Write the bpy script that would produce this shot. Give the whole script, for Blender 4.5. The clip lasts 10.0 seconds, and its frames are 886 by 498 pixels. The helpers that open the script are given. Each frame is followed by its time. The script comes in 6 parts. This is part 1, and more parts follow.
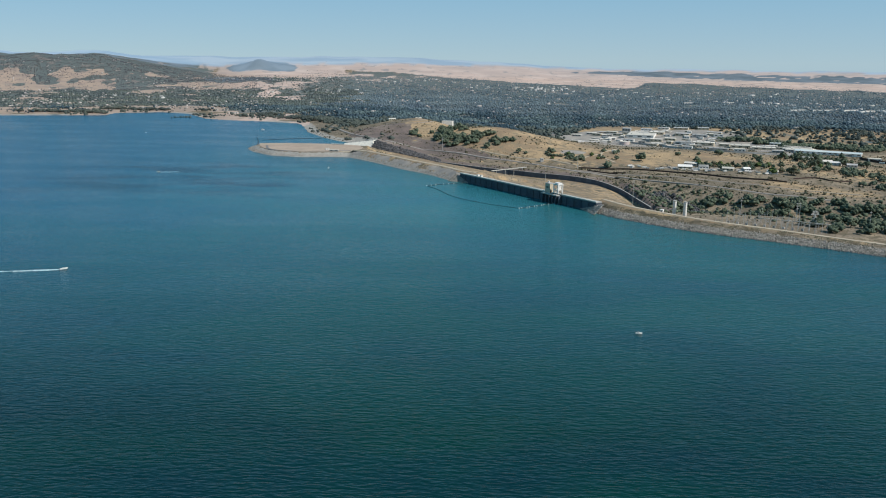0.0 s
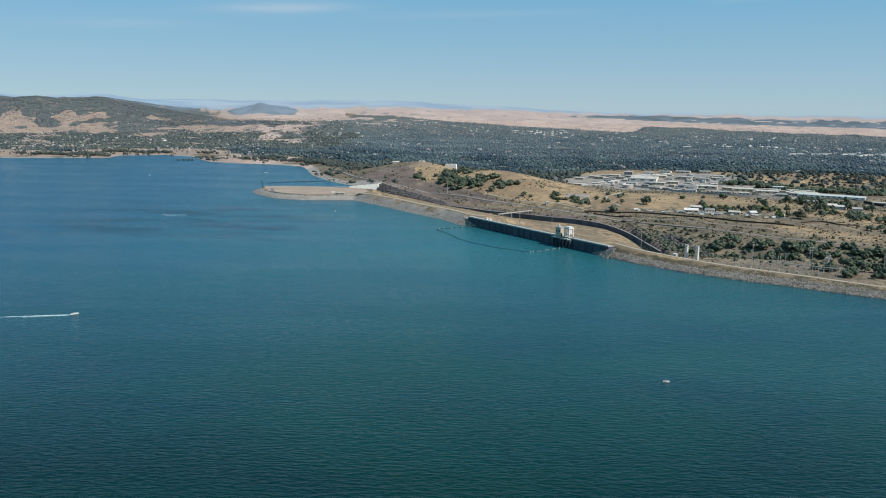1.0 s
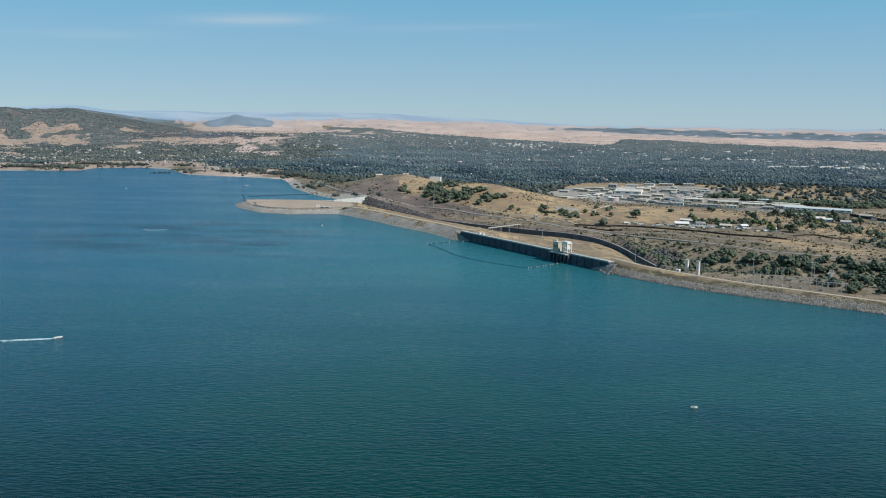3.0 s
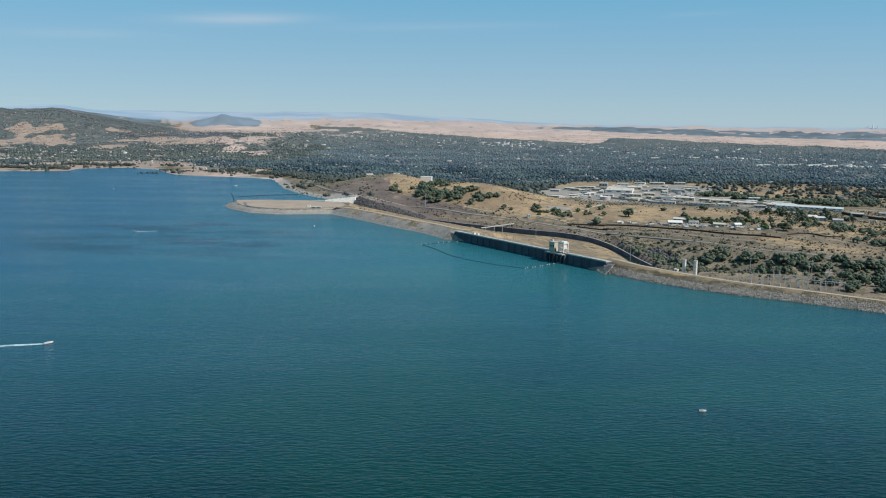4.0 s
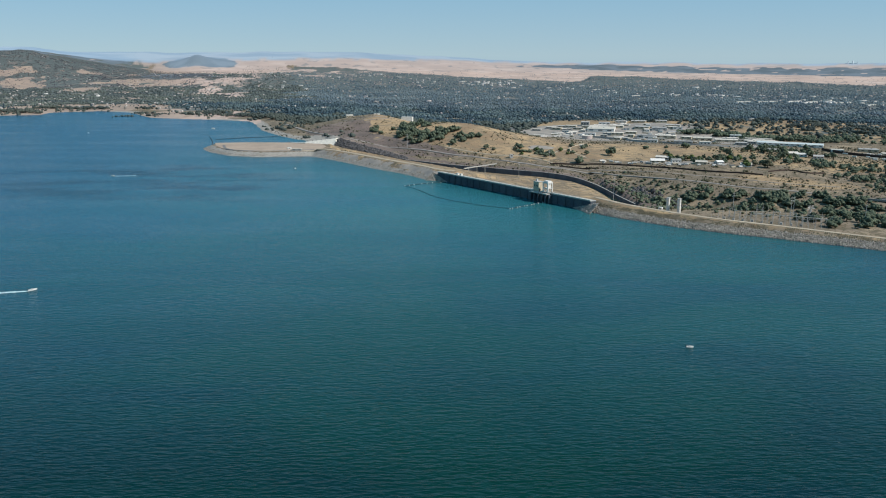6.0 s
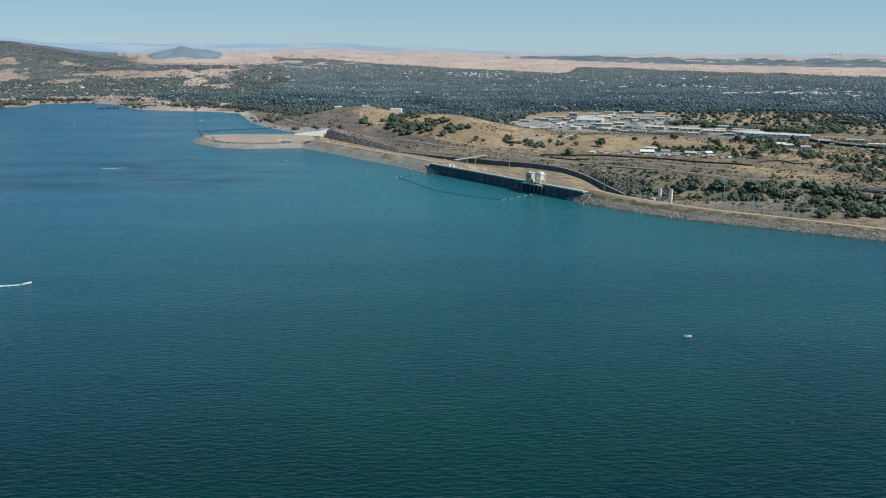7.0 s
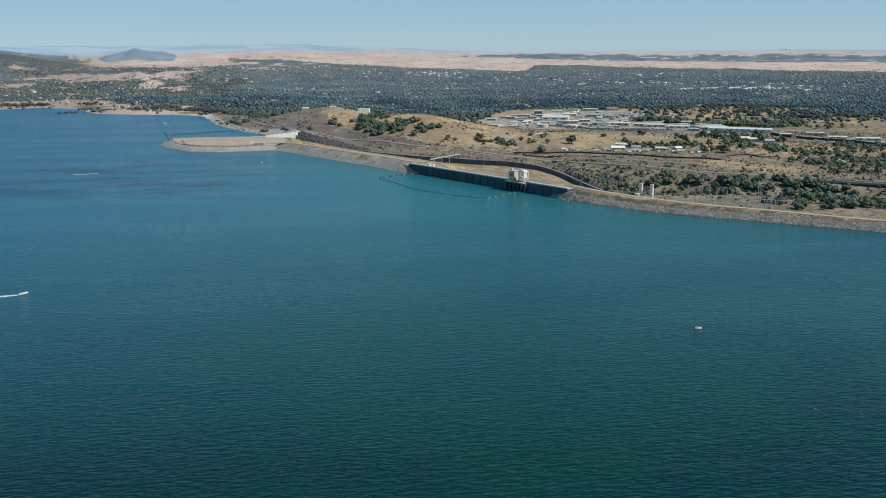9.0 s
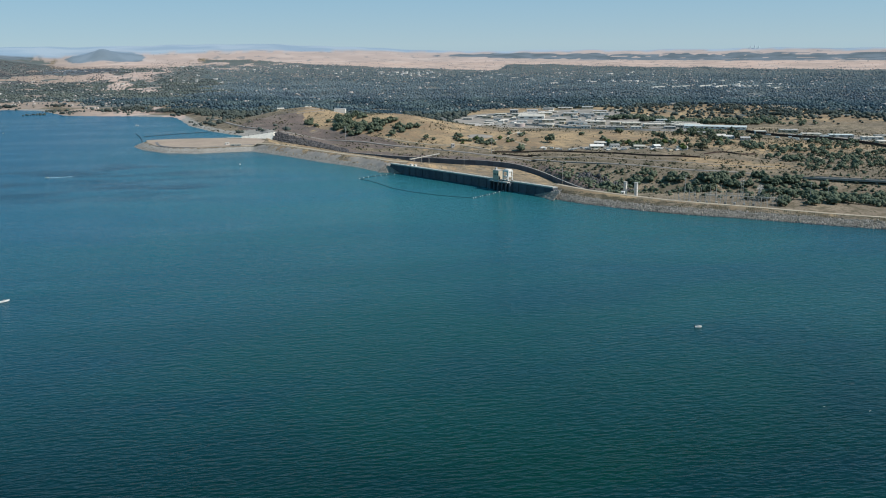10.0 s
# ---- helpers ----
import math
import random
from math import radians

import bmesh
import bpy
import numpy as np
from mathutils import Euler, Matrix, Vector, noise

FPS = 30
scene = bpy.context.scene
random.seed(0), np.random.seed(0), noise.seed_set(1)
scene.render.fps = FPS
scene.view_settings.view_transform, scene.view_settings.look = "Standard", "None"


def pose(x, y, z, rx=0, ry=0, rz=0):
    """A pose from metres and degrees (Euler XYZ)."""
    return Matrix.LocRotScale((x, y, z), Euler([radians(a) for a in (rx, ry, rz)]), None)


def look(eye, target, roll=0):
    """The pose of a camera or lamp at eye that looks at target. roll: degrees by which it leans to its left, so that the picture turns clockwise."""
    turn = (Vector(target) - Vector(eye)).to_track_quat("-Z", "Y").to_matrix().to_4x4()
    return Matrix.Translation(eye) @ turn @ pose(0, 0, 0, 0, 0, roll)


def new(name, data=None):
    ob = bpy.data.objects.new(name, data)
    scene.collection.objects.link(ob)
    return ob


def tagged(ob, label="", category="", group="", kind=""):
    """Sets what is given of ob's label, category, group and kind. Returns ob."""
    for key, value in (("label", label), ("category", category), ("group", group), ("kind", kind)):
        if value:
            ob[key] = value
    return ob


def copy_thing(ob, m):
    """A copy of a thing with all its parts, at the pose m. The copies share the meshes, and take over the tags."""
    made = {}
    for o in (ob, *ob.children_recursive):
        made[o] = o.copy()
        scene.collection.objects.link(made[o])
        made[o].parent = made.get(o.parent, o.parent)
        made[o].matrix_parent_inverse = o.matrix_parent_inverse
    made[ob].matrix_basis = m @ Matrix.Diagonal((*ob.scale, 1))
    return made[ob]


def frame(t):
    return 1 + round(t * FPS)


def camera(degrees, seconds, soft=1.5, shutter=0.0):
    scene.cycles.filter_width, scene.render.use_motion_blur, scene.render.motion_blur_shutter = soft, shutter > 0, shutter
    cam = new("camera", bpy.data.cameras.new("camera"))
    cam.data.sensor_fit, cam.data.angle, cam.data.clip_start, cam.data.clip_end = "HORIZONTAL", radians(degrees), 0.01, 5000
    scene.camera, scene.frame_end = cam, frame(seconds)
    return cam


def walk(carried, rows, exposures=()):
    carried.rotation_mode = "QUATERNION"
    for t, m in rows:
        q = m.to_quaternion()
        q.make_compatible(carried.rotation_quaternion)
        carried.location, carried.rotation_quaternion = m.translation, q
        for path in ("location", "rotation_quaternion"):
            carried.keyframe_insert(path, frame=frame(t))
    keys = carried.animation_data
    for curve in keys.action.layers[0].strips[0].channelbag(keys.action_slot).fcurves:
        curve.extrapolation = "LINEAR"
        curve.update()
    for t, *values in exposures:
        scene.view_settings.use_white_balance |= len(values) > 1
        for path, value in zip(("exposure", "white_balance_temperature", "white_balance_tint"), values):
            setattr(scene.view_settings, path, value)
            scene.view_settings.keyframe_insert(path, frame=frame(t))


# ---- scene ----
cam = camera(56.5, 10.0, soft=1.05)
PATH = [
    (0, (-2.476, -20.824, 177.693), (-2.544, -18.876, 177.246), 0.6),
    (0.5, (-12.037, -17.761, 178.115), (-12.103, -15.795, 177.754), 0.7),
    (1, (-20.341, -12.457, 178.196), (-20.402, -10.489, 177.849), 0.7),
    (1.5, (-27.636, -5.31, 178.036), (-27.672, -3.338, 177.703), 0.7),
    (2, (-35.083, 3.092, 177.769), (-35.096, 5.066, 177.447), 0.9),
    (2.5, (-41.325, 10.935, 177.468), (-41.33, 12.91, 177.151), 0.9),
    (4, (-57.261, 29.599, 176.752), (-57.228, 31.574, 176.433), 0.7),
    (4.5, (-59.183, 33.055, 176.523), (-59.129, 35.029, 176.204), 0.6),
    (5, (-59.495, 33.402, 176.341), (-59.43, 35.372, 176.002), 0.3),
    (5.5, (-60.559, 32.834, 176.139), (-60.488, 34.79, 175.727), 0.2),
    (7, (-71.076, 32.136, 176.136), (-70.961, 34.075, 175.658), 0.2),
    (7.5, (-78.745, 30.926, 176.509), (-78.612, 32.863, 176.03), 0.0),
    (8, (-88.361, 29.829, 176.882), (-88.21, 31.765, 176.403), -0.1),
    (8.5, (-98.204, 30.089, 177.028), (-98.038, 32.024, 176.549), -0.3),
    (9, (-107.584, 32.616, 177.033), (-107.363, 34.545, 176.553), -0.4),
    (9.5, (-115.554, 37.344, 176.604), (-115.298, 39.268, 176.124), -0.4),
    (10, (-123.182, 43.238, 176.038), (-122.892, 45.157, 175.557), -0.6),
]
walk(cam, [(t, look(eye, target, roll)) for t, eye, target, roll in PATH], exposures=[(0, 0.0, 6050, 10), (10, 0.0, 6050, 10)])

# ---- sky, sun ----
SUN_RIGHT, SUN_UP = 112.0, 43.0          # degrees to the right of +y, degrees above the horizon
world = bpy.data.worlds.new("sky")
scene.world = world
world.use_nodes = True
wt = world.node_tree
wt.nodes.clear()
w_out = wt.nodes.new("ShaderNodeOutputWorld")
w_bg = wt.nodes.new("ShaderNodeBackground")
w_sky = wt.nodes.new("ShaderNodeTexSky")
w_sky.sky_type = "NISHITA"
w_sky.sun_disc = False
w_sky.sun_elevation = radians(SUN_UP)
w_sky.sun_rotation = radians(SUN_RIGHT)
w_sky.altitude = 3000
w_sky.air_density = 1.0
w_sky.dust_density = 0.0
w_sky.ozone_density = 3.0
w_bg.inputs["Strength"].default_value = 0.0755
w_tint = wt.nodes.new("ShaderNodeMix")
w_tint.data_type, w_tint.blend_type = "RGBA", "MULTIPLY"
w_tint.inputs["Factor"].default_value = 1.0
w_tint.inputs["B"].default_value = (0.80, 1.05, 1.08, 1)
wt.links.new(w_sky.outputs[0], w_tint.inputs["A"])

# thin high cloud streaks
w_co = wt.nodes.new("ShaderNodeTexCoord")
w_sep = wt.nodes.new("ShaderNodeSeparateXYZ")
wt.links.new(w_co.outputs["Generated"], w_sep.inputs[0])


def w_math(op, a, b=None):
    n = wt.nodes.new("ShaderNodeMath")
    n.operation = op
    for k, v in enumerate((a, b)):
        if v is None:
            continue
        if isinstance(v, (int, float)):
            n.inputs[k].default_value = v
        else:
            wt.links.new(v, n.inputs[k])
    return n.outputs[0]


# summer haze: a pale veil that thins out upwards
w_ramp = wt.nodes.new("ShaderNodeValToRGB")
w_ramp.color_ramp.elements[0].position, w_ramp.color_ramp.elements[0].color = 0.0, (0.56, 0.705, 0.775, 1)
w_ramp.color_ramp.elements[1].position, w_ramp.color_ramp.elements[1].color = 0.6, (0.11, 0.34, 0.58, 1)
w_mid = w_ramp.color_ramp.elements.new(0.16)
w_mid.color = (0.218, 0.595, 0.83, 1)
wt.links.new(w_sep.outputs[2], w_ramp.inputs["Fac"])
w_up = wt.nodes.new("ShaderNodeMix")
w_up.data_type, w_up.blend_type = "RGBA", "MULTIPLY"
w_up.inputs["Factor"].default_value = 1.0
w_up.inputs["B"].default_value = (10, 10, 10, 1)
wt.links.new(w_ramp.outputs["Color"], w_up.inputs["A"])
w_veil = wt.nodes.new("ShaderNodeMix")
w_veil.data_type = "RGBA"
w_veil.inputs["Factor"].default_value = 0.8
wt.links.new(w_tint.outputs["Result"], w_veil.inputs["A"])
wt.links.new(w_up.outputs["Result"], w_veil.inputs["B"])

w_side = w_math("DIVIDE", w_sep.outputs[0], w_math("MAXIMUM", w_sep.outputs[1], 0.05))
w_map = wt.nodes.new("ShaderNodeMapping")
w_map.inputs["Scale"].default_value = (9, 9, 130)
wt.links.new(w_co.outputs["Generated"], w_map.inputs["Vector"])
w_noise = wt.nodes.new("ShaderNodeTexNoise")
w_noise.inputs["Scale"].default_value, w_noise.inputs["Detail"].default_value = 1.0, 6
wt.links.new(w_map.outputs["Vector"], w_noise.inputs["Vector"])
w_cloud = None
for side, up, wide, thick, much in ((-0.225, 0.106, 0.055, 0.0045, 1.05), (-0.42, 0.083, 0.07, 0.004, 0.3), (0.0, 0.103, 0.09, 0.0035, 0.3), (0.32, 0.116, 0.03, 0.002, 0.3)):
    du = w_math("DIVIDE", w_math("SUBTRACT", w_side, side), wide)
    dv = w_math("DIVIDE", w_math("SUBTRACT", w_sep.outputs[2], w_math("ADD", w_math("MULTIPLY", w_math("SUBTRACT", w_side, side), 0.03), up)), thick)
    g = w_math("MULTIPLY", w_math("EXPONENT", w_math("MULTIPLY", w_math("ADD", w_math("MULTIPLY", du, du), w_math("MULTIPLY", dv, dv)), -0.5)), much)
    w_cloud = g if w_cloud is None else w_math("ADD", w_cloud, g)
w_fac = w_math("MULTIPLY", w_cloud, w_math("MULTIPLY", w_noise.outputs["Fac"], 0.75))
w_mix = wt.nodes.new("ShaderNodeMix")
w_mix.data_type = "RGBA"
w_mix.inputs["B"].default_value = (7.5, 8.2, 8.6, 1)
wt.links.new(w_fac, w_mix.inputs["Factor"])
wt.links.new(w_veil.outputs["Result"], w_mix.inputs["A"])
wt.links.new(w_mix.outputs["Result"], w_bg.inputs["Color"])
wt.links.new(w_bg.outputs[0], w_out.inputs["Surface"])

sun = new("sun", bpy.data.lights.new("sun", "SUN"))
sun.data.energy = 5.0
sun.data.angle = radians(0.5)
sun.data.color = (1.0, 0.945, 0.865)
sa, se = radians(SUN_RIGHT), radians(SUN_UP)
sun.matrix_world = look((0, 0, 900), (-math.sin(sa) * math.cos(se), -math.cos(sa) * math.cos(se), 900 - math.sin(se)))

# ---- lie of the land ----
EYE = (-60.0, 20.0, 176.0)              # middle of the flight, about which the far land is laid out
FAR0, FARW, FARL, BASE = 3000.0, 1900.0, 2500.0, -20.0
SHORE_WILD = [(-4700, 2000), (-3500, 2100), (-2000, 2350), (-1370, 2465), (-1142, 2522), (-1154, 2632), (-1032, 2693),
              (-921, 2633), (-802, 2426), (-706, 2377), (-618, 2351), (-494, 2292), (-472, 2235), (-412, 2015), (-348, 1877),
              (-300, 1800), (-245, 1740)]
SHORE_BUILT = [(-245, 1740), (-235, 1680), (-290, 1690), (-380, 1690), (-445, 1680), (-457, 1630), (-431, 1571), (-382, 1512),
               (-326, 1493), (-236, 1505), (-188, 1444), (-123, 1346), (-66, 1273), (-40, 1222), (-13, 1202)]
DAM_A, DAM_B = (-13.0, 1202.0), (137.0, 984.0)
SHORE_RIP = [(137, 984), (161, 937), (186, 910), (210, 884), (234, 863), (258, 845), (305, 815), (346, 786), (410, 741),
             (520, 672), (800, 520), (1600, 100), (3500, -900)]
WALL_LINE = [(-155, 1687, -15), (-84, 1599, -17), (-29, 1569, -19), (24, 1533, -21), (75, 1522, -23), (124, 1490, -24),
             (173, 1473, -25), (217, 1436, -27), (243, 1408, -33), (256, 1375, -36.5), (261, 1325, -37.5), (264, 1275, -37),
             (264, 1222, -34.5), (262, 1190, -32)]
WALL_XY = [(x, y) for x, y, z in WALL_LINE]
LAKE = SHORE_WILD + SHORE_BUILT[1:] + SHORE_RIP + [(3500, -4700), (-4700, -4700)]


def line_distance(px, py, line):
    """Distance from points to an open polyline, and the place along it, 0 to 1 per leg."""
    best = np.full(px.shape, 1e9)
    for (ax, ay), (bx, by) in zip(line[:-1], line[1:]):
        dx, dy = bx - ax, by - ay
        u = np.clip(((px - ax) * dx + (py - ay) * dy) / (dx * dx + dy * dy), 0, 1)
        best = np.minimum(best, np.hypot(px - ax - u * dx, py - ay - u * dy))
    return best


def inside(px, py, poly):
    hit = np.zeros(px.shape, bool)
    for (ax, ay), (bx, by) in zip(poly, poly[1:] + poly[:1]):
        if ay != by:
            hit ^= ((ay > py) != (by > py)) & (px < (bx - ax) * (py - ay) / (by - ay) + ax)
    return hit


def smooth(a, b, v):
    u = np.clip((v - a) / (b - a), 0, 1)
    return u * u * (3 - 2 * u)


def bump(px, py, cx, cy, sx, sy, turn=0.0):
    c, s = math.cos(radians(turn)), math.sin(radians(turn))
    u, v = (px - cx) * c + (py - cy) * s, (py - cy) * c - (px - cx) * s
    return np.exp(-0.5 * ((u / sx) ** 2 + (v / sy) ** 2))


def rough(px, py, size, seed=0.0):
    """Cheap rolling relief, -1 to 1, of about that size in metres."""
    a, b = px / size * 2.1 + seed, py / size * 2.1 + seed * 1.7
    return (np.sin(a + 1.3 * np.sin(b * 0.7)) * np.cos(b + 1.1 * np.sin(a * 0.8)) + 0.5 * np.sin(2.3 * a - b) * np.cos(1.9 * b + a * 0.6)) / 1.5


def wall_top(px):
    return np.interp(px, [p[0] for p in WALL_LINE], [p[2] for p in WALL_LINE])


def polar(px, py):
    return np.hypot(px - EYE[0], py - EYE[1]), np.degrees(np.arctan2(px - EYE[0], py - EYE[1]))


def true_far(r):
    """How far off the land at r looks: the last kilometres stand for the whole plain up to the horizon."""
    u = np.clip((r - FAR0) / FARW, 0, 0.9962)
    return np.where(r < FAR0, r, FAR0 - FARL * np.log(1 - u))


def height(px, py):
    px, py = np.asarray(px, float), np.asarray(py, float)
    r, a = polar(px, py)
    far = true_far(r)
    drop = EYE[2] - BASE
    base = np.where(r < FAR0, BASE, EYE[2] - r * drop / far)
    near = 1 - smooth(3000, 3600, r)
    # the left bank lies above the lake, the land below the dam under it
    left = smooth(-60, -330, px + 0.25 * (py - 1900))
    base = base + near * left * 25
    base = base + near * (44 * bump(px, py, 40, 1845, 125, 110) + 30 * bump(px, py, -160, 2030, 62, 60) + 24 * bump(px, py, -105, 2015, 150, 105)
                          + 9 * bump(px, py, 300, 1700, 170, 120) + 8 * bump(px, py, 560, 1780, 150, 120) + 15 * bump(px, py, 1230, 1990, 170, 110)
                          + 22 * bump(px, py, 950, 2290, 330, 110) + 10 * bump(px, py, 560, 1480, 120, 80))
    # river gorge below the dam
    gorge = line_distance(px, py, [(262, 1330), (330, 1215), (430, 1130), (560, 1105), (760, 1040), (1100, 900)])
    base = base - near * 32 * np.exp(-0.5 * (gorge / 48) ** 2)
    base = base + near * 2.0 * rough(px, py, 120) + near * smooth(2200, 2600, r) * 5 * rough(px, py, 420, 3.0)
    bench = bump(px, py, 400, 965, 95, 42, -28)
    base = base + near * (np.maximum(base, -12.0) - base) * np.clip(bench * 2, 0, 1)
    # hills on the skyline
    ridge = smooth(-15.5, -24.5, a) * smooth(4150, 4720, r)
    base = base + ridge * (112 + 15 * rough(px, py, 500, 5.0) + 10 * rough(px, py, 170, 1.0) + 5 * rough(px, py, 70, 2.0)) * (1 - 0.3 * smooth(4750, 4900, r))
    base = base + 26 * smooth(3650, 4300, r) * bump(a, r, -8, 4400, 9, 260) * (1 + 0.5 * rough(px, py, 350, 2.0))
    base = base + 18 * bump(a, r, -13.4, 4832, 1.25, 20) + 24 * bump(a, r, -13.8, 4832, 0.85, 20) + 20 * bump(a, r, -13.9, 4832, 0.4, 20) + 16 * bump(a, r, -3.5, 4880, 3.0, 40) + 9 * bump(a, r, 3.0, 4880, 2.4, 40)
    # hills along the horizon, which the ground colour turns haze blue
    base = base + (smooth(4812, 4885, r) * (22 + 32 * smooth(6, -9, a) + 6 * rough(a * 60, a * 23, 150, 2.0)) + smooth(4866, 4890, r) * (3 + 10 * smooth(9, 1, a) + 3 * rough(a * 60, a * 23, 260, 4.0))) * (1 - 0.85 * smooth(-16.5, -22, a))
    # hollow behind the dam, held by the curved wall
    lake = inside(px, py, LAKE)
    s_wild, s_built, s_rip = line_distance(px, py, SHORE_WILD), line_distance(px, py, SHORE_BUILT), line_distance(px, py, SHORE_RIP)
    s_dam = line_distance(px, py, [DAM_A, DAM_B])
    hollow = inside(px, py, WALL_XY + [(230, 1010), DAM_B, DAM_A, (-66, 1273), (-123, 1346), (-188, 1444), (-210, 1560)])
    w = line_distance(px, py, WALL_XY)
    top = wall_top(px)
    base = np.where(hollow | ((w < 6) & (px > -170)), top - 8.0, np.where((px > -190) & (w < 120), base + (np.maximum(top, -44) - base) * (1 - smooth(3, 120, w)), base))
    # peninsula top
    pen = inside(px, py, [(-457, 1680), (-225, 1690), (-205, 1560), (-236, 1505), (-326, 1493), (-382, 1512), (-431, 1571), (-457, 1630)])
    base = np.where(pen, 7.5, base)
    # banks
    crest, run = 11.5, 22.0
    crest_rip = np.interp(px, [150, 250, 374, 600], [11.5, 9.6, 8.0, 7.5])
    s_eng = np.minimum(s_built, s_rip)
    bank = np.where(s_eng < run, crest * s_eng / run, np.maximum(base, crest - np.maximum(s_eng - run - 12, 0) * 0.195))
    bank = np.where((s_rip <= s_built), np.where(s_eng < crest_rip * 1.9, s_eng / 1.9, np.maximum(base, crest_rip - np.maximum(s_eng - crest_rip * 1.9 - 10, 0) * 0.42)), bank)
    bank = np.where(pen, np.minimum(s_eng / 17 * 7.5, 7.5), bank)
    dam_back = np.maximum(base, 8.5 - np.maximum(s_dam - 6, 0) * (0.15 + 0.07 * smooth(190, 255, px)))
    eng = np.where(s_dam < s_eng, dam_back, bank)
    eng = np.where(line_distance(px, py, [(-21, 1214), (146, 971)]) < 8, -6.0, eng)
    beach = np.where(s_wild < 30, s_wild / 30 * 2.2, np.maximum(2.2, np.minimum(base, 2.2 + (s_wild - 30) * 0.16)))
    here = smooth(260, -90, px + 0.25 * (py - 1900))
    beach = np.where(s_wild < 45, beach, base + (beach - base) * here)
    land = np.where(s_wild < np.minimum(s_eng, s_dam), beach, eng)
    wet = -np.minimum(np.minimum(np.minimum(s_wild, s_eng), s_dam) * 0.4, 9) - 0.05
    return np.where(lake, wet, land)


# ---- materials ----
def material(name, colour, rough_=0.85, metal=0.0, second=None, scale=0.3, detail=6, contrast=(0.35, 0.65), third=None, scale3=2.0,
             amount3=0.5, bump_=0.0, bump_scale=1.0, island=0.0, objects=0.0):
    """Principled surface whose colour wanders between two tones at one size and towards a third at another."""
    m = bpy.data.materials.new(name)
    m.use_nodes = True
    t = m.node_tree
    bs = t.nodes["Principled BSDF"]
    bs.inputs["Roughness"].default_value = rough_
    bs.inputs["Metallic"].default_value = metal
    bs.inputs["Specular IOR Level"].default_value = 0.12 if rough_ >= 0.75 else 0.5
    geo = t.nodes.new("ShaderNodeNewGeometry")
    col = None
    if second is not None:
        n = t.nodes.new("ShaderNodeTexNoise")
        n.inputs["Scale"].default_value = scale
        n.inputs["Detail"].default_value = detail
        t.links.new(geo.outputs["Position"], n.inputs["Vector"])
        ra = t.nodes.new("ShaderNodeMapRange")
        ra.inputs["From Min"].default_value, ra.inputs["From Max"].default_value = contrast
        t.links.new(n.outputs["Fac"], ra.inputs["Value"])
        mx = t.nodes.new("ShaderNodeMix")
        mx.data_type = "RGBA"
        mx.inputs["A"].default_value, mx.inputs["B"].default_value = (*colour, 1), (*second, 1)
        t.links.new(ra.outputs["Result"], mx.inputs["Factor"])
        col = mx.outputs["Result"]
    if third is not None:
        n = t.nodes.new("ShaderNodeTexNoise")
        n.inputs["Scale"].default_value = scale3
        n.inputs["Detail"].default_value = 4
        t.links.new(geo.outputs["Position"], n.inputs["Vector"])
        ra = t.nodes.new("ShaderNodeMapRange")
        ra.inputs["From Min"].default_value, ra.inputs["From Max"].default_value = 0.5, 0.7
        ra.inputs["To Max"].default_value = amount3
        t.links.new(n.outputs["Fac"], ra.inputs["Value"])
        mx = t.nodes.new("ShaderNodeMix")
        mx.data_type = "RGBA"
        mx.inputs["B"].default_value = (*third, 1)
        if col is None:
            mx.inputs["A"].default_value = (*colour, 1)
        else:
            t.links.new(col, mx.inputs["A"])
        t.links.new(ra.outputs["Result"], mx.inputs["Factor"])
        col = mx.outputs["Result"]
    if island or objects:
        hs = t.nodes.new("ShaderNodeHueSaturation")
        if col is None:
            hs.inputs["Color"].default_value = (*colour, 1)
        else:
            t.links.new(col, hs.inputs["Color"])
        ra = t.nodes.new("ShaderNodeMapRange")
        amount = island or objects
        ra.inputs["To Min"].default_value, ra.inputs["To Max"].default_value = 1 - amount, 1 + amount
        if island:
            t.links.new(geo.outputs["Random Per Island"], ra.inputs["Value"])
        else:
            oi = t.nodes.new("ShaderNodeObjectInfo")
            t.links.new(oi.outputs["Random"], ra.inputs["Value"])
        t.links.new(ra.outputs["Result"], hs.inputs["Value"])
        rb = t.nodes.new("ShaderNodeMapRange")
        rb.inputs["To Min"].default_value, rb.inputs["To Max"].default_value = 0.5 - amount * 0.05, 0.5 + amount * 0.05
        t.links.new(ra.outputs["Result"], rb.inputs["Value"])
        rb.inputs["From Min"].default_value, rb.inputs["From Max"].default_value = 1 + amount, 1 - amount
        t.links.new(rb.outputs["Result"], hs.inputs["Hue"])
        col = hs.outputs["Color"]
    if col is None:
        bs.inputs["Base Color"].default_value = (*colour, 1)
    else:
        t.links.new(col, bs.inputs["Base Color"])
    if bump_:
        n = t.nodes.new("ShaderNodeTexNoise")
        n.inputs["Scale"].default_value = bump_scale
        n.inputs["Detail"].default_value = 5
        t.links.new(geo.outputs["Position"], n.inputs["Vector"])
        b = t.nodes.new("ShaderNodeBump")
        b.inputs["Strength"].default_value = 0.8
        b.inputs["Distance"].default_value = bump_
        t.links.new(n.outputs["Fac"], b.inputs["Height"])
        t.links.new(b.outputs["Normal"], bs.inputs["Normal"])
    return m


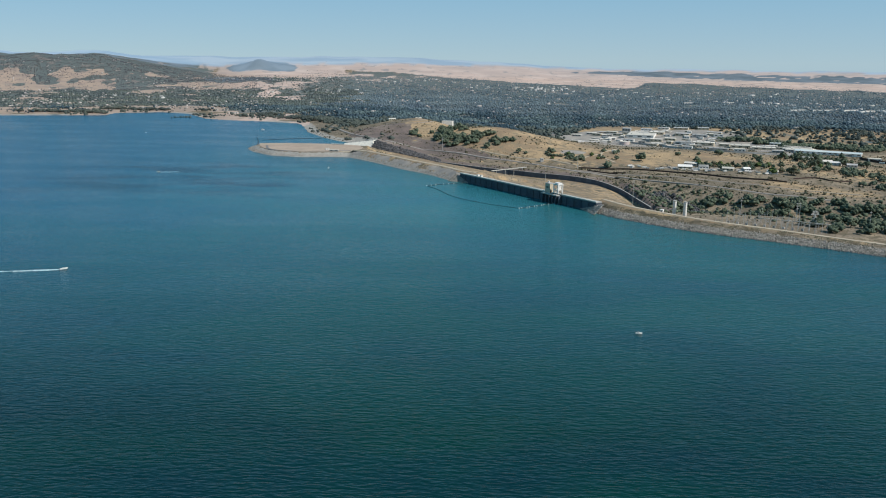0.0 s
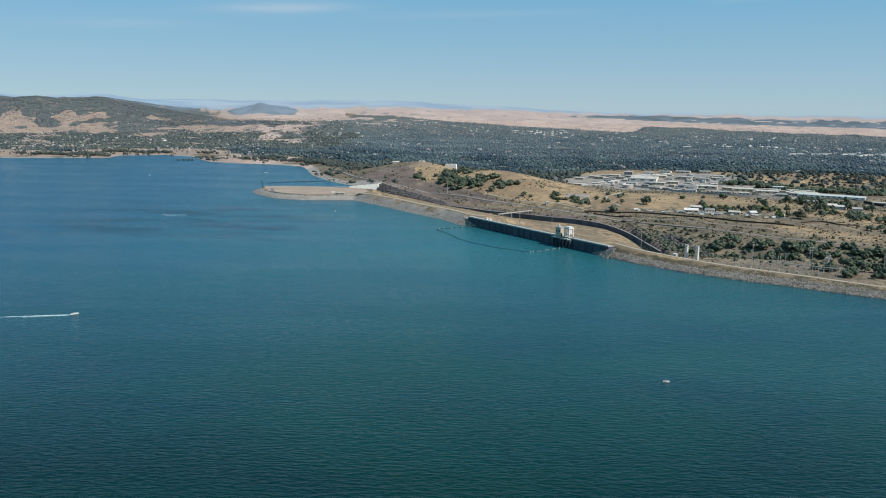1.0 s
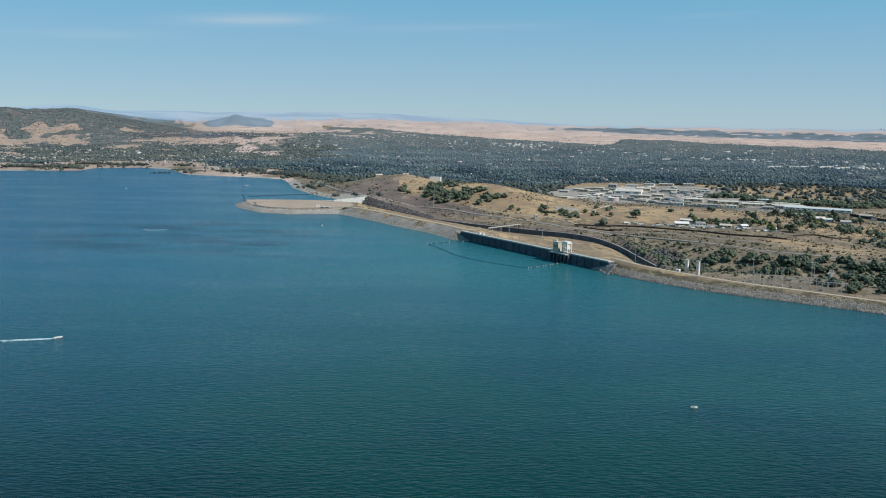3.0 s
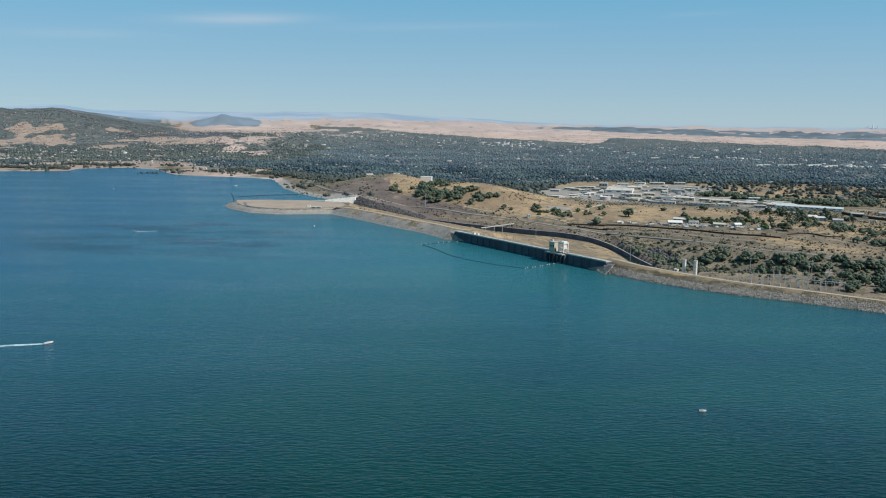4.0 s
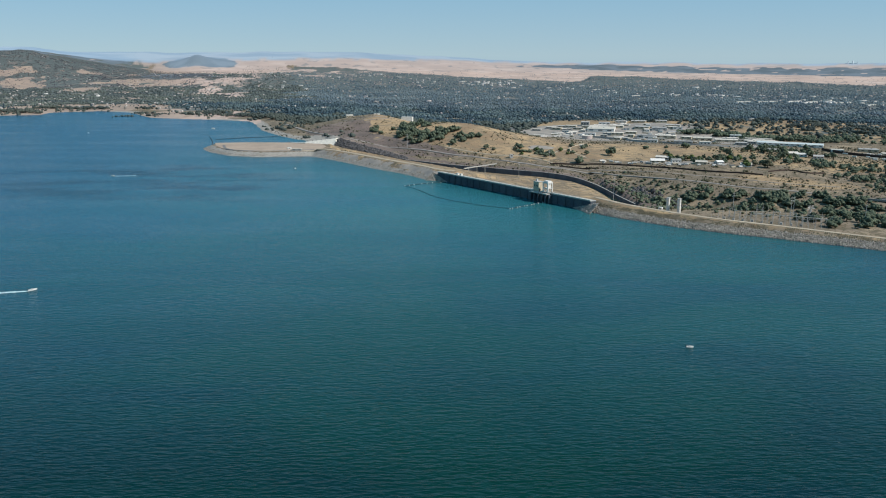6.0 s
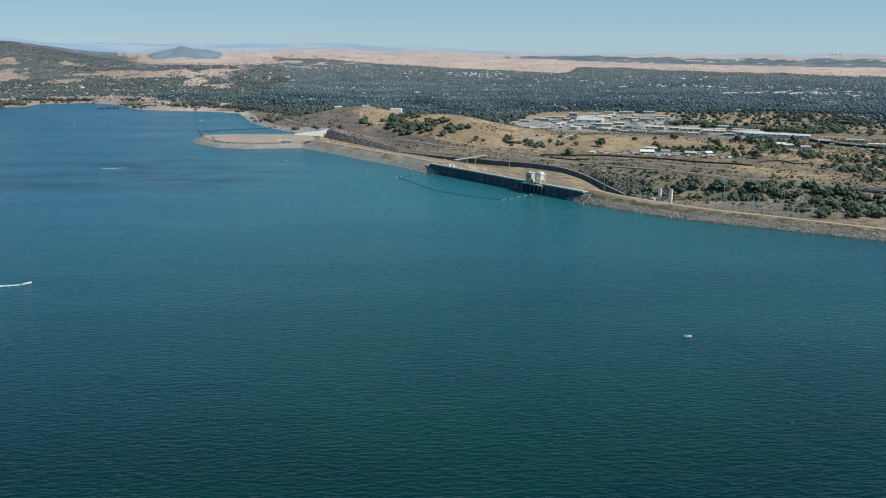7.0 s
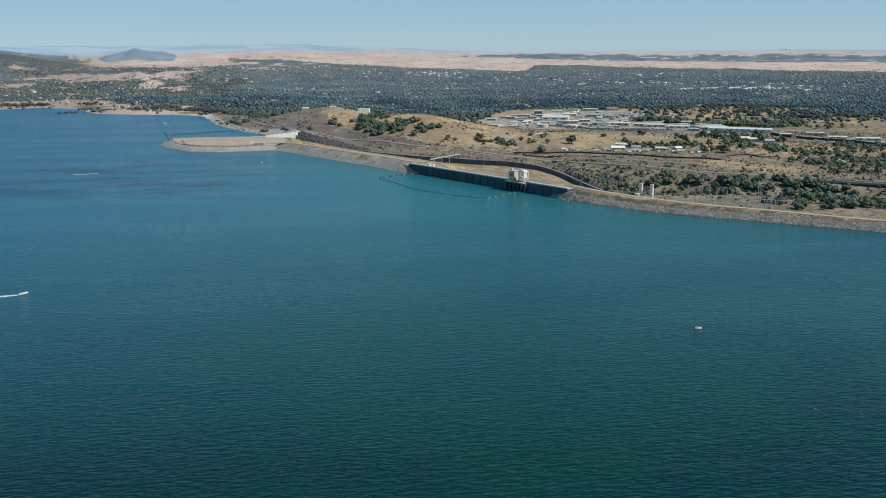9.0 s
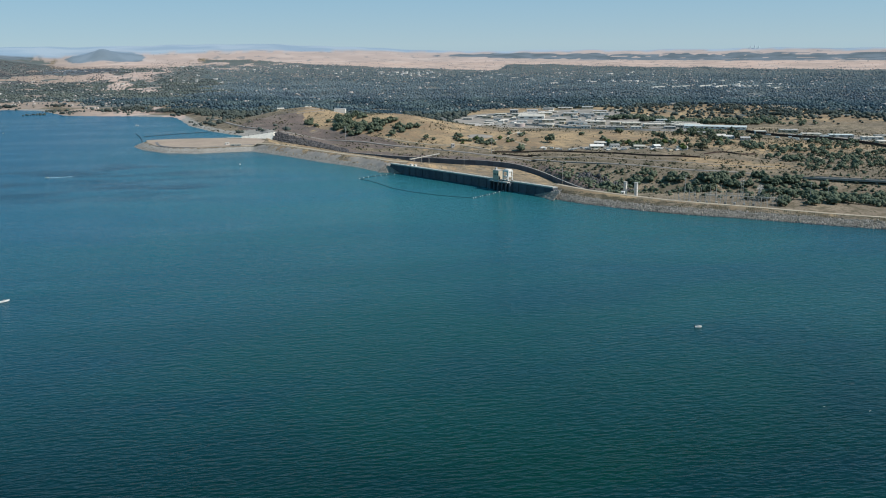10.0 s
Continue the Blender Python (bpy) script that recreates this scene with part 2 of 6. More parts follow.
def ground_material():
    """Dry grass, bare earth, gravel, wood floor and haze-tinted far plain, shared out by the mesh's cover attribute."""
    m = bpy.data.materials.new("dry_land")
    m.use_nodes = True
    t = m.node_tree
    bs = t.nodes["Principled BSDF"]
    bs.inputs["Roughness"].default_value = 0.95
    bs.inputs["Specular IOR Level"].default_value = 0.1
    geo = t.nodes.new("ShaderNodeNewGeometry")

    def noise_tex(scale, detail=5, lo=0.35, hi=0.65):
        n = t.nodes.new("ShaderNodeTexNoise")
        n.inputs["Scale"].default_value, n.inputs["Detail"].default_value = scale, detail
        t.links.new(geo.outputs["Position"], n.inputs["Vector"])
        ra = t.nodes.new("ShaderNodeMapRange")
        ra.inputs["From Min"].default_value, ra.inputs["From Max"].default_value = lo, hi
        t.links.new(n.outputs["Fac"], ra.inputs["Value"])
        return ra.outputs["Result"]

    def mix(a, b, fac):
        mx = t.nodes.new("ShaderNodeMix")
        mx.data_type = "RGBA"
        for key, v in (("A", a), ("B", b)):
            if isinstance(v, tuple):
                mx.inputs[key].default_value = (*v, 1)
            else:
                t.links.new(v, mx.inputs[key])
        t.links.new(fac, mx.inputs["Factor"])
        return mx.outputs["Result"]

    def edge(weight, scale):
        """A weight whose border is broken up by noise."""
        ad = t.nodes.new("ShaderNodeMath")
        ad.operation = "ADD"
        t.links.new(weight, ad.inputs[0])
        t.links.new(noise_tex(scale, 4, 0.2, 0.8), ad.inputs[1])
        ra = t.nodes.new("ShaderNodeMapRange")
        ra.inputs["From Min"].default_value, ra.inputs["From Max"].default_value = 0.9, 1.1
        t.links.new(ad.outputs[0], ra.inputs["Value"])
        return ra.outputs["Result"]

    at1 = t.nodes.new("ShaderNodeAttribute")
    at1.attribute_name = "cover"
    sep = t.nodes.new("ShaderNodeSeparateColor")
    t.links.new(at1.outputs["Color"], sep.inputs[0])
    at2 = t.nodes.new("ShaderNodeAttribute")
    at2.attribute_name = "cover_far"
    sep2 = t.nodes.new("ShaderNodeSeparateColor")
    t.links.new(at2.outputs["Color"], sep2.inputs[0])
    grass = mix((0.43, 0.295, 0.16), (0.32, 0.225, 0.13), noise_tex(0.018))
    grass = mix(grass, (0.255, 0.175, 0.105), noise_tex(0.009, 7, 0.47, 0.58))
    grass = mix(grass, (0.23, 0.175, 0.11), noise_tex(0.06, 9, 0.49, 0.62))
    grass = mix(grass, (0.15, 0.128, 0.078), noise_tex(0.3, 7, 0.56, 0.68))
    earth = mix((0.245, 0.188, 0.13), (0.18, 0.143, 0.103), noise_tex(0.03, 7))
    earth = mix(earth, (0.30, 0.23, 0.15), noise_tex(0.012, 6, 0.5, 0.62))
    earth = mix(earth, (0.145, 0.115, 0.075), noise_tex(0.07, 9, 0.48, 0.6))
    earth = mix(earth, (0.088, 0.08, 0.046), noise_tex(0.32, 8, 0.54, 0.64))
    cut = mix((0.18, 0.135, 0.112), (0.125, 0.10, 0.085), noise_tex(0.04, 8))
    cut = mix(cut, (0.25, 0.195, 0.15), noise_tex(0.02, 6, 0.54, 0.66))
    cut = mix(cut, (0.09, 0.08, 0.058), noise_tex(0.28, 7, 0.56, 0.68))
    gravel = mix((0.36, 0.325, 0.275), (0.27, 0.245, 0.205), noise_tex(0.06))
    gravel = mix(gravel, (0.22, 0.2, 0.17), noise_tex(0.35, 8, 0.5, 0.65))
    floor = mix((0.115, 0.13, 0.12), (0.19, 0.165, 0.142), noise_tex(0.02, 7, 0.53, 0.65))
    lie = t.nodes.new("ShaderNodeAttribute")
    lie.attribute_name = "lie"

    def far_tex(sx, sy, detail, lo, hi):
        mp = t.nodes.new("ShaderNodeMapping")
        mp.inputs["Scale"].default_value = (sx, sy, 1)
        t.links.new(lie.outputs["Vector"], mp.inputs["Vector"])
        n = t.nodes.new("ShaderNodeTexNoise")
        n.inputs["Scale"].default_value, n.inputs["Detail"].default_value = 1.0, detail
        t.links.new(mp.outputs["Vector"], n.inputs["Vector"])
        ra = t.nodes.new("ShaderNodeMapRange")
        ra.inputs["From Min"].default_value, ra.inputs["From Max"].default_value = lo, hi
        t.links.new(n.outputs["Fac"], ra.inputs["Value"])
        return ra.outputs["Result"]

    def broken(weight):
        """The weight with its border frayed a little."""
        mu = t.nodes.new("ShaderNodeMath")
        mu.operation = "MULTIPLY_ADD"
        mu.inputs[1].default_value, mu.inputs[2].default_value = 0.7, -0.35
        t.links.new(noise_tex(0.03, 6, 0.2, 0.8), mu.inputs[0])
        ad = t.nodes.new("ShaderNodeMath")
        t.links.new(weight, ad.inputs[0])
        t.links.new(mu.outputs[0], ad.inputs[1])
        return ad.outputs[0]

    def crisp(weight):
        ra = t.nodes.new("ShaderNodeMapRange")
        ra.inputs["From Min"].default_value, ra.inputs["From Max"].default_value = 0.35, 0.65
        t.links.new(weight, ra.inputs["Value"])
        return ra.outputs["Result"]

    # dry golden plain, paled and pinked by haze mixed into the colour
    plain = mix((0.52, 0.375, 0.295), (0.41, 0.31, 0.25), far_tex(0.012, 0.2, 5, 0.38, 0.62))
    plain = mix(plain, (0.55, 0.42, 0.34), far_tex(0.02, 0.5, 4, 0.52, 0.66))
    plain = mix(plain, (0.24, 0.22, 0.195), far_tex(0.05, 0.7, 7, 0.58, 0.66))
    sl0 = t.nodes.new("ShaderNodeSeparateXYZ")
    t.links.new(lie.outputs["Vector"], sl0.inputs[0])
    rw = t.nodes.new("ShaderNodeMapRange")
    rw.inputs["From Min"].default_value, rw.inputs["From Max"].default_value, rw.inputs["To Max"].default_value = -330, -420, 0.85
    t.links.new(sl0.outputs[0], rw.inputs["Value"])
    plain = mix(plain, mix((0.36, 0.265, 0.19), (0.25, 0.195, 0.155), noise_tex(0.02, 7)), rw.outputs["Result"])
    # distance haze greys the plain's colour further towards the horizon
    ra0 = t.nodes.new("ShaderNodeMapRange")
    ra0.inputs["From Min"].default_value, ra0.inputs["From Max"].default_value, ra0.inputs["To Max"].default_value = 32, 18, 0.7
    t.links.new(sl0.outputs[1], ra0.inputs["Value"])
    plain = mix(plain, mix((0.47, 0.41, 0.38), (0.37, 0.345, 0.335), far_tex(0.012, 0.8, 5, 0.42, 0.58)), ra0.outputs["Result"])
    # haze colour laid over the hills at the horizon
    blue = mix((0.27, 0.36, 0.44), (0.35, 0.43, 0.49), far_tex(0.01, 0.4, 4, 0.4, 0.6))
    c = mix(grass, earth, edge(sep.outputs[0], 0.08))
    c = mix(c, cut, edge(at2.outputs["Alpha"], 0.05))
    c = mix(c, gravel, edge(sep.outputs[1], 0.15))
    c = mix(c, mix((0.35, 0.30, 0.245), (0.22, 0.20, 0.175), noise_tex(0.035, 7)), edge(at1.outputs["Alpha"], 0.05))
    c = mix(c, floor, edge(sep.outputs[2], 0.03))
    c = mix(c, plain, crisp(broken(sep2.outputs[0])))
    # far wooded belts, their blue-grey carrying distance haze
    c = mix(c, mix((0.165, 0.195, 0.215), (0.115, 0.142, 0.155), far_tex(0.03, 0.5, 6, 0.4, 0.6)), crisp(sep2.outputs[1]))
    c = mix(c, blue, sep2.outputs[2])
    t.links.new(c, bs.inputs["Base Color"])
    b = t.nodes.new("ShaderNodeBump")
    b.inputs["Strength"].default_value, b.inputs["Distance"].default_value = 0.7, 0.55
    t.links.new(noise_tex(0.45, 7, 0.0, 1.0), b.inputs["Height"])
    # the last kilometres stand for a wide plain: its slopes are gentler than the sheet's
    sl = t.nodes.new("ShaderNodeSeparateXYZ")
    t.links.new(lie.outputs["Vector"], sl.inputs[0])
    ra = t.nodes.new("ShaderNodeMapRange")
    ra.inputs["From Min"].default_value, ra.inputs["From Max"].default_value = 58, 40
    ra.inputs["To Max"].default_value = 0.85
    t.links.new(sl.outputs[1], ra.inputs["Value"])
    flat = t.nodes.new("ShaderNodeMix")
    flat.data_type = "VECTOR"
    t.links.new(ra.outputs["Result"], flat.inputs["Factor"])
    t.links.new(b.outputs["Normal"], flat.inputs[4])
    flat.inputs[5].default_value = (0, 0, 1)
    t.links.new(flat.outputs[1], bs.inputs["Normal"])
    return m


def water_material():
    m = bpy.data.materials.new("lake_water")
    m.use_nodes = True
    t = m.node_tree
    bs = t.nodes["Principled BSDF"]
    bs.inputs["IOR"].default_value = 1.33
    bs.inputs["Specular IOR Level"].default_value = 0.39
    geo = t.nodes.new("ShaderNodeNewGeometry")

    def noise_tex(scale, detail, stretch, turn):
        mp = t.nodes.new("ShaderNodeMapping")
        mp.inputs["Rotation"].default_value = (0, 0, radians(turn))
        mp.inputs["Scale"].default_value = stretch
        t.links.new(geo.outputs["Position"], mp.inputs["Vector"])
        n = t.nodes.new("ShaderNodeTexNoise")
        n.inputs["Scale"].default_value, n.inputs["Detail"].default_value = scale, detail
        n.inputs["Distortion"].default_value = 0.4
        t.links.new(mp.outputs["Vector"], n.inputs["Vector"])
        return n.outputs["Fac"]

    def ranged(value, lo, hi, to_lo=0.0, to_hi=1.0):
        n = t.nodes.new("ShaderNodeMapRange")
        n.inputs["From Min"].default_value, n.inputs["From Max"].default_value = lo, hi
        n.inputs["To Min"].default_value, n.inputs["To Max"].default_value = to_lo, to_hi
        t.links.new(value, n.inputs["Value"])
        return n.outputs["Result"]

    def blend(a, b, fac):
        n = t.nodes.new("ShaderNodeMix")
        n.data_type = "RGBA"
        for key, v in (("A", a), ("B", b)):
            if isinstance(v, tuple):
                n.inputs[key].default_value = (*v, 1)
            else:
                t.links.new(v, n.inputs[key])
        t.links.new(fac, n.inputs["Factor"])
        return n.outputs["Result"]

    # deep blue-green, tealer towards the dam, with sky reflection painted into the paler tone
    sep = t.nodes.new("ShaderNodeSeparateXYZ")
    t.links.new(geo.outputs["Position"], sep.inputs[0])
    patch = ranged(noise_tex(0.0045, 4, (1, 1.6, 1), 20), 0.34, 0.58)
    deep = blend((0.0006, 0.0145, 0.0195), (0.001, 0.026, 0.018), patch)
    teal_sheen = blend((0.019, 0.11, 0.138), (0.021, 0.12, 0.13), patch)
    base = blend(deep, teal_sheen, ranged(sep.outputs[1], 360, 1000))
    # bluer towards the left and the far side
    left_tint = t.nodes.new("ShaderNodeMath")
    left_tint.operation = "MULTIPLY"
    t.links.new(ranged(sep.outputs[0], -40, -620, 0.0, 0.8), left_tint.inputs[0])
    t.links.new(ranged(sep.outputs[1], 350, 1000), left_tint.inputs[1])
    base = blend(base, (0.004, 0.064, 0.13), left_tint.outputs[0])
    # wind gusts off the peninsula, their duller sky reflection painted as darker water
    gust = ranged(noise_tex(0.011, 6, (0.6, 1.7, 1), -8), 0.46, 0.62)
    for k, lo, hi in ((0, -170, -300), (0, -720, -560), (1, 980, 1130), (1, 1480, 1330)):
        m_ = t.nodes.new("ShaderNodeMath")
        m_.operation = "MULTIPLY"
        t.links.new(gust, m_.inputs[0])
        t.links.new(ranged(sep.outputs[k], lo, hi), m_.inputs[1])
        gust = m_.outputs[0]
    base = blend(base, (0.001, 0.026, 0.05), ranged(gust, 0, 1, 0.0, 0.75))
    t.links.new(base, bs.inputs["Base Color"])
    calm = ranged(noise_tex(0.006, 5, (0.5, 2.2, 1), 8), 0.44, 0.6)
    t.links.new(ranged(calm, 0, 1, 0.22, 0.16), bs.inputs["Roughness"])
    prev = None
    for scale, detail, stretch, turn, dist in ((0.26, 1, (0.45, 1.5, 1), -18, 1.35), (0.45, 1, (0.45, 1.4, 1), 16, 0.9), (0.95, 2, (0.6, 1.2, 1), -25, 0.16), (0.035, 2, (0.6, 1.6, 1), 6, 0.8)):
        b = t.nodes.new("ShaderNodeBump")
        b.inputs["Distance"].default_value = dist
        t.links.new(ranged(calm, 0, 1, 0.68, 0.48), b.inputs["Strength"])
        t.links.new(noise_tex(scale, detail, stretch, turn), b.inputs["Height"])
        if prev is not None:
            t.links.new(prev, b.inputs["Normal"])
        prev = b.outputs["Normal"]
    t.links.new(prev, bs.inputs["Normal"])
    return m


GROUND = ground_material()
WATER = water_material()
CONCRETE = material("weathered_concrete", (0.34, 0.32, 0.285), 0.9, second=(0.26, 0.25, 0.225), scale=0.12, third=(0.14, 0.135, 0.125), scale3=0.5, amount3=0.6, bump_=0.1, objects=0.1)
COPING = material("pale_concrete", (0.46, 0.43, 0.37), 0.85, second=(0.36, 0.34, 0.3), scale=0.3)
STONE = material("riprap_stone", (0.36, 0.315, 0.255), 0.95, second=(0.235, 0.205, 0.165), scale=0.2, island=0.45)
# darker, smoother stones for the strip along the waterline
LOW_STONE = material("dark_low_stone", (0.07, 0.066, 0.058), 0.5, second=(0.04, 0.04, 0.038), scale=0.3, island=0.3)
LEAF = material("oak_leaves", (0.074, 0.092, 0.06), 0.9, second=(0.105, 0.121, 0.077), scale=0.25, island=0.35, bump_=0.5, bump_scale=0.9)
# the next three leaf colours have distance haze mixed in, bluer and paler
LEAF_FAR = material("hazed_oak_leaves", (0.106, 0.14, 0.136), 0.95, second=(0.05, 0.078, 0.094), scale=0.006, contrast=(0.41, 0.57), third=(0.03, 0.052, 0.066), scale3=0.0032, amount3=0.85, island=0.13)
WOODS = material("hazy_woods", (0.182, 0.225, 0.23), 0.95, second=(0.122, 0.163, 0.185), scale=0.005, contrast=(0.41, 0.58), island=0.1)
VALLEY = material("hazed_valley_leaves", (0.15, 0.186, 0.194), 0.95, second=(0.098, 0.13, 0.152), scale=0.0055, contrast=(0.41, 0.58), third=(0.084, 0.116, 0.136), scale3=0.003, amount3=0.85, island=0.08)
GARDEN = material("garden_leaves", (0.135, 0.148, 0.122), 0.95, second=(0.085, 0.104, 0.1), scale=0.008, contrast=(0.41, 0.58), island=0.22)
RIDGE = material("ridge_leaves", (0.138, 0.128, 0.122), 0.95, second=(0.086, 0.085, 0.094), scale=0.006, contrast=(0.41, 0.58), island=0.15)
OAK_WOOD = material("olive_oak_leaves", (0.088, 0.098, 0.078), 0.95, second=(0.055, 0.067, 0.06), scale=0.012, island=0.2)
BARK = material("bark", (0.10, 0.075, 0.055), 0.95, second=(0.06, 0.045, 0.035), scale=2.0)


DARK_CONCRETE = material("stained_concrete", (0.075, 0.09, 0.108), 0.9, second=(0.10, 0.108, 0.115), scale=0.1, third=(0.045, 0.047, 0.05), scale3=0.4, amount3=0.6, objects=0.12)
ASPHALT = material("worn_asphalt", (0.15, 0.145, 0.14), 0.9, second=(0.19, 0.18, 0.165), scale=0.08)
DIRT_ROAD = material("pale_dirt", (0.44, 0.36, 0.255), 0.95, second=(0.35, 0.28, 0.195), scale=0.1)
WALL_GREY = material("blue_grey_concrete", (0.085, 0.094, 0.112), 0.9, second=(0.115, 0.122, 0.135), scale=0.08, third=(0.07, 0.075, 0.085), scale3=0.3, amount3=0.5, objects=0.15)
TAN_EARTH = material("graded_tan_earth", (0.40, 0.305, 0.225), 0.95, second=(0.33, 0.255, 0.19), scale=0.03, third=(0.26, 0.205, 0.15), scale3=0.15, amount3=0.5, bump_=0.2, bump_scale=0.4)
WORN_ROAD = material("sunbleached_asphalt", (0.30, 0.262, 0.22), 0.95, second=(0.24, 0.212, 0.182), scale=0.1)
CREAM = material("cream_concrete", (0.68, 0.62, 0.51), 0.9, second=(0.56, 0.51, 0.43), scale=0.2)
GREY_DIRT = material("grey_dirt", (0.30, 0.255, 0.205), 0.95, second=(0.24, 0.205, 0.17), scale=0.1)
WHITE = material("white_paint", (0.74, 0.69, 0.61), 0.9, second=(0.62, 0.58, 0.52), scale=0.4, objects=0.08)
TAN = material("tan_plaster", (0.52, 0.44, 0.31), 0.8, second=(0.44, 0.37, 0.27), scale=0.3, objects=0.1)
GREY_WALL = material("grey_block_wall", (0.42, 0.40, 0.37), 0.85, second=(0.33, 0.315, 0.29), scale=0.2, objects=0.25)
PALE_ROOF = material("pale_roof", (0.66, 0.58, 0.47), 0.97, second=(0.48, 0.44, 0.37), scale=0.06, third=(0.45, 0.42, 0.37), scale3=0.3, amount3=0.4, objects=0.15)
GREY_ROOF = material("grey_roof", (0.31, 0.295, 0.27), 0.97, second=(0.40, 0.375, 0.34), scale=0.06, objects=0.25)
BLUE_ROOF = material("blue_grey_roof", (0.55, 0.56, 0.50), 0.95, second=(0.52, 0.56, 0.54), scale=0.05)
RUST = material("rusty_dark_steel", (0.055, 0.04, 0.035), 0.8, 0.3, second=(0.09, 0.06, 0.05), scale=0.3)
STEEL = material("galvanised_steel", (0.46, 0.44, 0.40), 0.6, 0.1, second=(0.36, 0.345, 0.315), scale=1.0)
WINDOW = material("dark_glass", (0.03, 0.035, 0.04), 0.15)
ROCK = material("dark_cut_rock", (0.13, 0.12, 0.112), 0.95, second=(0.05, 0.05, 0.054), scale=0.25, island=0.3)
CABLE = material("black_cable", (0.03, 0.035, 0.04), 0.8)
FOAM = material("white_foam", (0.75, 0.8, 0.8), 0.9, second=(0.25, 0.42, 0.42), scale=0.7, detail=8, contrast=(0.4, 0.6))
BUSH = material("dry_bushes", (0.078, 0.082, 0.048), 0.95, second=(0.125, 0.105, 0.064), scale=0.05, island=0.4)
REED = material("green_shrubs", (0.085, 0.11, 0.035), 0.95, second=(0.06, 0.085, 0.03), scale=0.1, island=0.35)
# tower concrete, its colour paled by distance haze
HAZY_TOWER = material("hazy_tower_concrete", (0.72, 0.75, 0.76), 0.9, second=(0.66, 0.7, 0.72), scale=0.05)
SHED = material("shed_roofs", (0.50, 0.47, 0.42), 0.9, island=0.35)
TOWN_WALL = material("town_houses", (0.38, 0.335, 0.29), 0.9, island=0.45)


# ---- building helpers ----
def mesh_object(name, verts, faces, mat, parent=None):
    me = bpy.data.meshes.new(name)
    me.from_pydata([tuple(v) for v in verts], [], [tuple(f) for f in faces])
    me.materials.append(mat)
    ob = new(name, me)
    if parent is not None:
        ob.parent = parent
    return ob


def array_mesh(name, verts, tris, mat, soft=False):
    """A mesh of triangles from numpy arrays."""
    me = bpy.data.meshes.new(name)
    me.vertices.add(len(verts))
    me.vertices.foreach_set("co", np.asarray(verts, np.float32).ravel())
    me.loops.add(len(tris) * 3)
    me.loops.foreach_set("vertex_index", np.asarray(tris, np.int32).ravel())
    me.polygons.add(len(tris))
    me.polygons.foreach_set("loop_start", np.arange(0, len(tris) * 3, 3, dtype=np.int32))
    me.materials.append(mat)
    me.update(calc_edges=True)
    me.validate()
    if soft:
        me.polygons.foreach_set("use_smooth", np.ones(len(me.polygons), bool))
    return me


def part(name, bm, mat, parent, label=""):
    """One mesh under a thing or a part, in the parent's space."""
    me = bpy.data.meshes.new(name)
    bm.to_mesh(me)
    bm.free()
    me.materials.append(mat)
    ob = new(name, me)
    ob.parent = parent
    return tagged(ob, label)


def thing(name, m, label, category, group="", kind=""):
    ob = new(name)
    ob.empty_display_size = 0.5
    ob.matrix_world = m
    return tagged(ob, label, category, group, kind)


def box(bm, size, at=(0, 0, 0), turn=0.0, bevel=0.0):
    """A box resting on at, with its long edges eased."""
    made = bmesh.ops.create_cube(bm, size=1, matrix=Matrix.Translation((at[0], at[1], at[2] + size[2] / 2)) @ Matrix.Rotation(radians(turn), 4, "Z") @ Matrix.Diagonal((*size, 1)))
    if bevel:
        bmesh.ops.bevel(bm, geom=list({e for v in made["verts"] for e in v.link_edges}), offset=bevel, segments=1, affect="EDGES")
    return bm


def z_at(x, y):
    return float(height(np.array([x]), np.array([y]))[0])


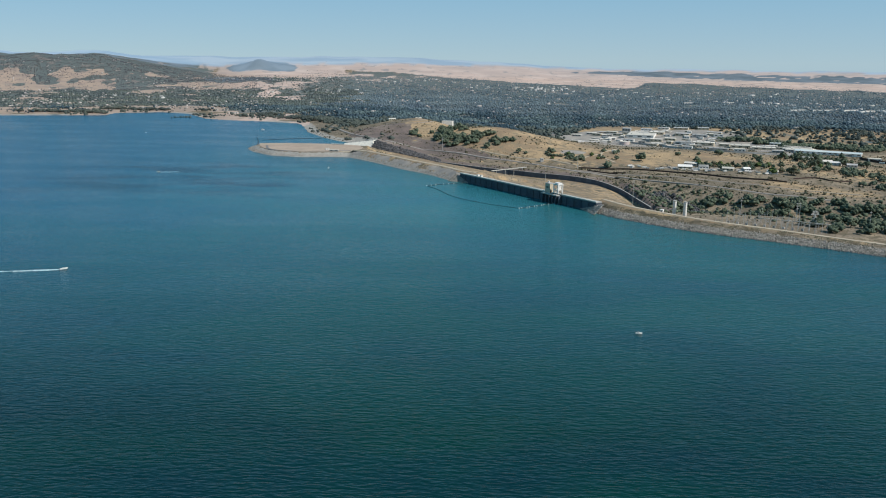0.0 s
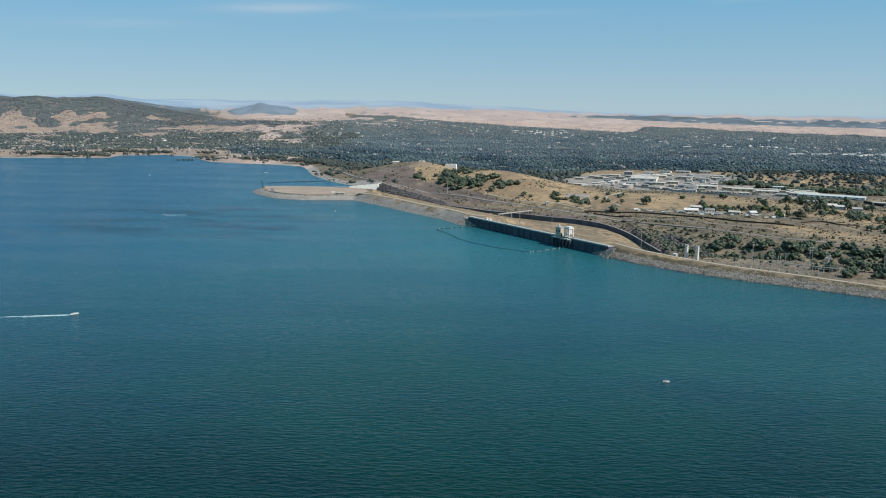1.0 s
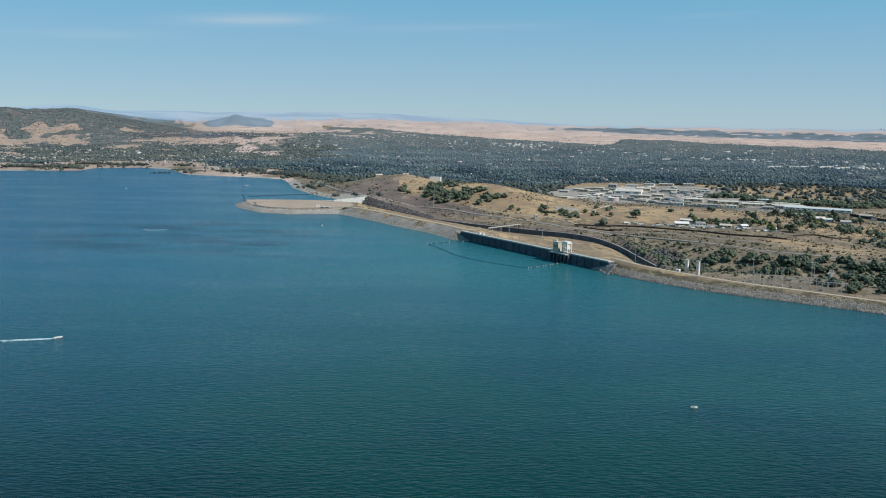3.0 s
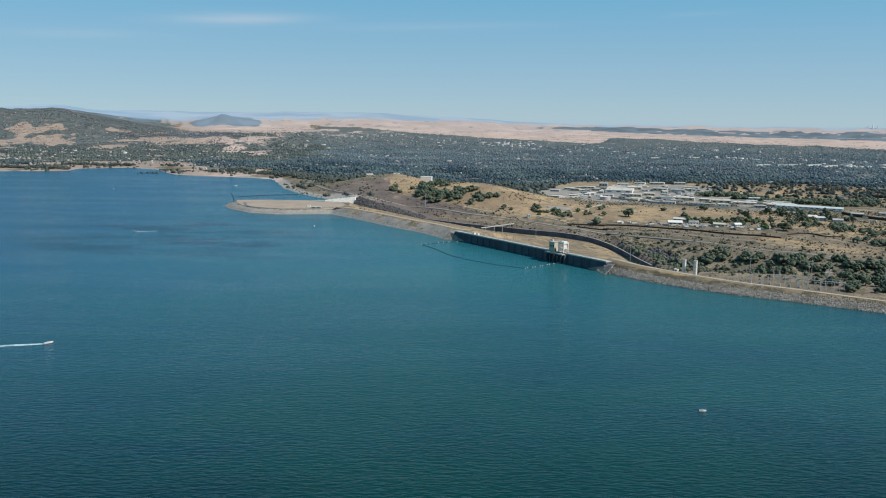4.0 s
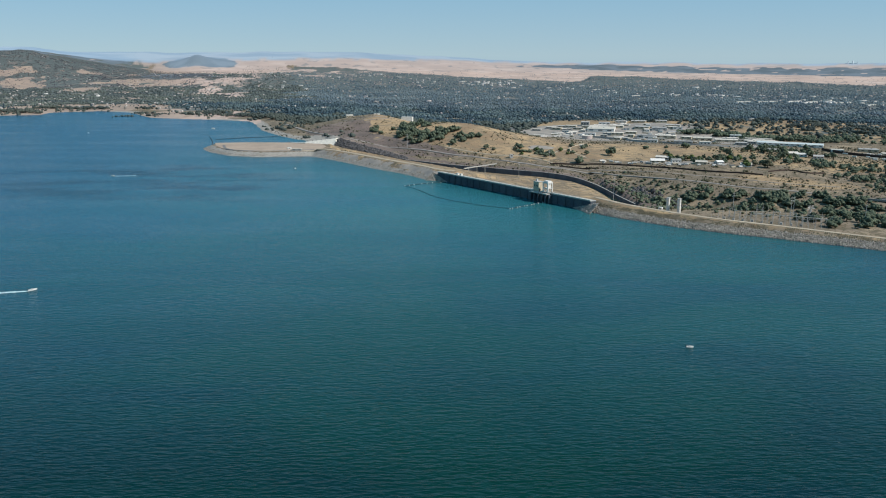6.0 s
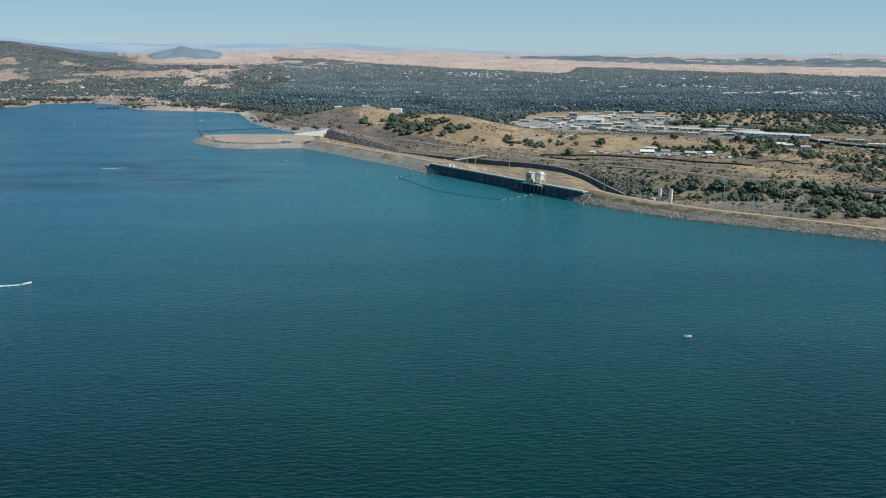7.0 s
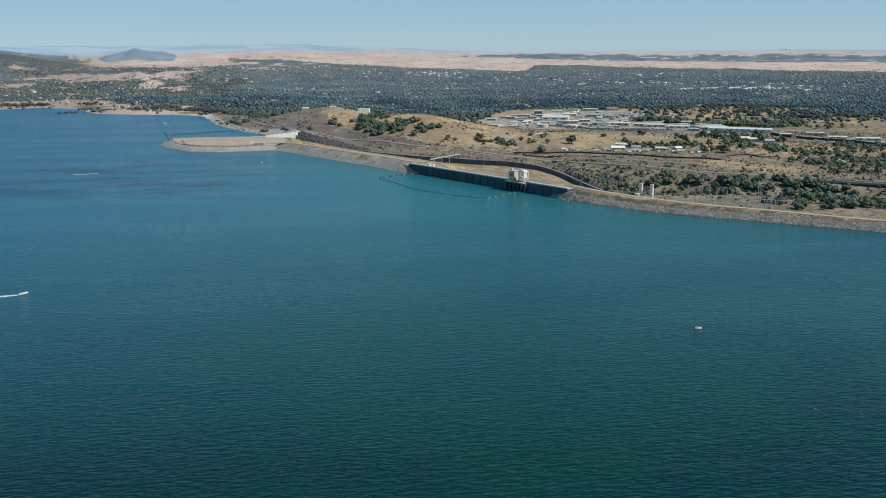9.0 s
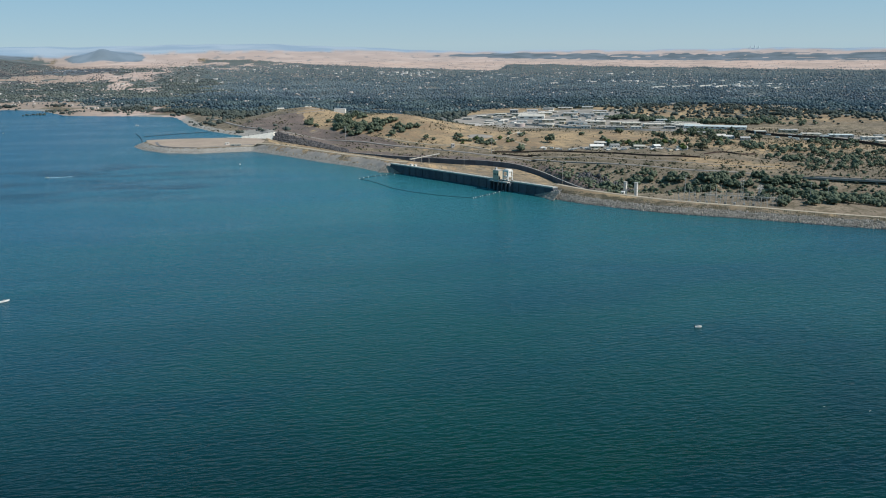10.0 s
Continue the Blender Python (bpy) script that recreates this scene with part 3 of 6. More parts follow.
# ---- ground ----
def build_ground():
    angles = np.arange(-56, 72.01, 0.22)
    radii = np.concatenate([np.arange(560, 1500, 4.5), np.arange(1500, 2300, 8), np.arange(2300, 3600, 15), np.arange(3600, 4895, 9.0)])
    A, R = np.meshgrid(np.radians(angles), radii)
    X, Y = EYE[0] + R * np.sin(A), EYE[1] + R * np.cos(A)
    Z = height(X, Y)
    n, k = X.shape
    idx = np.arange(n * k).reshape(n, k)
    quad = np.stack([idx[:-1, :-1], idx[:-1, 1:], idx[1:, 1:], idx[1:, :-1]], -1).reshape(-1, 4)
    # nothing where the lake bed lies deep
    deep = (Z < -3.0) & inside(X, Y, LAKE)
    keep = ~deep.ravel()[quad].all(1)
    quad = quad[keep]
    tris = np.concatenate([quad[:, [0, 2, 1]], quad[:, [0, 3, 2]]])
    used = np.unique(tris)
    back = np.zeros(n * k, np.int64)
    back[used] = np.arange(len(used))
    P = np.stack([X.ravel(), Y.ravel(), Z.ravel()], -1)[used]
    me = array_mesh("ground", P, back[tris], GROUND)
    x, y, z = P.T
    r, a = polar(x, y)
    far = true_far(r)
    s_wild, s_built, s_rip = line_distance(x, y, SHORE_WILD), line_distance(x, y, SHORE_BUILT), line_distance(x, y, SHORE_RIP)
    wood = np.clip(wooded(x, y), 0, 1) * (1 - 0.45 * smooth(-8, -13, a))
    beach = np.maximum(np.maximum(1 - smooth(16, 42, s_wild), 0.9 * smooth(0.35, 0.6, bump(x, y, -262, 1760, 42, 75, 25))), np.maximum(1 - smooth(7.5 + 7 * (x < -225), 10.5 + 9 * (x < -225), s_built), 0.8 * (1 - smooth(8, 12, s_rip))))
    wood = np.maximum(wood, smooth(2600, 2800, r) * smooth(70, 170, s_wild) * (0.95 - 0.15 * smooth(4440, 4520, r) * smooth(-18, -16, a)))
    wood = wood * (1 - smooth(4590, 4650, r) * smooth(-17.5, -16, a) * smooth(-7, -9, a))
    wood = wood * (1 - meadow(x, y))
    bare = np.clip(bare_earth(x, y), 0, 1)
    yard = smooth(0.42, 0.62, 1.25 * bump(x, y, 470, 2140, 200, 170, -30) + 0.9 * bump(x, y, 660, 1890, 110, 45, -25) + 0.8 * bump(x, y, 940, 1620, 110, 80, -40) + 0.75 * bump(x, y, 430, 1500, 95, 26, -24) + 0.8 * bump(x, y, 203, 1690, 30, 22)) * 0.85
    yard = np.maximum(yard, 0.62 * smooth(7, 9, s_built) * smooth(24, 20, s_built) * (x > -225))
    col = np.stack([bare, beach, wood, yard], -1)
    at = me.attributes.new("cover", "FLOAT_COLOR", "POINT")
    at.data.foreach_set("color", col.astype(np.float32).ravel())
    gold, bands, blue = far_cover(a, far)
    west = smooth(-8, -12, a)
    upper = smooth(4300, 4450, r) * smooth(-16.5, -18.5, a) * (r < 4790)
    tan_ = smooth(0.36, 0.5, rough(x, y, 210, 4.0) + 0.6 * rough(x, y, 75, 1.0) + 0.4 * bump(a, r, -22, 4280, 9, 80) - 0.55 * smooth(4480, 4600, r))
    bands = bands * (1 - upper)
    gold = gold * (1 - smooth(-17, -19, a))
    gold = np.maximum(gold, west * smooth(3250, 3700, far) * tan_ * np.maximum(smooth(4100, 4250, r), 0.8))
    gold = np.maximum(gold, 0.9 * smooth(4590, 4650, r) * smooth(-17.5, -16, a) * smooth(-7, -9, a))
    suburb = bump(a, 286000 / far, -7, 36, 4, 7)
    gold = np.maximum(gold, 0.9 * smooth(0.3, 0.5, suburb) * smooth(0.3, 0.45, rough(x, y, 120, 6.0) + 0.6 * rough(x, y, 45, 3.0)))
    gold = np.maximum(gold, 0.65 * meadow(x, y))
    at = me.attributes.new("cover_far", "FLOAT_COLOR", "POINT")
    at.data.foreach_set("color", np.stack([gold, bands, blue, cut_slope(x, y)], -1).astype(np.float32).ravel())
    at = me.attributes.new("lie", "FLOAT_VECTOR", "POINT")
    at.data.foreach_set("vector", np.stack([a * 25.0, 286000 / far, np.zeros_like(a)], -1).astype(np.float32).ravel())
    me.polygons.foreach_set("use_smooth", np.ones(len(me.polygons), bool))
    tagged(new("ground", me), "dry golden grassland with bare earth and woods", "ground", kind="structure")


def far_cover(a, far):
    """Golden plain, dark wooded bands and haze-blue distance, by bearing and by how far the land looks below the
    horizon.
    """
    patch = rough(a * 70, far * 0.16, 150, 1.0) + 0.6 * rough(a * 70, far * 0.16, 55, 4.0)
    fine = rough(a * 150, far * 0.3, 120, 2.0)
    r = FAR0 + FARW * (1 - np.exp(-np.maximum(far - FAR0, 0) / FARL))
    low = 286000 / far - 0.3 * smooth(4812, 4885, r) * (22 + 32 * smooth(6, -9, a)) - (0.9 + 3 * smooth(9, 1, a)) * smooth(4866, 4890, r) + 0.8 * patch + 0.7 * fine
    west = smooth(-9, -13, a)
    near_edge = np.interp(a, [-13, -8, -5, 0, 6, 11.5, 12.3, 15, 18, 20, 25, 28, 40], [23, 22, 24, 35, 41, 45, 35, 34, 38, 39, 40, 43, 45])
    far_edge = np.interp(a, [-13, 11, 12.3, 15, 18, 20, 25, 28, 40], [0, 0, 23, 25, 27, 28, 28, 30, 31])
    gold = smooth(near_edge + 1.2, near_edge - 1.2, low) * (1 - 0.35 * west)
    gold = np.maximum(gold, west * smooth(3900, 4400, far) * smooth(0.42, 0.6, patch + 0.55 * np.exp(-((far - 5700) / 500) ** 2) - 0.45 * smooth(6100, 7000, far)) * 0.9)
    # wooded belts beyond the first golden strip
    belt_top = np.interp(a, [6, 9, 12, 15, 20, 28], [20.5, 16.5, 14.5, 17, 18.5, 19.5])
    belt_low = np.interp(a, [6, 9, 12, 12.3, 15, 20, 28], [20.0, 20.5, 23, 24, 26, 28.5, 30])
    belt = smooth(belt_top - 1, belt_top + 1, low) * smooth(belt_low + 1, belt_low - 1, low) * smooth(6, 8, a)
    belt = belt * (1 - 0.75 * smooth(0.35, 0.6, rough(a * 26, low * 60, 60, 5.0)) * smooth(13, 16, a))
    thin = smooth(0.35, 0.55, np.sin(low * 1.9 + 0.5 * np.sin(a * 0.8)) + 0.4 * fine) * smooth(belt_top, belt_top - 1.5, low) * smooth(8, 14, a) * 0.6 * smooth(13, 15, low)
    streak = 0.55 * smooth(0.72, 0.9, rough(a * 30, low * 60, 70, 7.0)) * smooth(14, 20, low)
    bands = np.maximum(np.maximum(belt, thin), streak * gold)
    bands = np.maximum(bands, west * smooth(5600, 6800, far) * smooth(0.6, 0.1, patch) * 0.85 * np.maximum(smooth(-16, -19, a), 1 - smooth(7200, 7900, far)))
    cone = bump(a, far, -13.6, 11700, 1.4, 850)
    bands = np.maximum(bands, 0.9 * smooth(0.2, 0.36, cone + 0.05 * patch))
    # haze blue takes over just under the horizon, thinly on the cone
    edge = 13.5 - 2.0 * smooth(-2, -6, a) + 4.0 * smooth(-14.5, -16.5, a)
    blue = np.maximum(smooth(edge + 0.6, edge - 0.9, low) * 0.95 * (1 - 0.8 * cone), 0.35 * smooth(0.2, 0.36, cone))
    return gold, bands, blue


def meadow(x, y):
    """Open dry grass in patches behind the wild western shore."""
    reach = 330 * smooth(-0.25, 0.3, rough(x, y, 190, 9.0)) * smooth(-9, -12, polar(x, y)[1])
    strips = smooth(reach + 20, reach - 20, line_distance(x, y, SHORE_WILD)) * (reach > 60)
    fields = np.maximum(bump(x, y, -1120, 2830, 210, 150), np.maximum(bump(x, y, -1480, 2620, 190, 110), bump(x, y, -720, 2500, 130, 80)))
    return np.maximum(strips, smooth(0.35, 0.55, fields + 0.15 * rough(x, y, 60, 3.0)))


def wooded(x, y):
    """Where trees stand close: 0 open, 1 wood."""
    r, a = polar(x, y)
    far = true_far(r)
    edge_r = 2090 + 430 * smooth(7.0, 10, a) - 330 * smooth(15.5, 20, a) + 200 * smooth(-7, -11, a)
    soft = 40 + 230 * smooth(7, 11, a)
    w = smooth(edge_r - 50, edge_r + soft, r)
    w = w * (1 - 0.5 * smooth(5000, 6000, far))
    west = smooth(-8, -13, a)
    patch = rough(x, y, 230, 1.0) + 0.5 * rough(x, y, 90, 6.0)
    w = w * (1 - west * 0.75 * smooth(-0.25, 0.3, patch))
    w = w * (1 - np.clip(1.4 * bump(x, y, -830, 2610, 190, 85), 0, 1))
    clearing = smooth(0.62, 0.8, rough(x, y, 180, 9.0)) * 0.8
    w = w * (1 - 0.8 * bump(x, y, 960, 2240, 330, 110, -22))
    s_wild = line_distance(x, y, SHORE_WILD)
    w = w * np.maximum(smooth(70, 240, s_wild + 90 * rough(x, y, 160, 2.0)), smooth(-1050, -1200, x))
    return np.clip(w * (1 - clearing), 0, 1)


def bare_earth(x, y):
    """Cut and graded soil: banks round the dam, roadsides."""
    r, a = polar(x, y)
    gold = bump(x, y, 330, 1675, 230, 80, -8) * 1.5 + bump(x, y, 50, 1870, 120, 75) * 1.3 + 1.4 * bump(x, y, -85, 1960, 48, 75) + bump(x, y, 1230, 1990, 170, 110) + 0.8 * bump(x, y, 760, 1480, 160, 80) + 1.1 * bump(x, y, 561, 1300, 70, 30, -35) + bump(x, y, 480, 2420, 230, 80) + 1.2 * bump(x, y, 950, 2290, 420, 150)
    pale = inside(x, y, [(-457, 1690), (-225, 1690), (-188, 1444), (-66, 1273), (-13, 1202), (137, 984), (230, 1010)] + WALL_XY[::-1]) * 0.5
    pale = np.maximum(pale, 0.9 * np.exp(-0.5 * ((line_distance(x, y, SHORE_RIP) - 23) / 6) ** 2))
    return np.clip(1.0 - gold - pale, 0, 1)


def cut_slope(x, y):
    """Dark brown graded cuttings under the bare dome and above the curved wall."""
    face = inside(x, y, [(-300, 1905), (-262, 1965), (-205, 1985), (-150, 1960), (-138, 1880), (-112, 1800), (-55, 1745), (25, 1665), (75, 1612), (-20, 1632), (-110, 1632), (-205, 1700), (-250, 1790)])
    w = line_distance(x, y, WALL_XY)
    strip_ = (1 - smooth(26, 52, w)) * (x > -160) * (x < 330)
    hollow = inside(x, y, WALL_XY + [(230, 1010), DAM_B, DAM_A, (-66, 1273), (-188, 1444)])
    return np.clip(np.maximum(face * 0.8, strip_ * 0.7 * ~hollow), 0, 1)


build_ground()

# ---- lake ----
bm = bmesh.new()
lake_edge = [(-4700, 2030), (-3500, 2130), (-2000, 2380), (-1370, 2480), (-1180, 2535), (-1180, 2650), (-1030, 2720), (-905, 2645), (-790, 2440),
             (-706, 2390), (-610, 2364), (-484, 2302), (-460, 2237), (-402, 2018), (-338, 1882), (-290, 1806), (-238, 1744), (-227, 1674), (-290, 1682),
             (-380, 1682), (-441, 1672), (-449, 1630), (-424, 1575), (-378, 1520), (-325, 1501), (-233, 1513), (-181, 1449), (-117, 1350), (-60, 1277), (-34, 1226),
             (-10, 1206), (140, 986), (166, 941), (191, 915), (215, 889), (239, 868), (262, 850), (308, 820), (350, 791), (414, 747), (525, 678), (806, 526), (1606, 106), (3500, -890),
             (3500, -4700), (-4700, -4700)]
face = bm.faces.new([bm.verts.new((x, y, 0.0)) for x, y in lake_edge])
bmesh.ops.triangulate(bm, faces=[face])
me = bpy.data.meshes.new("water")
bm.to_mesh(me)
bm.free()
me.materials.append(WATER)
tagged(new("water", me), "deep teal blue reservoir with fine wind ripples", "lake", kind="structure")
if me.polygons[0].normal.z < 0:
    me.flip_normals()

# ---- woods ----
ICO = bmesh.new()
bmesh.ops.create_icosphere(ICO, subdivisions=1, radius=1)
ICO1_V = np.array([v.co[:] for v in ICO.verts])
ICO1_F = np.array([[v.index for v in f.verts] for f in ICO.faces])
ICO.free()
ICO = bmesh.new()
bmesh.ops.create_icosphere(ICO, subdivisions=2, radius=1)
ICO2_V = np.array([v.co[:] for v in ICO.verts])
ICO2_F = np.array([[v.index for v in f.verts] for f in ICO.faces])
ICO.free()


OCT_V = np.array([(1, 0, 0), (-0.5, 0.87, 0), (-0.5, -0.87, 0), (0.5, 0.5, 0.75), (-0.65, 0.05, 0.8), (0.3, -0.6, 0.8), (0, 0, -0.9)], float)
OCT_F = np.array([(0, 1, 3), (1, 4, 3), (1, 2, 4), (2, 5, 4), (2, 0, 5), (0, 3, 5), (3, 4, 5), (1, 0, 6), (2, 1, 6), (0, 2, 6)])


def clumps(centres, radii, tall, base_v, base_f, rng, jag=0.28):
    """Many ragged clumps of leaves in one mesh: ragged lobes of unlike size at the given centres."""
    n, k = len(centres), len(base_v)
    rad = 1 + rng.normal(0, jag, (n, k, 1)).clip(-0.55, 0.7)
    turn = rng.uniform(0, 2 * np.pi, n)
    c, s = np.cos(turn)[:, None], np.sin(turn)[:, None]
    v = base_v[None] * rad
    x = v[..., 0] * c - v[..., 1] * s
    y = v[..., 0] * s + v[..., 1] * c
    v = np.stack([x * radii[:, None], y * radii[:, None], v[..., 2] * (radii * tall)[:, None]], -1) + centres[:, None, :]
    f = base_f[None] + (np.arange(n) * k)[:, None, None]
    return v.reshape(-1, 3), f.reshape(-1, 3)


def scatter(rng, n, r0, r1, a0, a1):
    r = np.sqrt(rng.uniform(r0 ** 2, r1 ** 2, n))
    a = np.radians(rng.uniform(a0, a1, n))
    return EYE[0] + r * np.sin(a), EYE[1] + r * np.cos(a)


def build_woods():
    rng = np.random.default_rng(3)
    # nearer wood: round oaks, and tall narrow trees in belts
    x, y = scatter(rng, 125000, 1960, 3100, -42, 46)
    belts = rough(x * 0.45, y, 120, 3.0) + 0.5 * rough(x, y, 60, 8.0)
    keep = rng.uniform(0, 1, len(x)) < wooded(x, y) * (0.66 + 0.3 * np.clip(belts, -1, 1))
    x, y, belts = x[keep], y[keep], belts[keep]
    keep = ~inside(x, y, LAKE) & (line_distance(x, y, SHORE_WILD) > 45) & (rng.uniform(0, 1, len(x)) > 0.95 * meadow(x, y))
    x, y, belts = x[keep], y[keep], belts[keep]
    front = smooth(2480, 2330, polar(x, y)[0] + 90 * rough(x, y, 130, 7.0)) > 0.5
    oak = np.where(front)[0][rng.uniform(0, 1, int(front.sum())) < 0.55]
    size = rng.lognormal(1.4, 0.3, len(oak)).clip(2.5, 7.0)
    tall = rng.uniform(0.6, 0.9, len(oak))
    v, f = clumps(np.stack([x[oak], y[oak], height(x[oak], y[oak]) + size * tall * 0.7], -1), size, tall, ICO1_V, ICO1_F, rng, 0.3)
    tagged(new("oak_wood", array_mesh("oak_wood", v, f, OAK_WOOD)), "dark olive oak wood behind the shore and hill", "woods", kind="stuff")
    x, y, belts = x[~front], y[~front], belts[~front]
    tip = rng.uniform(0, 1, len(x)) < 0.08 + 0.28 * smooth(0.1, 0.6, belts) * smooth(2200, 2450, y)
    size = np.where(tip, rng.uniform(1.5, 2.7, len(x)), rng.lognormal(1.18, 0.38, len(x)).clip(1.5, 6.2)) * (1.05 + 0.3 * rough(x, y, 140, 5.0))
    tall = np.where(tip, rng.uniform(1.5, 2.5, len(x)), rng.uniform(0.5, 0.85, len(x)))
    z = height(x, y) + size * tall * 0.75
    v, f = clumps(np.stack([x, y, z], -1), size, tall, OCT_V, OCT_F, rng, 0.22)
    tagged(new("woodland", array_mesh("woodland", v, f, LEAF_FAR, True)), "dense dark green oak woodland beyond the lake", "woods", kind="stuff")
    # far wood and town trees
    x, y = scatter(rng, 215000, 3000, 4870, -42, 46)
    r, a = polar(x, y)
    far = true_far(r)
    gold, bands, blue = far_cover(a, far)
    gaps = 0.72 + 0.3 * rough(x * 0.4, y, 90, 6.0)
    open_ = smooth(0.36, 0.5, rough(x, y, 210, 4.0) + 0.6 * rough(x, y, 75, 1.0) + 0.4 * bump(a, r, -22, 4280, 9, 80) - 0.55 * smooth(4480, 4600, r)) * smooth(-8, -12, a)
    gold = np.maximum(np.where(a < -14, 0, gold), open_ * 0.92)
    keep = rng.uniform(0, 1, len(x)) < np.clip(gaps * np.maximum(wooded(x, y), 0.75 * smooth(-9, -13, a)) * (1 - 0.93 * gold) + 0.75 * bands * (far < 9000) + 0.45 * smooth(-16.5, -20, a) * (far > 6000) * (1 - open_), 0, 1)
    keep &= ~((r > np.where(a < -16, 4745, 4680)) & (a < -11))
    keep &= rng.uniform(0, 1, len(x)) > np.maximum(0.5 * bump(a, 286000 / far, -7, 36, 4, 7), 0.95 * meadow(x, y))
    x, y, r, far = x[keep], y[keep], r[keep], far[keep]
    size = rng.lognormal(1.1, 0.38, len(x)).clip(1.5, 5.6) * np.maximum(r / far, 0.3)
    tall = rng.uniform(0.42, 0.85, len(x))
    z = height(x, y) + size * tall * 0.7
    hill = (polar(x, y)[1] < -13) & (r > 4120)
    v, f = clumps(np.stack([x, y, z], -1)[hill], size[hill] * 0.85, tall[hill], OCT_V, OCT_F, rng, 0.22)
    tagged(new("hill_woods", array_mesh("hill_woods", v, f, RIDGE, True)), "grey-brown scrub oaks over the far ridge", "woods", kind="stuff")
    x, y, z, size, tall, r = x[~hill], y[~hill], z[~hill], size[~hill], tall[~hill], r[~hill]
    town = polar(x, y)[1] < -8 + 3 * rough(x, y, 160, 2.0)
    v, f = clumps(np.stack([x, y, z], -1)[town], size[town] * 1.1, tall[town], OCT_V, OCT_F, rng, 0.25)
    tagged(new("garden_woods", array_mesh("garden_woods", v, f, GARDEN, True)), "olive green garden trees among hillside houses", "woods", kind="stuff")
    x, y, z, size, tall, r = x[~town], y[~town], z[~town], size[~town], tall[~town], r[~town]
    # past 3500 m the leaf colour holds more haze
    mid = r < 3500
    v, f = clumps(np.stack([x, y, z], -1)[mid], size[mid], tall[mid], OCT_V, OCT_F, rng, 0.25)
    tagged(new("valley_woods", array_mesh("valley_woods", v, f, VALLEY, True)), "haze-tinted blue-green valley woods and wooded hillsides", "woods", kind="stuff")
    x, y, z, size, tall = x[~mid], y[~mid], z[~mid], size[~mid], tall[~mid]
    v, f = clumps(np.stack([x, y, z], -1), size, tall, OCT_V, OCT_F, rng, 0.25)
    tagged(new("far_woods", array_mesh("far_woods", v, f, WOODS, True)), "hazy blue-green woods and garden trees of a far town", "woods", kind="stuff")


build_woods()

# ---- concrete dam ----
def build_dam():
    ax, ay = DAM_A
    bx, by = DAM_B
    length = math.hypot(bx - ax, by - ay)
    turn = math.degrees(math.atan2(by - ay, bx - ax))
    dam = thing("concrete_dam", pose(ax, ay, 0, 0, 0, turn), "long weathered concrete gravity dam with pale crest road", "dam")
    # local x runs along the crest, +y is downstream (left of travel)
    n, over_a, over_b = 22, 14.0, 19.0
    w = (length + over_a + over_b) / n
    for i in range(n):
        bm = bmesh.new()
        box(bm, (w - 0.25, 9.0, 20.0), (w * (i + 0.5) - over_a, 4.5 + 0.12 * (i % 2), -9.0), bevel=0.15)
        part("panel", bm, DARK_CONCRETE, dam)
        bm = bmesh.new()
        box(bm, (1.3, 1.0, 18.5), (w * i - over_a, -0.45, -9.0), bevel=0.2)
        part("buttress", bm, DARK_CONCRETE, dam)
    bm = bmesh.new()
    box(bm, (length + over_a + over_b, 9.6, 0.8), ((length + over_b - over_a) / 2, 4.6, 11.05), bevel=0.1)
    part("crest_road", bm, COPING, dam, "pale concrete road deck along the crest")
    bm = bmesh.new()
    box(bm, (length + over_a + over_b, 1.5, 1.0), ((length + over_b - over_a) / 2, 0.15, 11.854), bevel=0.1)
    part("parapet", bm, CREAM, dam, "pale concrete parapet along the upstream edge")
    return dam


build_dam()
# ---- embankments ----
def smooth_line(line, step):
    """Points every step metres along a polyline, corners rounded."""
    p = np.array(line, float)
    for _ in range(2):
        q = [p[0]]
        for a, b in zip(p[:-1], p[1:]):
            q += [a * 0.75 + b * 0.25, a * 0.25 + b * 0.75]
        p = np.array(q + [p[-1]])
    d = np.concatenate([[0], np.cumsum(np.linalg.norm(np.diff(p[:, :2], axis=0), axis=1))])
    s = np.linspace(0, d[-1], max(2, int(d[-1] / step)))
    return np.stack([np.interp(s, d, p[:, i]) for i in range(p.shape[1])], -1)


def normals(p):
    t = np.gradient(p[:, :2], axis=0)
    t /= np.linalg.norm(t, axis=1)[:, None]
    return np.stack([-t[:, 1], t[:, 0]], -1)


def strip(name, line, width, mat, label, category="road", lift=0.35, offset=0.0):
    """A road draped on the land, with a real edge."""
    p = smooth_line(line, 7.0)
    n = normals(p)
    c = p[:, :2] + n * offset
    l, r = c + n * width / 2, c - n * width / 2
    z = np.maximum(height(l[:, 0], l[:, 1]), height(r[:, 0], r[:, 1])) + lift
    verts, faces = [], []
    for i in range(len(p)):
        verts += [(*l[i], z[i]), (*r[i], z[i]), (*(l[i] + n[i] * 0.6), z[i] - 1.2), (*(r[i] - n[i] * 0.6), z[i] - 1.2)]
    for i in range(len(p) - 1):
        a, b = 4 * i, 4 * i + 4
        faces += [(a, a + 1, b + 1, b), (a + 2, a, b, b + 2), (a + 1, a + 3, b + 3, b + 1)]
    return tagged(mesh_object(name, verts, faces, mat), label, category, kind="structure")


def inland(line, s):
    """The line moved s metres to the land side (left of its run is land)."""
    p = smooth_line(line, 8.0)
    return p[:, :2] + normals(p) * s


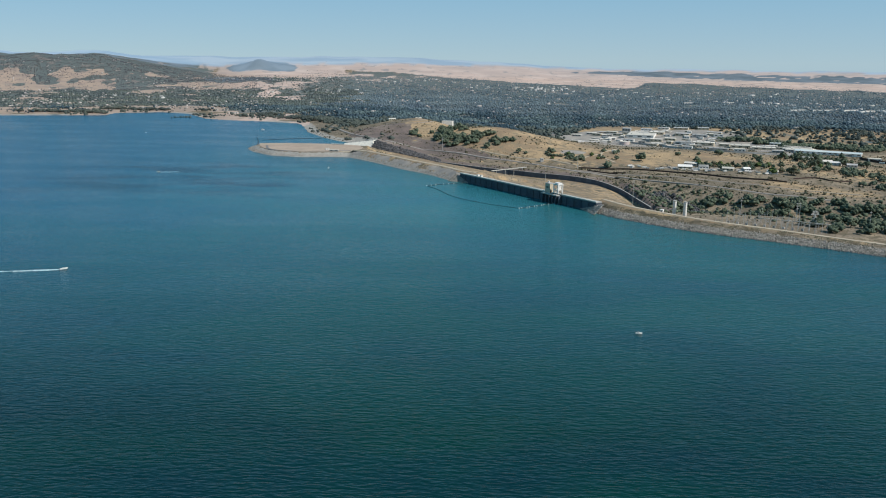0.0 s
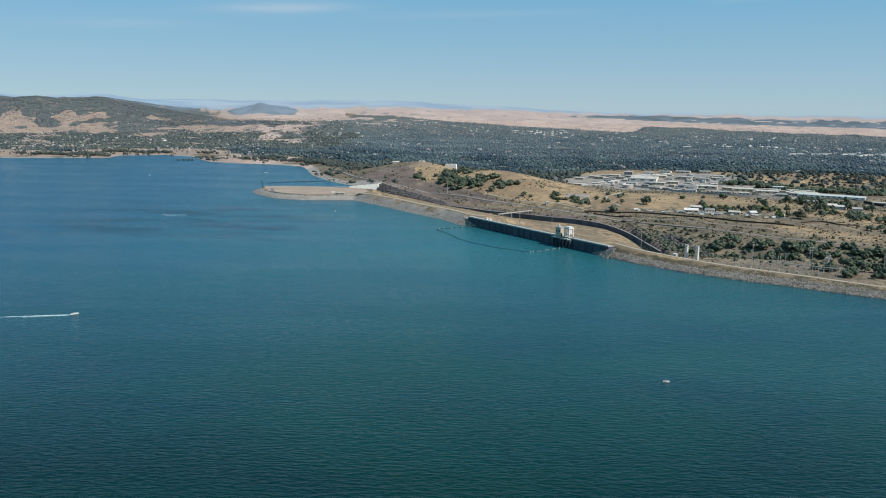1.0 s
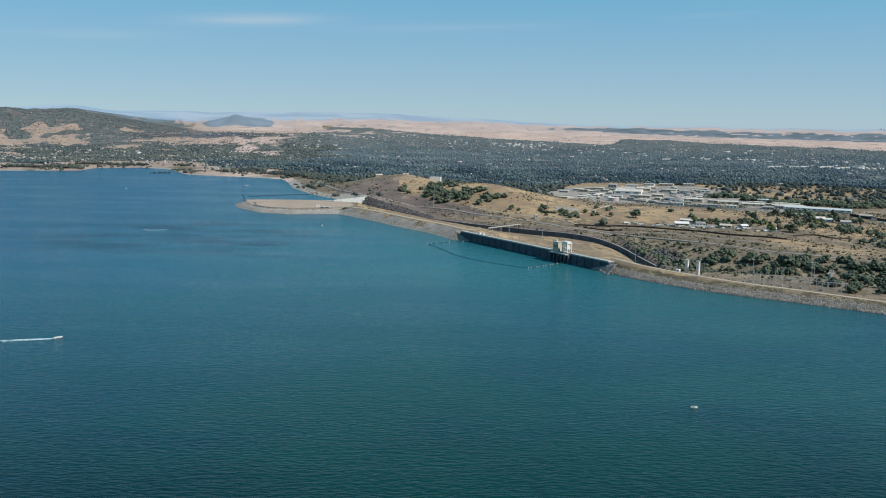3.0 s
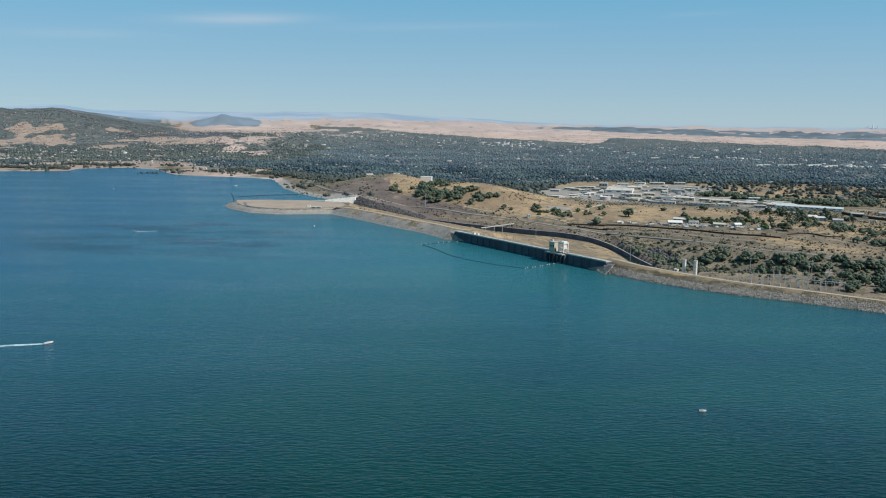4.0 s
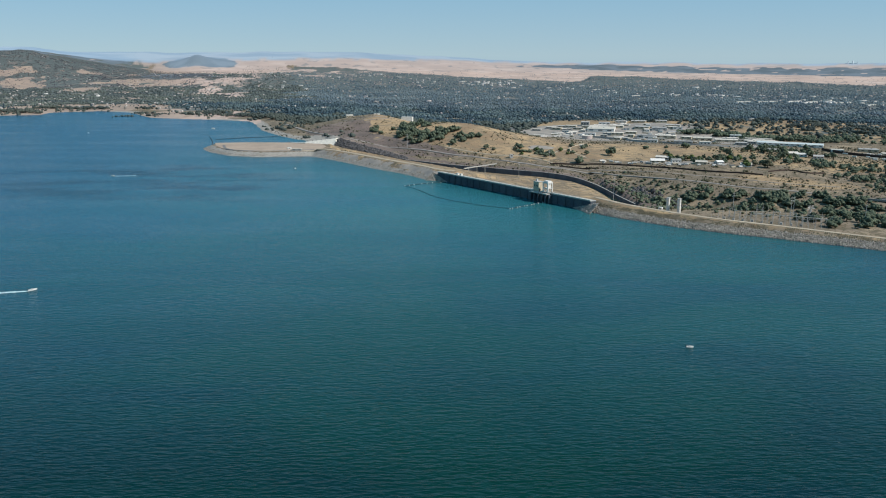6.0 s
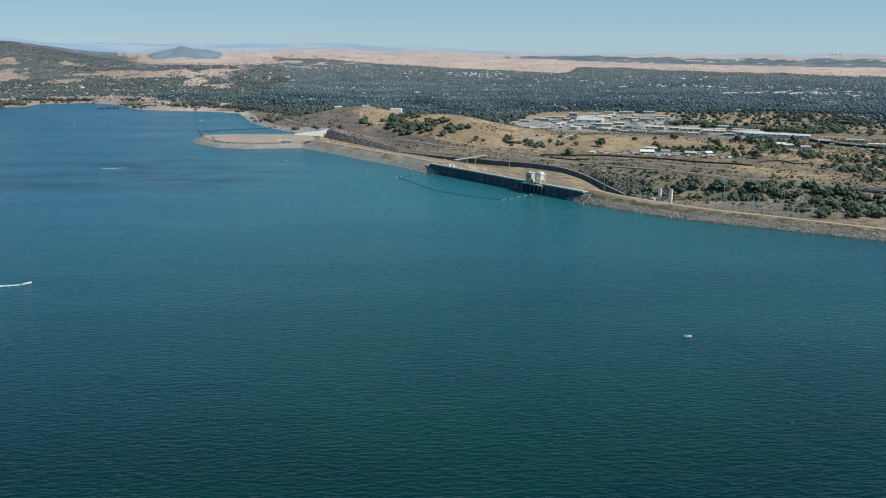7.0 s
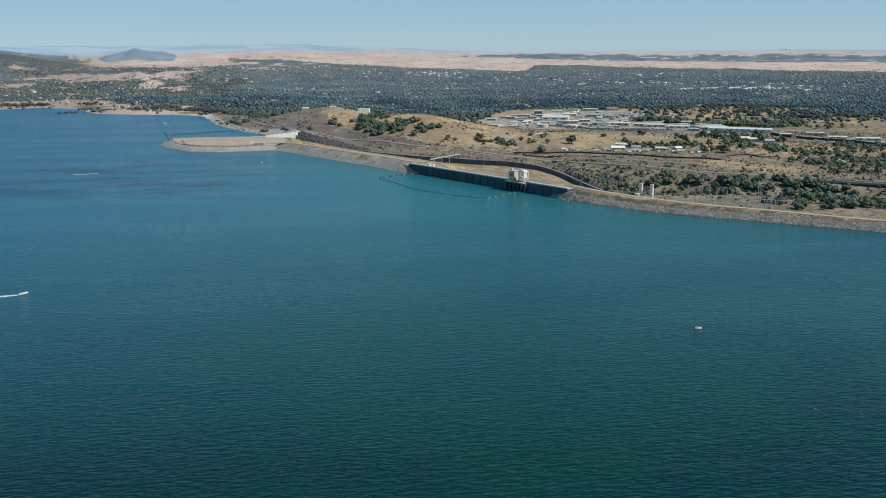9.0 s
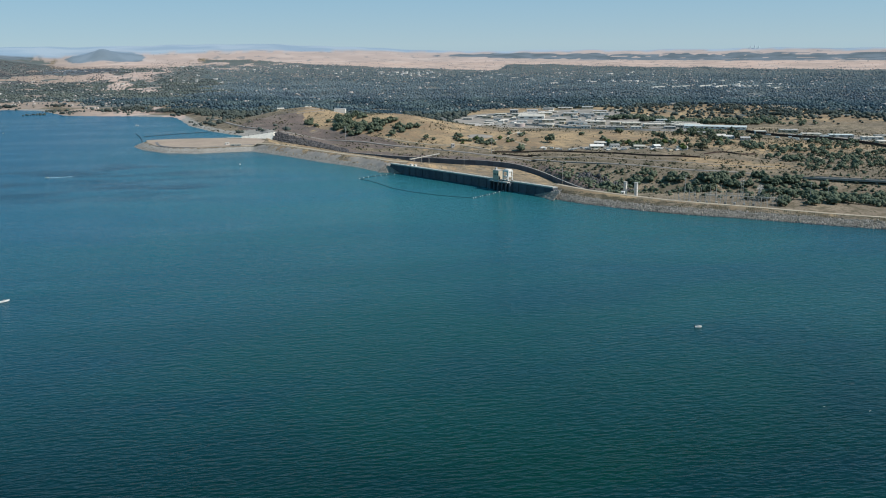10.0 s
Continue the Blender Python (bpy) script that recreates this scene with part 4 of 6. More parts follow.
strip("crest_road", inland(SHORE_RIP[:11], np.interp(smooth_line(SHORE_RIP[:11], 8.0)[:, :1], [150, 250, 374, 600], [26, 22.5, 19.5, 18.5])), 5.5, DIRT_ROAD, "pale dirt road along the embankment crest", lift=0.3)
strip("crest_road", inland(SHORE_BUILT[8:], 29), 7.5, DIRT_ROAD, "pale dirt road along the embankment crest", lift=0.3)
strip("road", [(-372, 2112), (-330, 2005), (-284, 1893), (-230, 1815), (-157, 1745), (-100, 1720), (-50, 1690), (10, 1648), (47, 1622), (109, 1594), (146, 1558), (189, 1522), (251, 1486), (306, 1436), (377, 1350),
               (431, 1307), (484, 1255), (516, 1233), (545, 1212)], 6.5, WORN_ROAD, "worn grey two-lane road below the hill", lift=0.15)
strip("road", [(9, 1684), (51, 1654), (95, 1624), (148, 1609), (179, 1616), (209, 1619), (232, 1653), (251, 1672)], 4, DIRT_ROAD, "narrow pale dirt track over dry grass")
strip("road", [(190, 1530), (250, 1500), (330, 1452), (395, 1400), (455, 1350), (530, 1300), (600, 1262)], 4.5, GREY_DIRT, "pale worn bench road along the dry slope", lift=0.1)
strip("road", [(150, 1609), (170, 1585), (196, 1560), (205, 1545)], 4, DIRT_ROAD, "narrow pale dirt track over dry grass")
strip("road", [(-414, 1620), (-400, 1560), (-372, 1532), (-330, 1520), (-280, 1528), (-235, 1545)], 5, ASPHALT, "dark service road round the peninsula")
strip("road", [(274, 1585), (255, 1640), (262, 1700), (300, 1760), (330, 1850), (300, 1960)], 4, DIRT_ROAD, "narrow pale dirt track over dry grass")
for rad in (28, 46, 64):
    strip("bench", [(-160 + rad * math.cos(radians(g)), 2030 + rad * math.sin(radians(g))) for g in range(200, 341, 20)], 2.6, GREY_DIRT, "narrow graded bench round the bare dome", "track", lift=0.2)
strip("road", [(720, 1372), (732, 1355), (720, 1320), (705, 1297), (688, 1270), (660, 1245)], 5, DIRT_ROAD, "curving pale dirt track between bushes")


def riprap(name, line, count, s0, s1, size, seed, label, mat=None):
    rng = np.random.default_rng(seed)
    p = smooth_line(line, 2.0)
    n = normals(p)
    i = rng.integers(0, len(p), count)
    s = rng.uniform(s0, s1, count)
    xy = p[i, :2] + n[i] * s[:, None] + rng.normal(0, 1.0, (count, 2))
    r = size * rng.lognormal(0, 0.35, count).clip(0.45, 2.4)
    z = height(xy[:, 0], xy[:, 1])
    z = np.where(inside(xy[:, 0], xy[:, 1], LAKE), -0.2, z) + r * 0.25
    v, f = clumps(np.stack([xy[:, 0], xy[:, 1], z], -1), r, rng.uniform(0.6, 1.0, count), ICO1_V, ICO1_F, rng, 0.2)
    tagged(new(name, array_mesh(name, v, f, mat or STONE)), label, "stones", kind="stuff")


riprap("riprap", SHORE_RIP[:10] + [(600, 628)], 19000, 0.2, 9.5, 0.5, 11, "grey broken stones along the embankment's waterline")
riprap("wet_riprap", SHORE_RIP[:10] + [(600, 628)], 2600, -1.2, 0.6, 0.5, 10, "dark stones at the embankment's waterline", LOW_STONE)
def scrub(line, count, s0, s1, seed):
    """Dry tufts and small bushes on the upper slope of a bank."""
    rng = np.random.default_rng(seed)
    p = smooth_line(line, 2.0)
    n = normals(p)
    i = rng.integers(0, len(p), count)
    s = rng.uniform(s0, s1, count)
    xy = p[i, :2] + n[i] * s[:, None]
    keep = rough(xy[:, 0], xy[:, 1], 22, 3.0) > rng.uniform(-0.7, 0.5, count)
    xy = xy[keep]
    r = rng.uniform(0.2, 0.6, len(xy))
    v, f = clumps(np.stack([xy[:, 0], xy[:, 1], height(xy[:, 0], xy[:, 1]) + r * 0.2], -1), r, rng.uniform(0.5, 0.9, len(xy)), ICO1_V, ICO1_F, rng, 0.3)
    tagged(new("scrub", array_mesh("scrub", v, f, BUSH)), "brown dry scrub on the embankment's upper slope", "bushes", kind="stuff")


scrub(SHORE_RIP[:10] + [(600, 628)], 4200, 8.8, 17.0, 13)
riprap("riprap", SHORE_BUILT[4:], 3200, -1.0, 7.0, 0.32, 12, "grey broken stones along the embankment's waterline")

def abutment(name, u0, u1, count, size, seed, mat, label):
    """Stones heaped against the end of the dam face, rising to the crest."""
    rng = np.random.default_rng(seed)
    t = np.array([DAM_B[0] - DAM_A[0], DAM_B[1] - DAM_A[1]])
    t = t / np.linalg.norm(t)
    out = np.array([-t[1], t[0]])
    u, q = rng.uniform(0, 1, count), rng.uniform(0, 1, count)
    rise = 11.5 * u * (1 - q)
    xy = np.array(DAM_A) + t * (u0 + (u1 - u0) * u)[:, None] - out * (0.5 + 15 * u * q)[:, None]
    r = size * rng.lognormal(0, 0.3, count).clip(0.5, 2)
    v, f = clumps(np.stack([xy[:, 0], xy[:, 1], rise - 0.3], -1), r, rng.uniform(0.6, 1, count), ICO1_V, ICO1_F, rng, 0.2)
    tagged(new(name, array_mesh(name, v, f, mat)), label, "stones", kind="stuff")


abutment("abutment_stones", 257, 297, 3600, 0.6, 14, STONE, "grey stones heaped against the dam's end")
abutment("abutment_stones", 8, -24, 2600, 0.42, 15, STONE, "grey stones heaped against the dam's end")

# ---- curved wall behind the dam ----
def build_wall():
    p = smooth_line(WALL_LINE, 11.0)
    n = normals(p)
    wall = thing("retaining_wall", Matrix.Identity(4), "long curved dark concrete retaining wall below the dam", "wall")
    for a, b, na, nb in zip(p[:-1], p[1:], n[:-1], n[1:]):
        # lake side lies to the right of the run
        q = [a[:2] - na * 0.9, b[:2] - nb * 0.9, b[:2] + nb * 1.0, a[:2] + na * 1.0]
        t = b[:2] - a[:2]
        t = t / np.linalg.norm(t) * 0.06
        q = [q[0] + t, q[1] - t, q[2] - t, q[3] + t]
        lo, hi = -11.5, 0.6
        verts = [(*q[k], (a if k in (0, 3) else b)[2] + lo) for k in range(4)] + [(*q[k], (a if k in (0, 3) else b)[2] + hi) for k in range(4)]
        mesh_object("panel", verts, [(3, 2, 1, 0), (4, 5, 6, 7), (0, 1, 5, 4), (1, 2, 6, 5), (2, 3, 7, 6), (3, 0, 4, 7)], WALL_GREY, wall)
    verts, faces = [], []
    for a, na in zip(p, n):
        for off, up in ((-1.1, 0.6), (-1.1, 0.9), (1.2, 0.9), (1.2, 0.6)):
            verts.append((*(a[:2] + na * off), a[2] + up + 0.004))
    for i in range(len(p) - 1):
        for k in range(4):
            a, b = 4 * i + k, 4 * i + (k + 1) % 4
            faces.append((a, b, b + 4, a + 4))
    faces += [(3, 2, 1, 0), tuple(4 * (len(p) - 1) + k for k in range(4))]
    tagged(mesh_object("coping", verts, faces, CONCRETE, wall), "pale concrete coping")


build_wall()

# ---- footbridge over the slope ----
def beam(bm, a, b, w, h):
    """A straight bar from a to b, w wide and h deep, its top on the line."""
    a, b = Vector(a), Vector(b)
    d = b - a
    m = Matrix.Translation((a + b) / 2) @ d.to_track_quat("X", "Z").to_matrix().to_4x4() @ Matrix.Translation((0, 0, -h / 2)) @ Matrix.Diagonal((d.length, w, h, 1))
    bmesh.ops.create_cube(bm, size=1, matrix=m)


def rod(bm, a, b, r, sides=6, r2=None):
    a, b = Vector(a), Vector(b)
    d = b - a
    m = Matrix.Translation((a + b) / 2) @ d.to_track_quat("Z", "Y").to_matrix().to_4x4()
    bmesh.ops.create_cone(bm, cap_ends=True, segments=sides, radius1=r, radius2=r if r2 is None else r2, depth=d.length, matrix=m)


def build_ramp():
    a, b = Vector((32, 1432, -12.5)), Vector((100, 1552, -20.0))
    ramp = thing("footbridge", Matrix.Identity(4), "straight pale concrete access bridge on slim piers", "bridge")
    bm = bmesh.new()
    beam(bm, a, b, 2.2, 0.6)
    part("deck", bm, COPING, ramp)
    d = (b - a).normalized()
    side = Vector((-d.y, d.x, 0))
    for k in (-1.2, 1.2):
        bm = bmesh.new()
        beam(bm, a + side * k + Vector((0, 0, 0.7)), b + side * k + Vector((0, 0, 0.7)), 0.25, 0.7)
        part("parapet", bm, COPING, ramp)
    for u in (0.12, 0.37, 0.62, 0.88):
        q = a.lerp(b, u)
        g = z_at(q.x, q.y) - 1.5
        bm = bmesh.new()
        rod(bm, (q.x, q.y, g), (q.x, q.y, q.z - 0.6), 0.5, 10)
        part("pier", bm, COPING, ramp)


build_ramp()

# ---- graded top of the peninsula ----
bm = bmesh.new()
terrace = [(-440, 1662), (-428, 1615), (-406, 1565), (-376, 1534), (-325, 1515), (-252, 1526), (-222, 1552), (-218, 1600), (-236, 1652), (-300, 1668), (-380, 1672)]
face = bm.faces.new([bm.verts.new((x, y, 7.62)) for x, y in terrace])
made = bmesh.ops.extrude_face_region(bm, geom=[face])
bmesh.ops.translate(bm, verts=[v for v in made["geom"] if isinstance(v, bmesh.types.BMVert)], vec=(0, 0, -1.2))
bmesh.ops.recalc_face_normals(bm, faces=bm.faces)
me = bpy.data.meshes.new("terrace")
bm.to_mesh(me)
bm.free()
me.materials.append(TAN_EARTH)
tagged(new("terrace", me), "flat graded tan earth on the peninsula", "ground", kind="structure")

# ---- spillway works on the peninsula ----
def build_spillway():
    """A tilted cream concrete face, low at one end and high at the other, cast in bays."""
    sp = thing("spillway_face", Matrix.Identity(4), "bright cream concrete spillway face rising towards dark rock", "spillway")
    foot, head = (Vector((-264, 1654, 6.2)), Vector((-206, 1624, 5.5))), (Vector((-266, 1664, 9.2)), Vector((-203, 1650, 17.5)))
    n = 9
    for i in range(n):
        u0, u1 = (i + 0.02) / n, (i + 0.98) / n
        a, b = foot[0].lerp(foot[1], u0), foot[0].lerp(foot[1], u1)
        d, c = head[0].lerp(head[1], u0), head[0].lerp(head[1], u1)
        back = Vector((2, 6, 0.0))
        top = [d + back, c + back]
        low = [Vector((q.x, q.y, 1.0)) for q in (a, b, *top)]
        verts = [a, b, c, d, *top, *low]
        mesh_object("bay", verts, [(0, 1, 2, 3), (3, 2, 5, 4), (0, 6, 7, 1), (1, 7, 9, 5, 2), (0, 3, 4, 8, 6), (4, 5, 9, 8), (6, 8, 9, 7)], CREAM, sp)
    for i in range(7):
        q = head[0].lerp(head[1], (i + 0.5) / 7) + Vector((1, 3, 0))
        bm = bmesh.new()
        box(bm, (1.6, 1.6, 2.2), tuple(q), 20, 0.15)
        part("post", bm, CONCRETE, sp)
    bm = bmesh.new()
    beam(bm, (-292, 1660, 8.6), (-262, 1652, 8.8), 9, 1.4)
    part("apron", bm, COPING, sp)


build_spillway()


def rocks(name, line, count, spread, rise, size, seed, mat, label, low=-99.0):
    rng = np.random.default_rng(seed)
    p = smooth_line(line, 2.0)
    n = normals(p)
    i = rng.integers(0, len(p), count)
    u = rng.uniform(0, 1, count)
    xy = p[i, :2] + n[i] * (u * spread)[:, None]
    r = size * rng.lognormal(0, 0.4, count).clip(0.4, 2.4)
    z = np.maximum(height(xy[:, 0], xy[:, 1]), low) + u * np.interp(i, [0, len(p) - 1], rise)
    v, f = clumps(np.stack([xy[:, 0], xy[:, 1], z], -1), r, rng.uniform(0.6, 1.3, count), ICO1_V, ICO1_F, rng, 0.45)
    tagged(new(name, array_mesh(name, v, f, mat)), label, "rocks", kind="stuff")


rocks("cut_rock", [(-204, 1628), (-180, 1612), (-140, 1606), (-100, 1600), (-70, 1590)], 2800, 16, (12, 3), 1.1, 21, ROCK, "dark blasted rock face beside the spillway")
rocks("cut_rock", [(285, 1330), (300, 1280), (315, 1225), (330, 1180)], 420, 30, (6, 6), 1.5, 22, ROCK, "dark rocky gorge side below the dam")

# ---- gate towers, piers and rails of the dam ----
def build_gate_towers():
    ax, ay = DAM_A
    turn = math.degrees(math.atan2(DAM_B[1] - ay, DAM_B[0] - ax))
    here = pose(ax, ay, 0, 0, 0, turn)

    tower = thing("gate_tower", here @ Matrix.Translation((194, 1.2, 11.85)), "tan concrete gate house standing on the dam crest", "gate tower")
    bm = bmesh.new()
    box(bm, (9.5, 7.5, 11.5), (0, 0, 0), bevel=0.15)
    part("body", bm, TAN, tower)
    bm = bmesh.new()
    box(bm, (10.3, 8.3, 0.7), (0, 0, 11.5), bevel=0.1)
    part("roof", bm, COPING, tower)
    bm = bmesh.new()
    box(bm, (2.2, 2.2, 2.4), (-2.5, 0, 12.2), bevel=0.1)
    part("roof_hatch", bm, GREY_WALL, tower)
    for k in (-2.6, 0.4, 3.2):
        bm = bmesh.new()
        box(bm, (1.3, 0.3, 2.2), (k, -3.78, 6.0))
        pane = part("window", bm, WINDOW, tower)
        bm = bmesh.new()
        box(bm, (1.8, 0.5, 0.25), (k, -3.8, 5.75))
        part("sill", bm, COPING, pane, "pale concrete sill")
    bm = bmesh.new()
    box(bm, (0.3, 2.2, 3.0), (4.76, -1.5, 0.2))
    part("door", bm, RUST, tower)
    bm = bmesh.new()
    box(bm, (16, 5.5, 1.3), (1, -6.4, -1.3), bevel=0.1)
    part("platform", bm, COPING, tower)

    crane = thing("gantry_crane", here @ Matrix.Translation((211, 1.0, 11.85)), "white steel gantry crane frame on the dam crest", "gantry crane")
    for x in (-4.2, 4.2):
        for y in (-3.6, 3.6):
            bm = bmesh.new()
            box(bm, (1.1, 1.1, 12.5), (x, y, 0.5), bevel=0.08)
            leg = part("leg", bm, WHITE, crane)
            bm = bmesh.new()
            box(bm, (2.0, 1.4, 0.9), (x, y, 0), bevel=0.1)
            part("wheel_bogie", bm, RUST, leg, "dark steel wheel bogie")
    for y in (-3.6, 3.6):
        bm = bmesh.new()
        beam(bm, (-4.8, y, 13.4), (4.8, y, 13.4), 1.2, 1.6)
        part("top_beam", bm, WHITE, crane)
        bm = bmesh.new()
        beam(bm, (-4.2, y, 6.0), (4.2, y, 6.0), 0.6, 0.7)
        part("tie_beam", bm, WHITE, crane)
        for x in (-4.2, 4.2):
            bm = bmesh.new()
            beam(bm, (x, y, 0.9), (0.0, y, 5.6), 0.35, 0.4)
            part("brace", bm, WHITE, crane)
    for x in (-4.2, 4.2):
        bm = bmesh.new()
        beam(bm, (x, -3.6, 6.0), (x, 3.6, 6.0), 0.6, 0.7)
        part("tie_beam", bm, WHITE, crane)
        bm = bmesh.new()
        beam(bm, (x, -3.6, 12.9), (x, 3.6, 12.9), 1.0, 1.2)
        part("cross_beam", bm, WHITE, crane)
    bm = bmesh.new()
    box(bm, (7.5, 6.0, 2.6), (0, 0, 12.0), bevel=0.15)
    part("machine_house", bm, WHITE, crane, "white sheet-metal machine house")
    bm = bmesh.new()
    box(bm, (2.6, 4.5, 6.0), (2.4, 0, 6.0), bevel=0.15)
    part("hoist_cabin", bm, WHITE, crane)
    bm = bmesh.new()
    box(bm, (14, 5.5, 1.3), (0.5, -6.2, -1.3), bevel=0.1)
    part("platform", bm, COPING, crane)
    for i, u in enumerate((186.5, 193, 199.5, 206, 212.5, 219)):
        pier = thing("intake_pier", here @ Matrix.Translation((u, -2.6, -9)), "dark stained concrete intake pier against the dam face", "pier", "intake piers")
        bm = bmesh.new()
        box(bm, (2.0, 5.2, 19.4), (0, 0, 0), bevel=0.4)
        part("shaft", bm, DARK_CONCRETE, pier)
    # rail posts along the crest
    for k, v in enumerate((0.75, 8.7)):
        rail = thing("guard_rail", here @ Matrix.Translation((0, v, 11.85)), "thin pale metal guard rail along the dam crest", "railing", "crest rails")
        for j in range(26):
            bm = bmesh.new()
            box(bm, (0.18, 0.18, 1.1), (5 + j * 10.1, 0, 0))
            part("post", bm, STEEL, rail)
        for zz in (0.55, 1.05):
            bm = bmesh.new()
            box(bm, (256, 0.1, 0.12), (132, 0, zz))
            part("bar", bm, STEEL, rail)
    for u, v, w in ((24, 6.5, 4), (33, 6.2, 3)):
        hut = thing("service_hut", here @ Matrix.Translation((u, v, 11.85)), "small white service hut on the dam crest", "hut", "crest huts")
        bm = bmesh.new()
        box(bm, (w, 3.2, 2.4), bevel=0.08)
        part("body", bm, WHITE, hut)
        bm = bmesh.new()
        box(bm, (w + 0.5, 3.7, 0.3), (0, 0, 2.4))
        part("roof", bm, PALE_ROOF, hut)


build_gate_towers()

# ---- float lines ----
def curve_tube(name, pts, r, mat, parent):
    cu = bpy.data.curves.new(name, "CURVE")
    cu.dimensions = "3D"
    cu.bevel_depth = r
    cu.bevel_resolution = 1
    sp = cu.splines.new("POLY")
    sp.points.add(len(pts) - 1)
    for q, p in zip(sp.points, pts):
        q.co = (*p, 1)
    dg = bpy.data.objects.new(name, cu)
    me = bpy.data.meshes.new_from_object(dg)
    bpy.data.objects.remove(dg)
    bpy.data.curves.remove(cu)
    me.materials.append(mat)
    ob = new(name, me)
    ob.parent = parent
    return ob


def float_line(line, r, n_float, size, label):
    p = smooth_line(line, 4.0)
    boom = thing("float_boom", Matrix.Identity(4), label, "float boom", "float booms")
    curve_tube("cable", [(x, y, 0.12) for x, y in p], r, CABLE, boom)
    if n_float:
        bm = bmesh.new()
        bmesh.ops.create_uvsphere(bm, u_segments=8, v_segments=6, radius=size)
        me = bpy.data.meshes.new("float")
        bm.to_mesh(me)
        bm.free()
        me.materials.append(WHITE)
        for i in np.linspace(0, len(p) - 1, n_float).astype(int):
            ob = new("float", me)
            ob.parent = boom
            ob.location = (p[i][0], p[i][1], size * 0.45)


float_line([(-68, 1159), (-57, 1171), (-31, 1187), (3, 1199)], 0.35, 9, 0.6, "dark float line with white buoys beside the dam")
float_line([(-68, 1159), (-51, 1130), (-28, 1063), (16, 1013), (56, 985)], 0.28, 0, 1, "thin dark float line curving across the water")
float_line([(56, 985), (84, 1009), (101, 1026)], 0.35, 10, 0.6, "dark float line with white buoys beside the dam")
float_line([(-500, 1870), (-470, 1770), (-455, 1700)], 0.7, 0, 1, "dark float line off the peninsula tip")
float_line([(-470, 1800), (-430, 1835), (-348, 1868)], 0.7, 0, 1, "dark float line across the inlet mouth")
# ---- boats ----
def hull(bm, length, beam_, depth):
    """A planing hull: pointed bow, flat transom, open rim."""
    rings = []
    for u in np.linspace(0, 1, 9):
        w = beam_ / 2 * (1 - max(0, (u - 0.45) / 0.55) ** 2.2) * (0.9 + 0.1 * min(1, u * 4))
        keel = -0.35 * depth + 0.5 * depth * max(0, (u - 0.6) / 0.4) ** 2
        top = depth * 0.65 + 0.2 * depth * u
        w = max(w, 0.03)
        rings.append([bm.verts.new(((u - 0.5) * length, y, z)) for y, z in ((w, top), (w * 0.92, keel * 0.2), (0, keel), (-w * 0.92, keel * 0.2), (-w, top))])
    for a, b in zip(rings[:-1], rings[1:]):
        for k in range(4):
            bm.faces.new((a[k], a[k + 1], b[k + 1], b[k]))
        bm.faces.new((a[0], b[0], b[4], a[4]))
    bm.faces.new(rings[0])
    bmesh.ops.recalc_face_normals(bm, faces=bm.faces)


def boat(name, m, length, label, category, cover):
    ob = thing(name, m, label, category)
    bm = bmesh.new()
    hull(bm, length, length * 0.36, 1.0)
    part("hull", bm, WHITE, ob)
    bm = bmesh.new()
    box(bm, (length * 0.22, length * 0.26, 0.5), (-length * 0.05, 0, 0.75), bevel=0.08)
    console = part("console", bm, GREY_WALL, ob)
    bm = bmesh.new()
    box(bm, (0.06, length * 0.24, 0.4), (length * 0.08, 0, 1.2))
    part("windscreen", bm, WINDOW, console, "dark tinted windscreen")
    bm = bmesh.new()
    box(bm, (0.5, 0.5, 1.2), (-length * 0.52, 0, 0.1), bevel=0.12)
    part("outboard_motor", bm, CABLE, ob)
    if cover:
        bm = bmesh.new()
        box(bm, (length * 0.42, length * 0.3, 0.12), (-length * 0.1, 0, 2.1), bevel=0.05)
        for x in (-0.28, 0.08):
            for y in (-0.13, 0.13):
                rod(bm, (length * x, length * y, 0.8), (length * x, length * y, 2.15), 0.05)
        part("canopy", bm, GREY_WALL, ob)
    return ob


def wake(m, pts, widths, label):
    """A ragged low ridge of foam behind a boat."""
    rng = np.random.default_rng(5)
    p = smooth_line(pts, 0.8)
    n = normals(p)
    verts, faces = [], []
    k = len(p)
    for i in range(k):
        w = np.interp(i / k, np.linspace(0, 1, len(widths)), widths) * rng.uniform(0.6, 1.3)
        for s in (-1, -0.4, 0.4, 1):
            verts.append((*(p[i, :2] + n[i] * s * w), 0.06 + (0.22 if abs(s) < 0.5 else 0) * rng.uniform(0.2, 1)))
    for i in range(k - 1):
        for j in range(3):
            faces.append((4 * i + j, 4 * i + j + 1, 4 * i + j + 5, 4 * i + j + 4))
    ob = mesh_object("wake", verts, faces, FOAM)
    return tagged(ob, label, "wake", kind="stuff")


boat("fishing_boat", pose(111, 510, 0.12, 0, 0, -6), 4.5, "small white fishing boat drifting on open water", "boat", False)
boat("motor_boat", pose(-350, 650, 0.3, 0, -4, 29), 6.5, "white speedboat under way with foaming wake", "boat", False)
wake(None, [(-353, 648.3), (-361, 645.2), (-372, 642.5), (-388, 638)], (1.1, 0.8, 0.6, 0.3), "white churned foam trailing the speedboat")
wake(None, [(-353, 648.5), (-362, 647.2), (-378, 643.6), (-406, 636)], (0.6, 0.9, 0.7, 0.4), "thin white foam line trailing the speedboat")
boat("motor_boat", pose(-242, 1340, 0.15, 0, 0, 80), 5.0, "small white boat lying near the embankment", "boat", True)
boat("motor_boat", pose(-537, 2070, 0.15, 0, 0, 10), 9.0, "white cabin boat in the inlet", "boat", True)
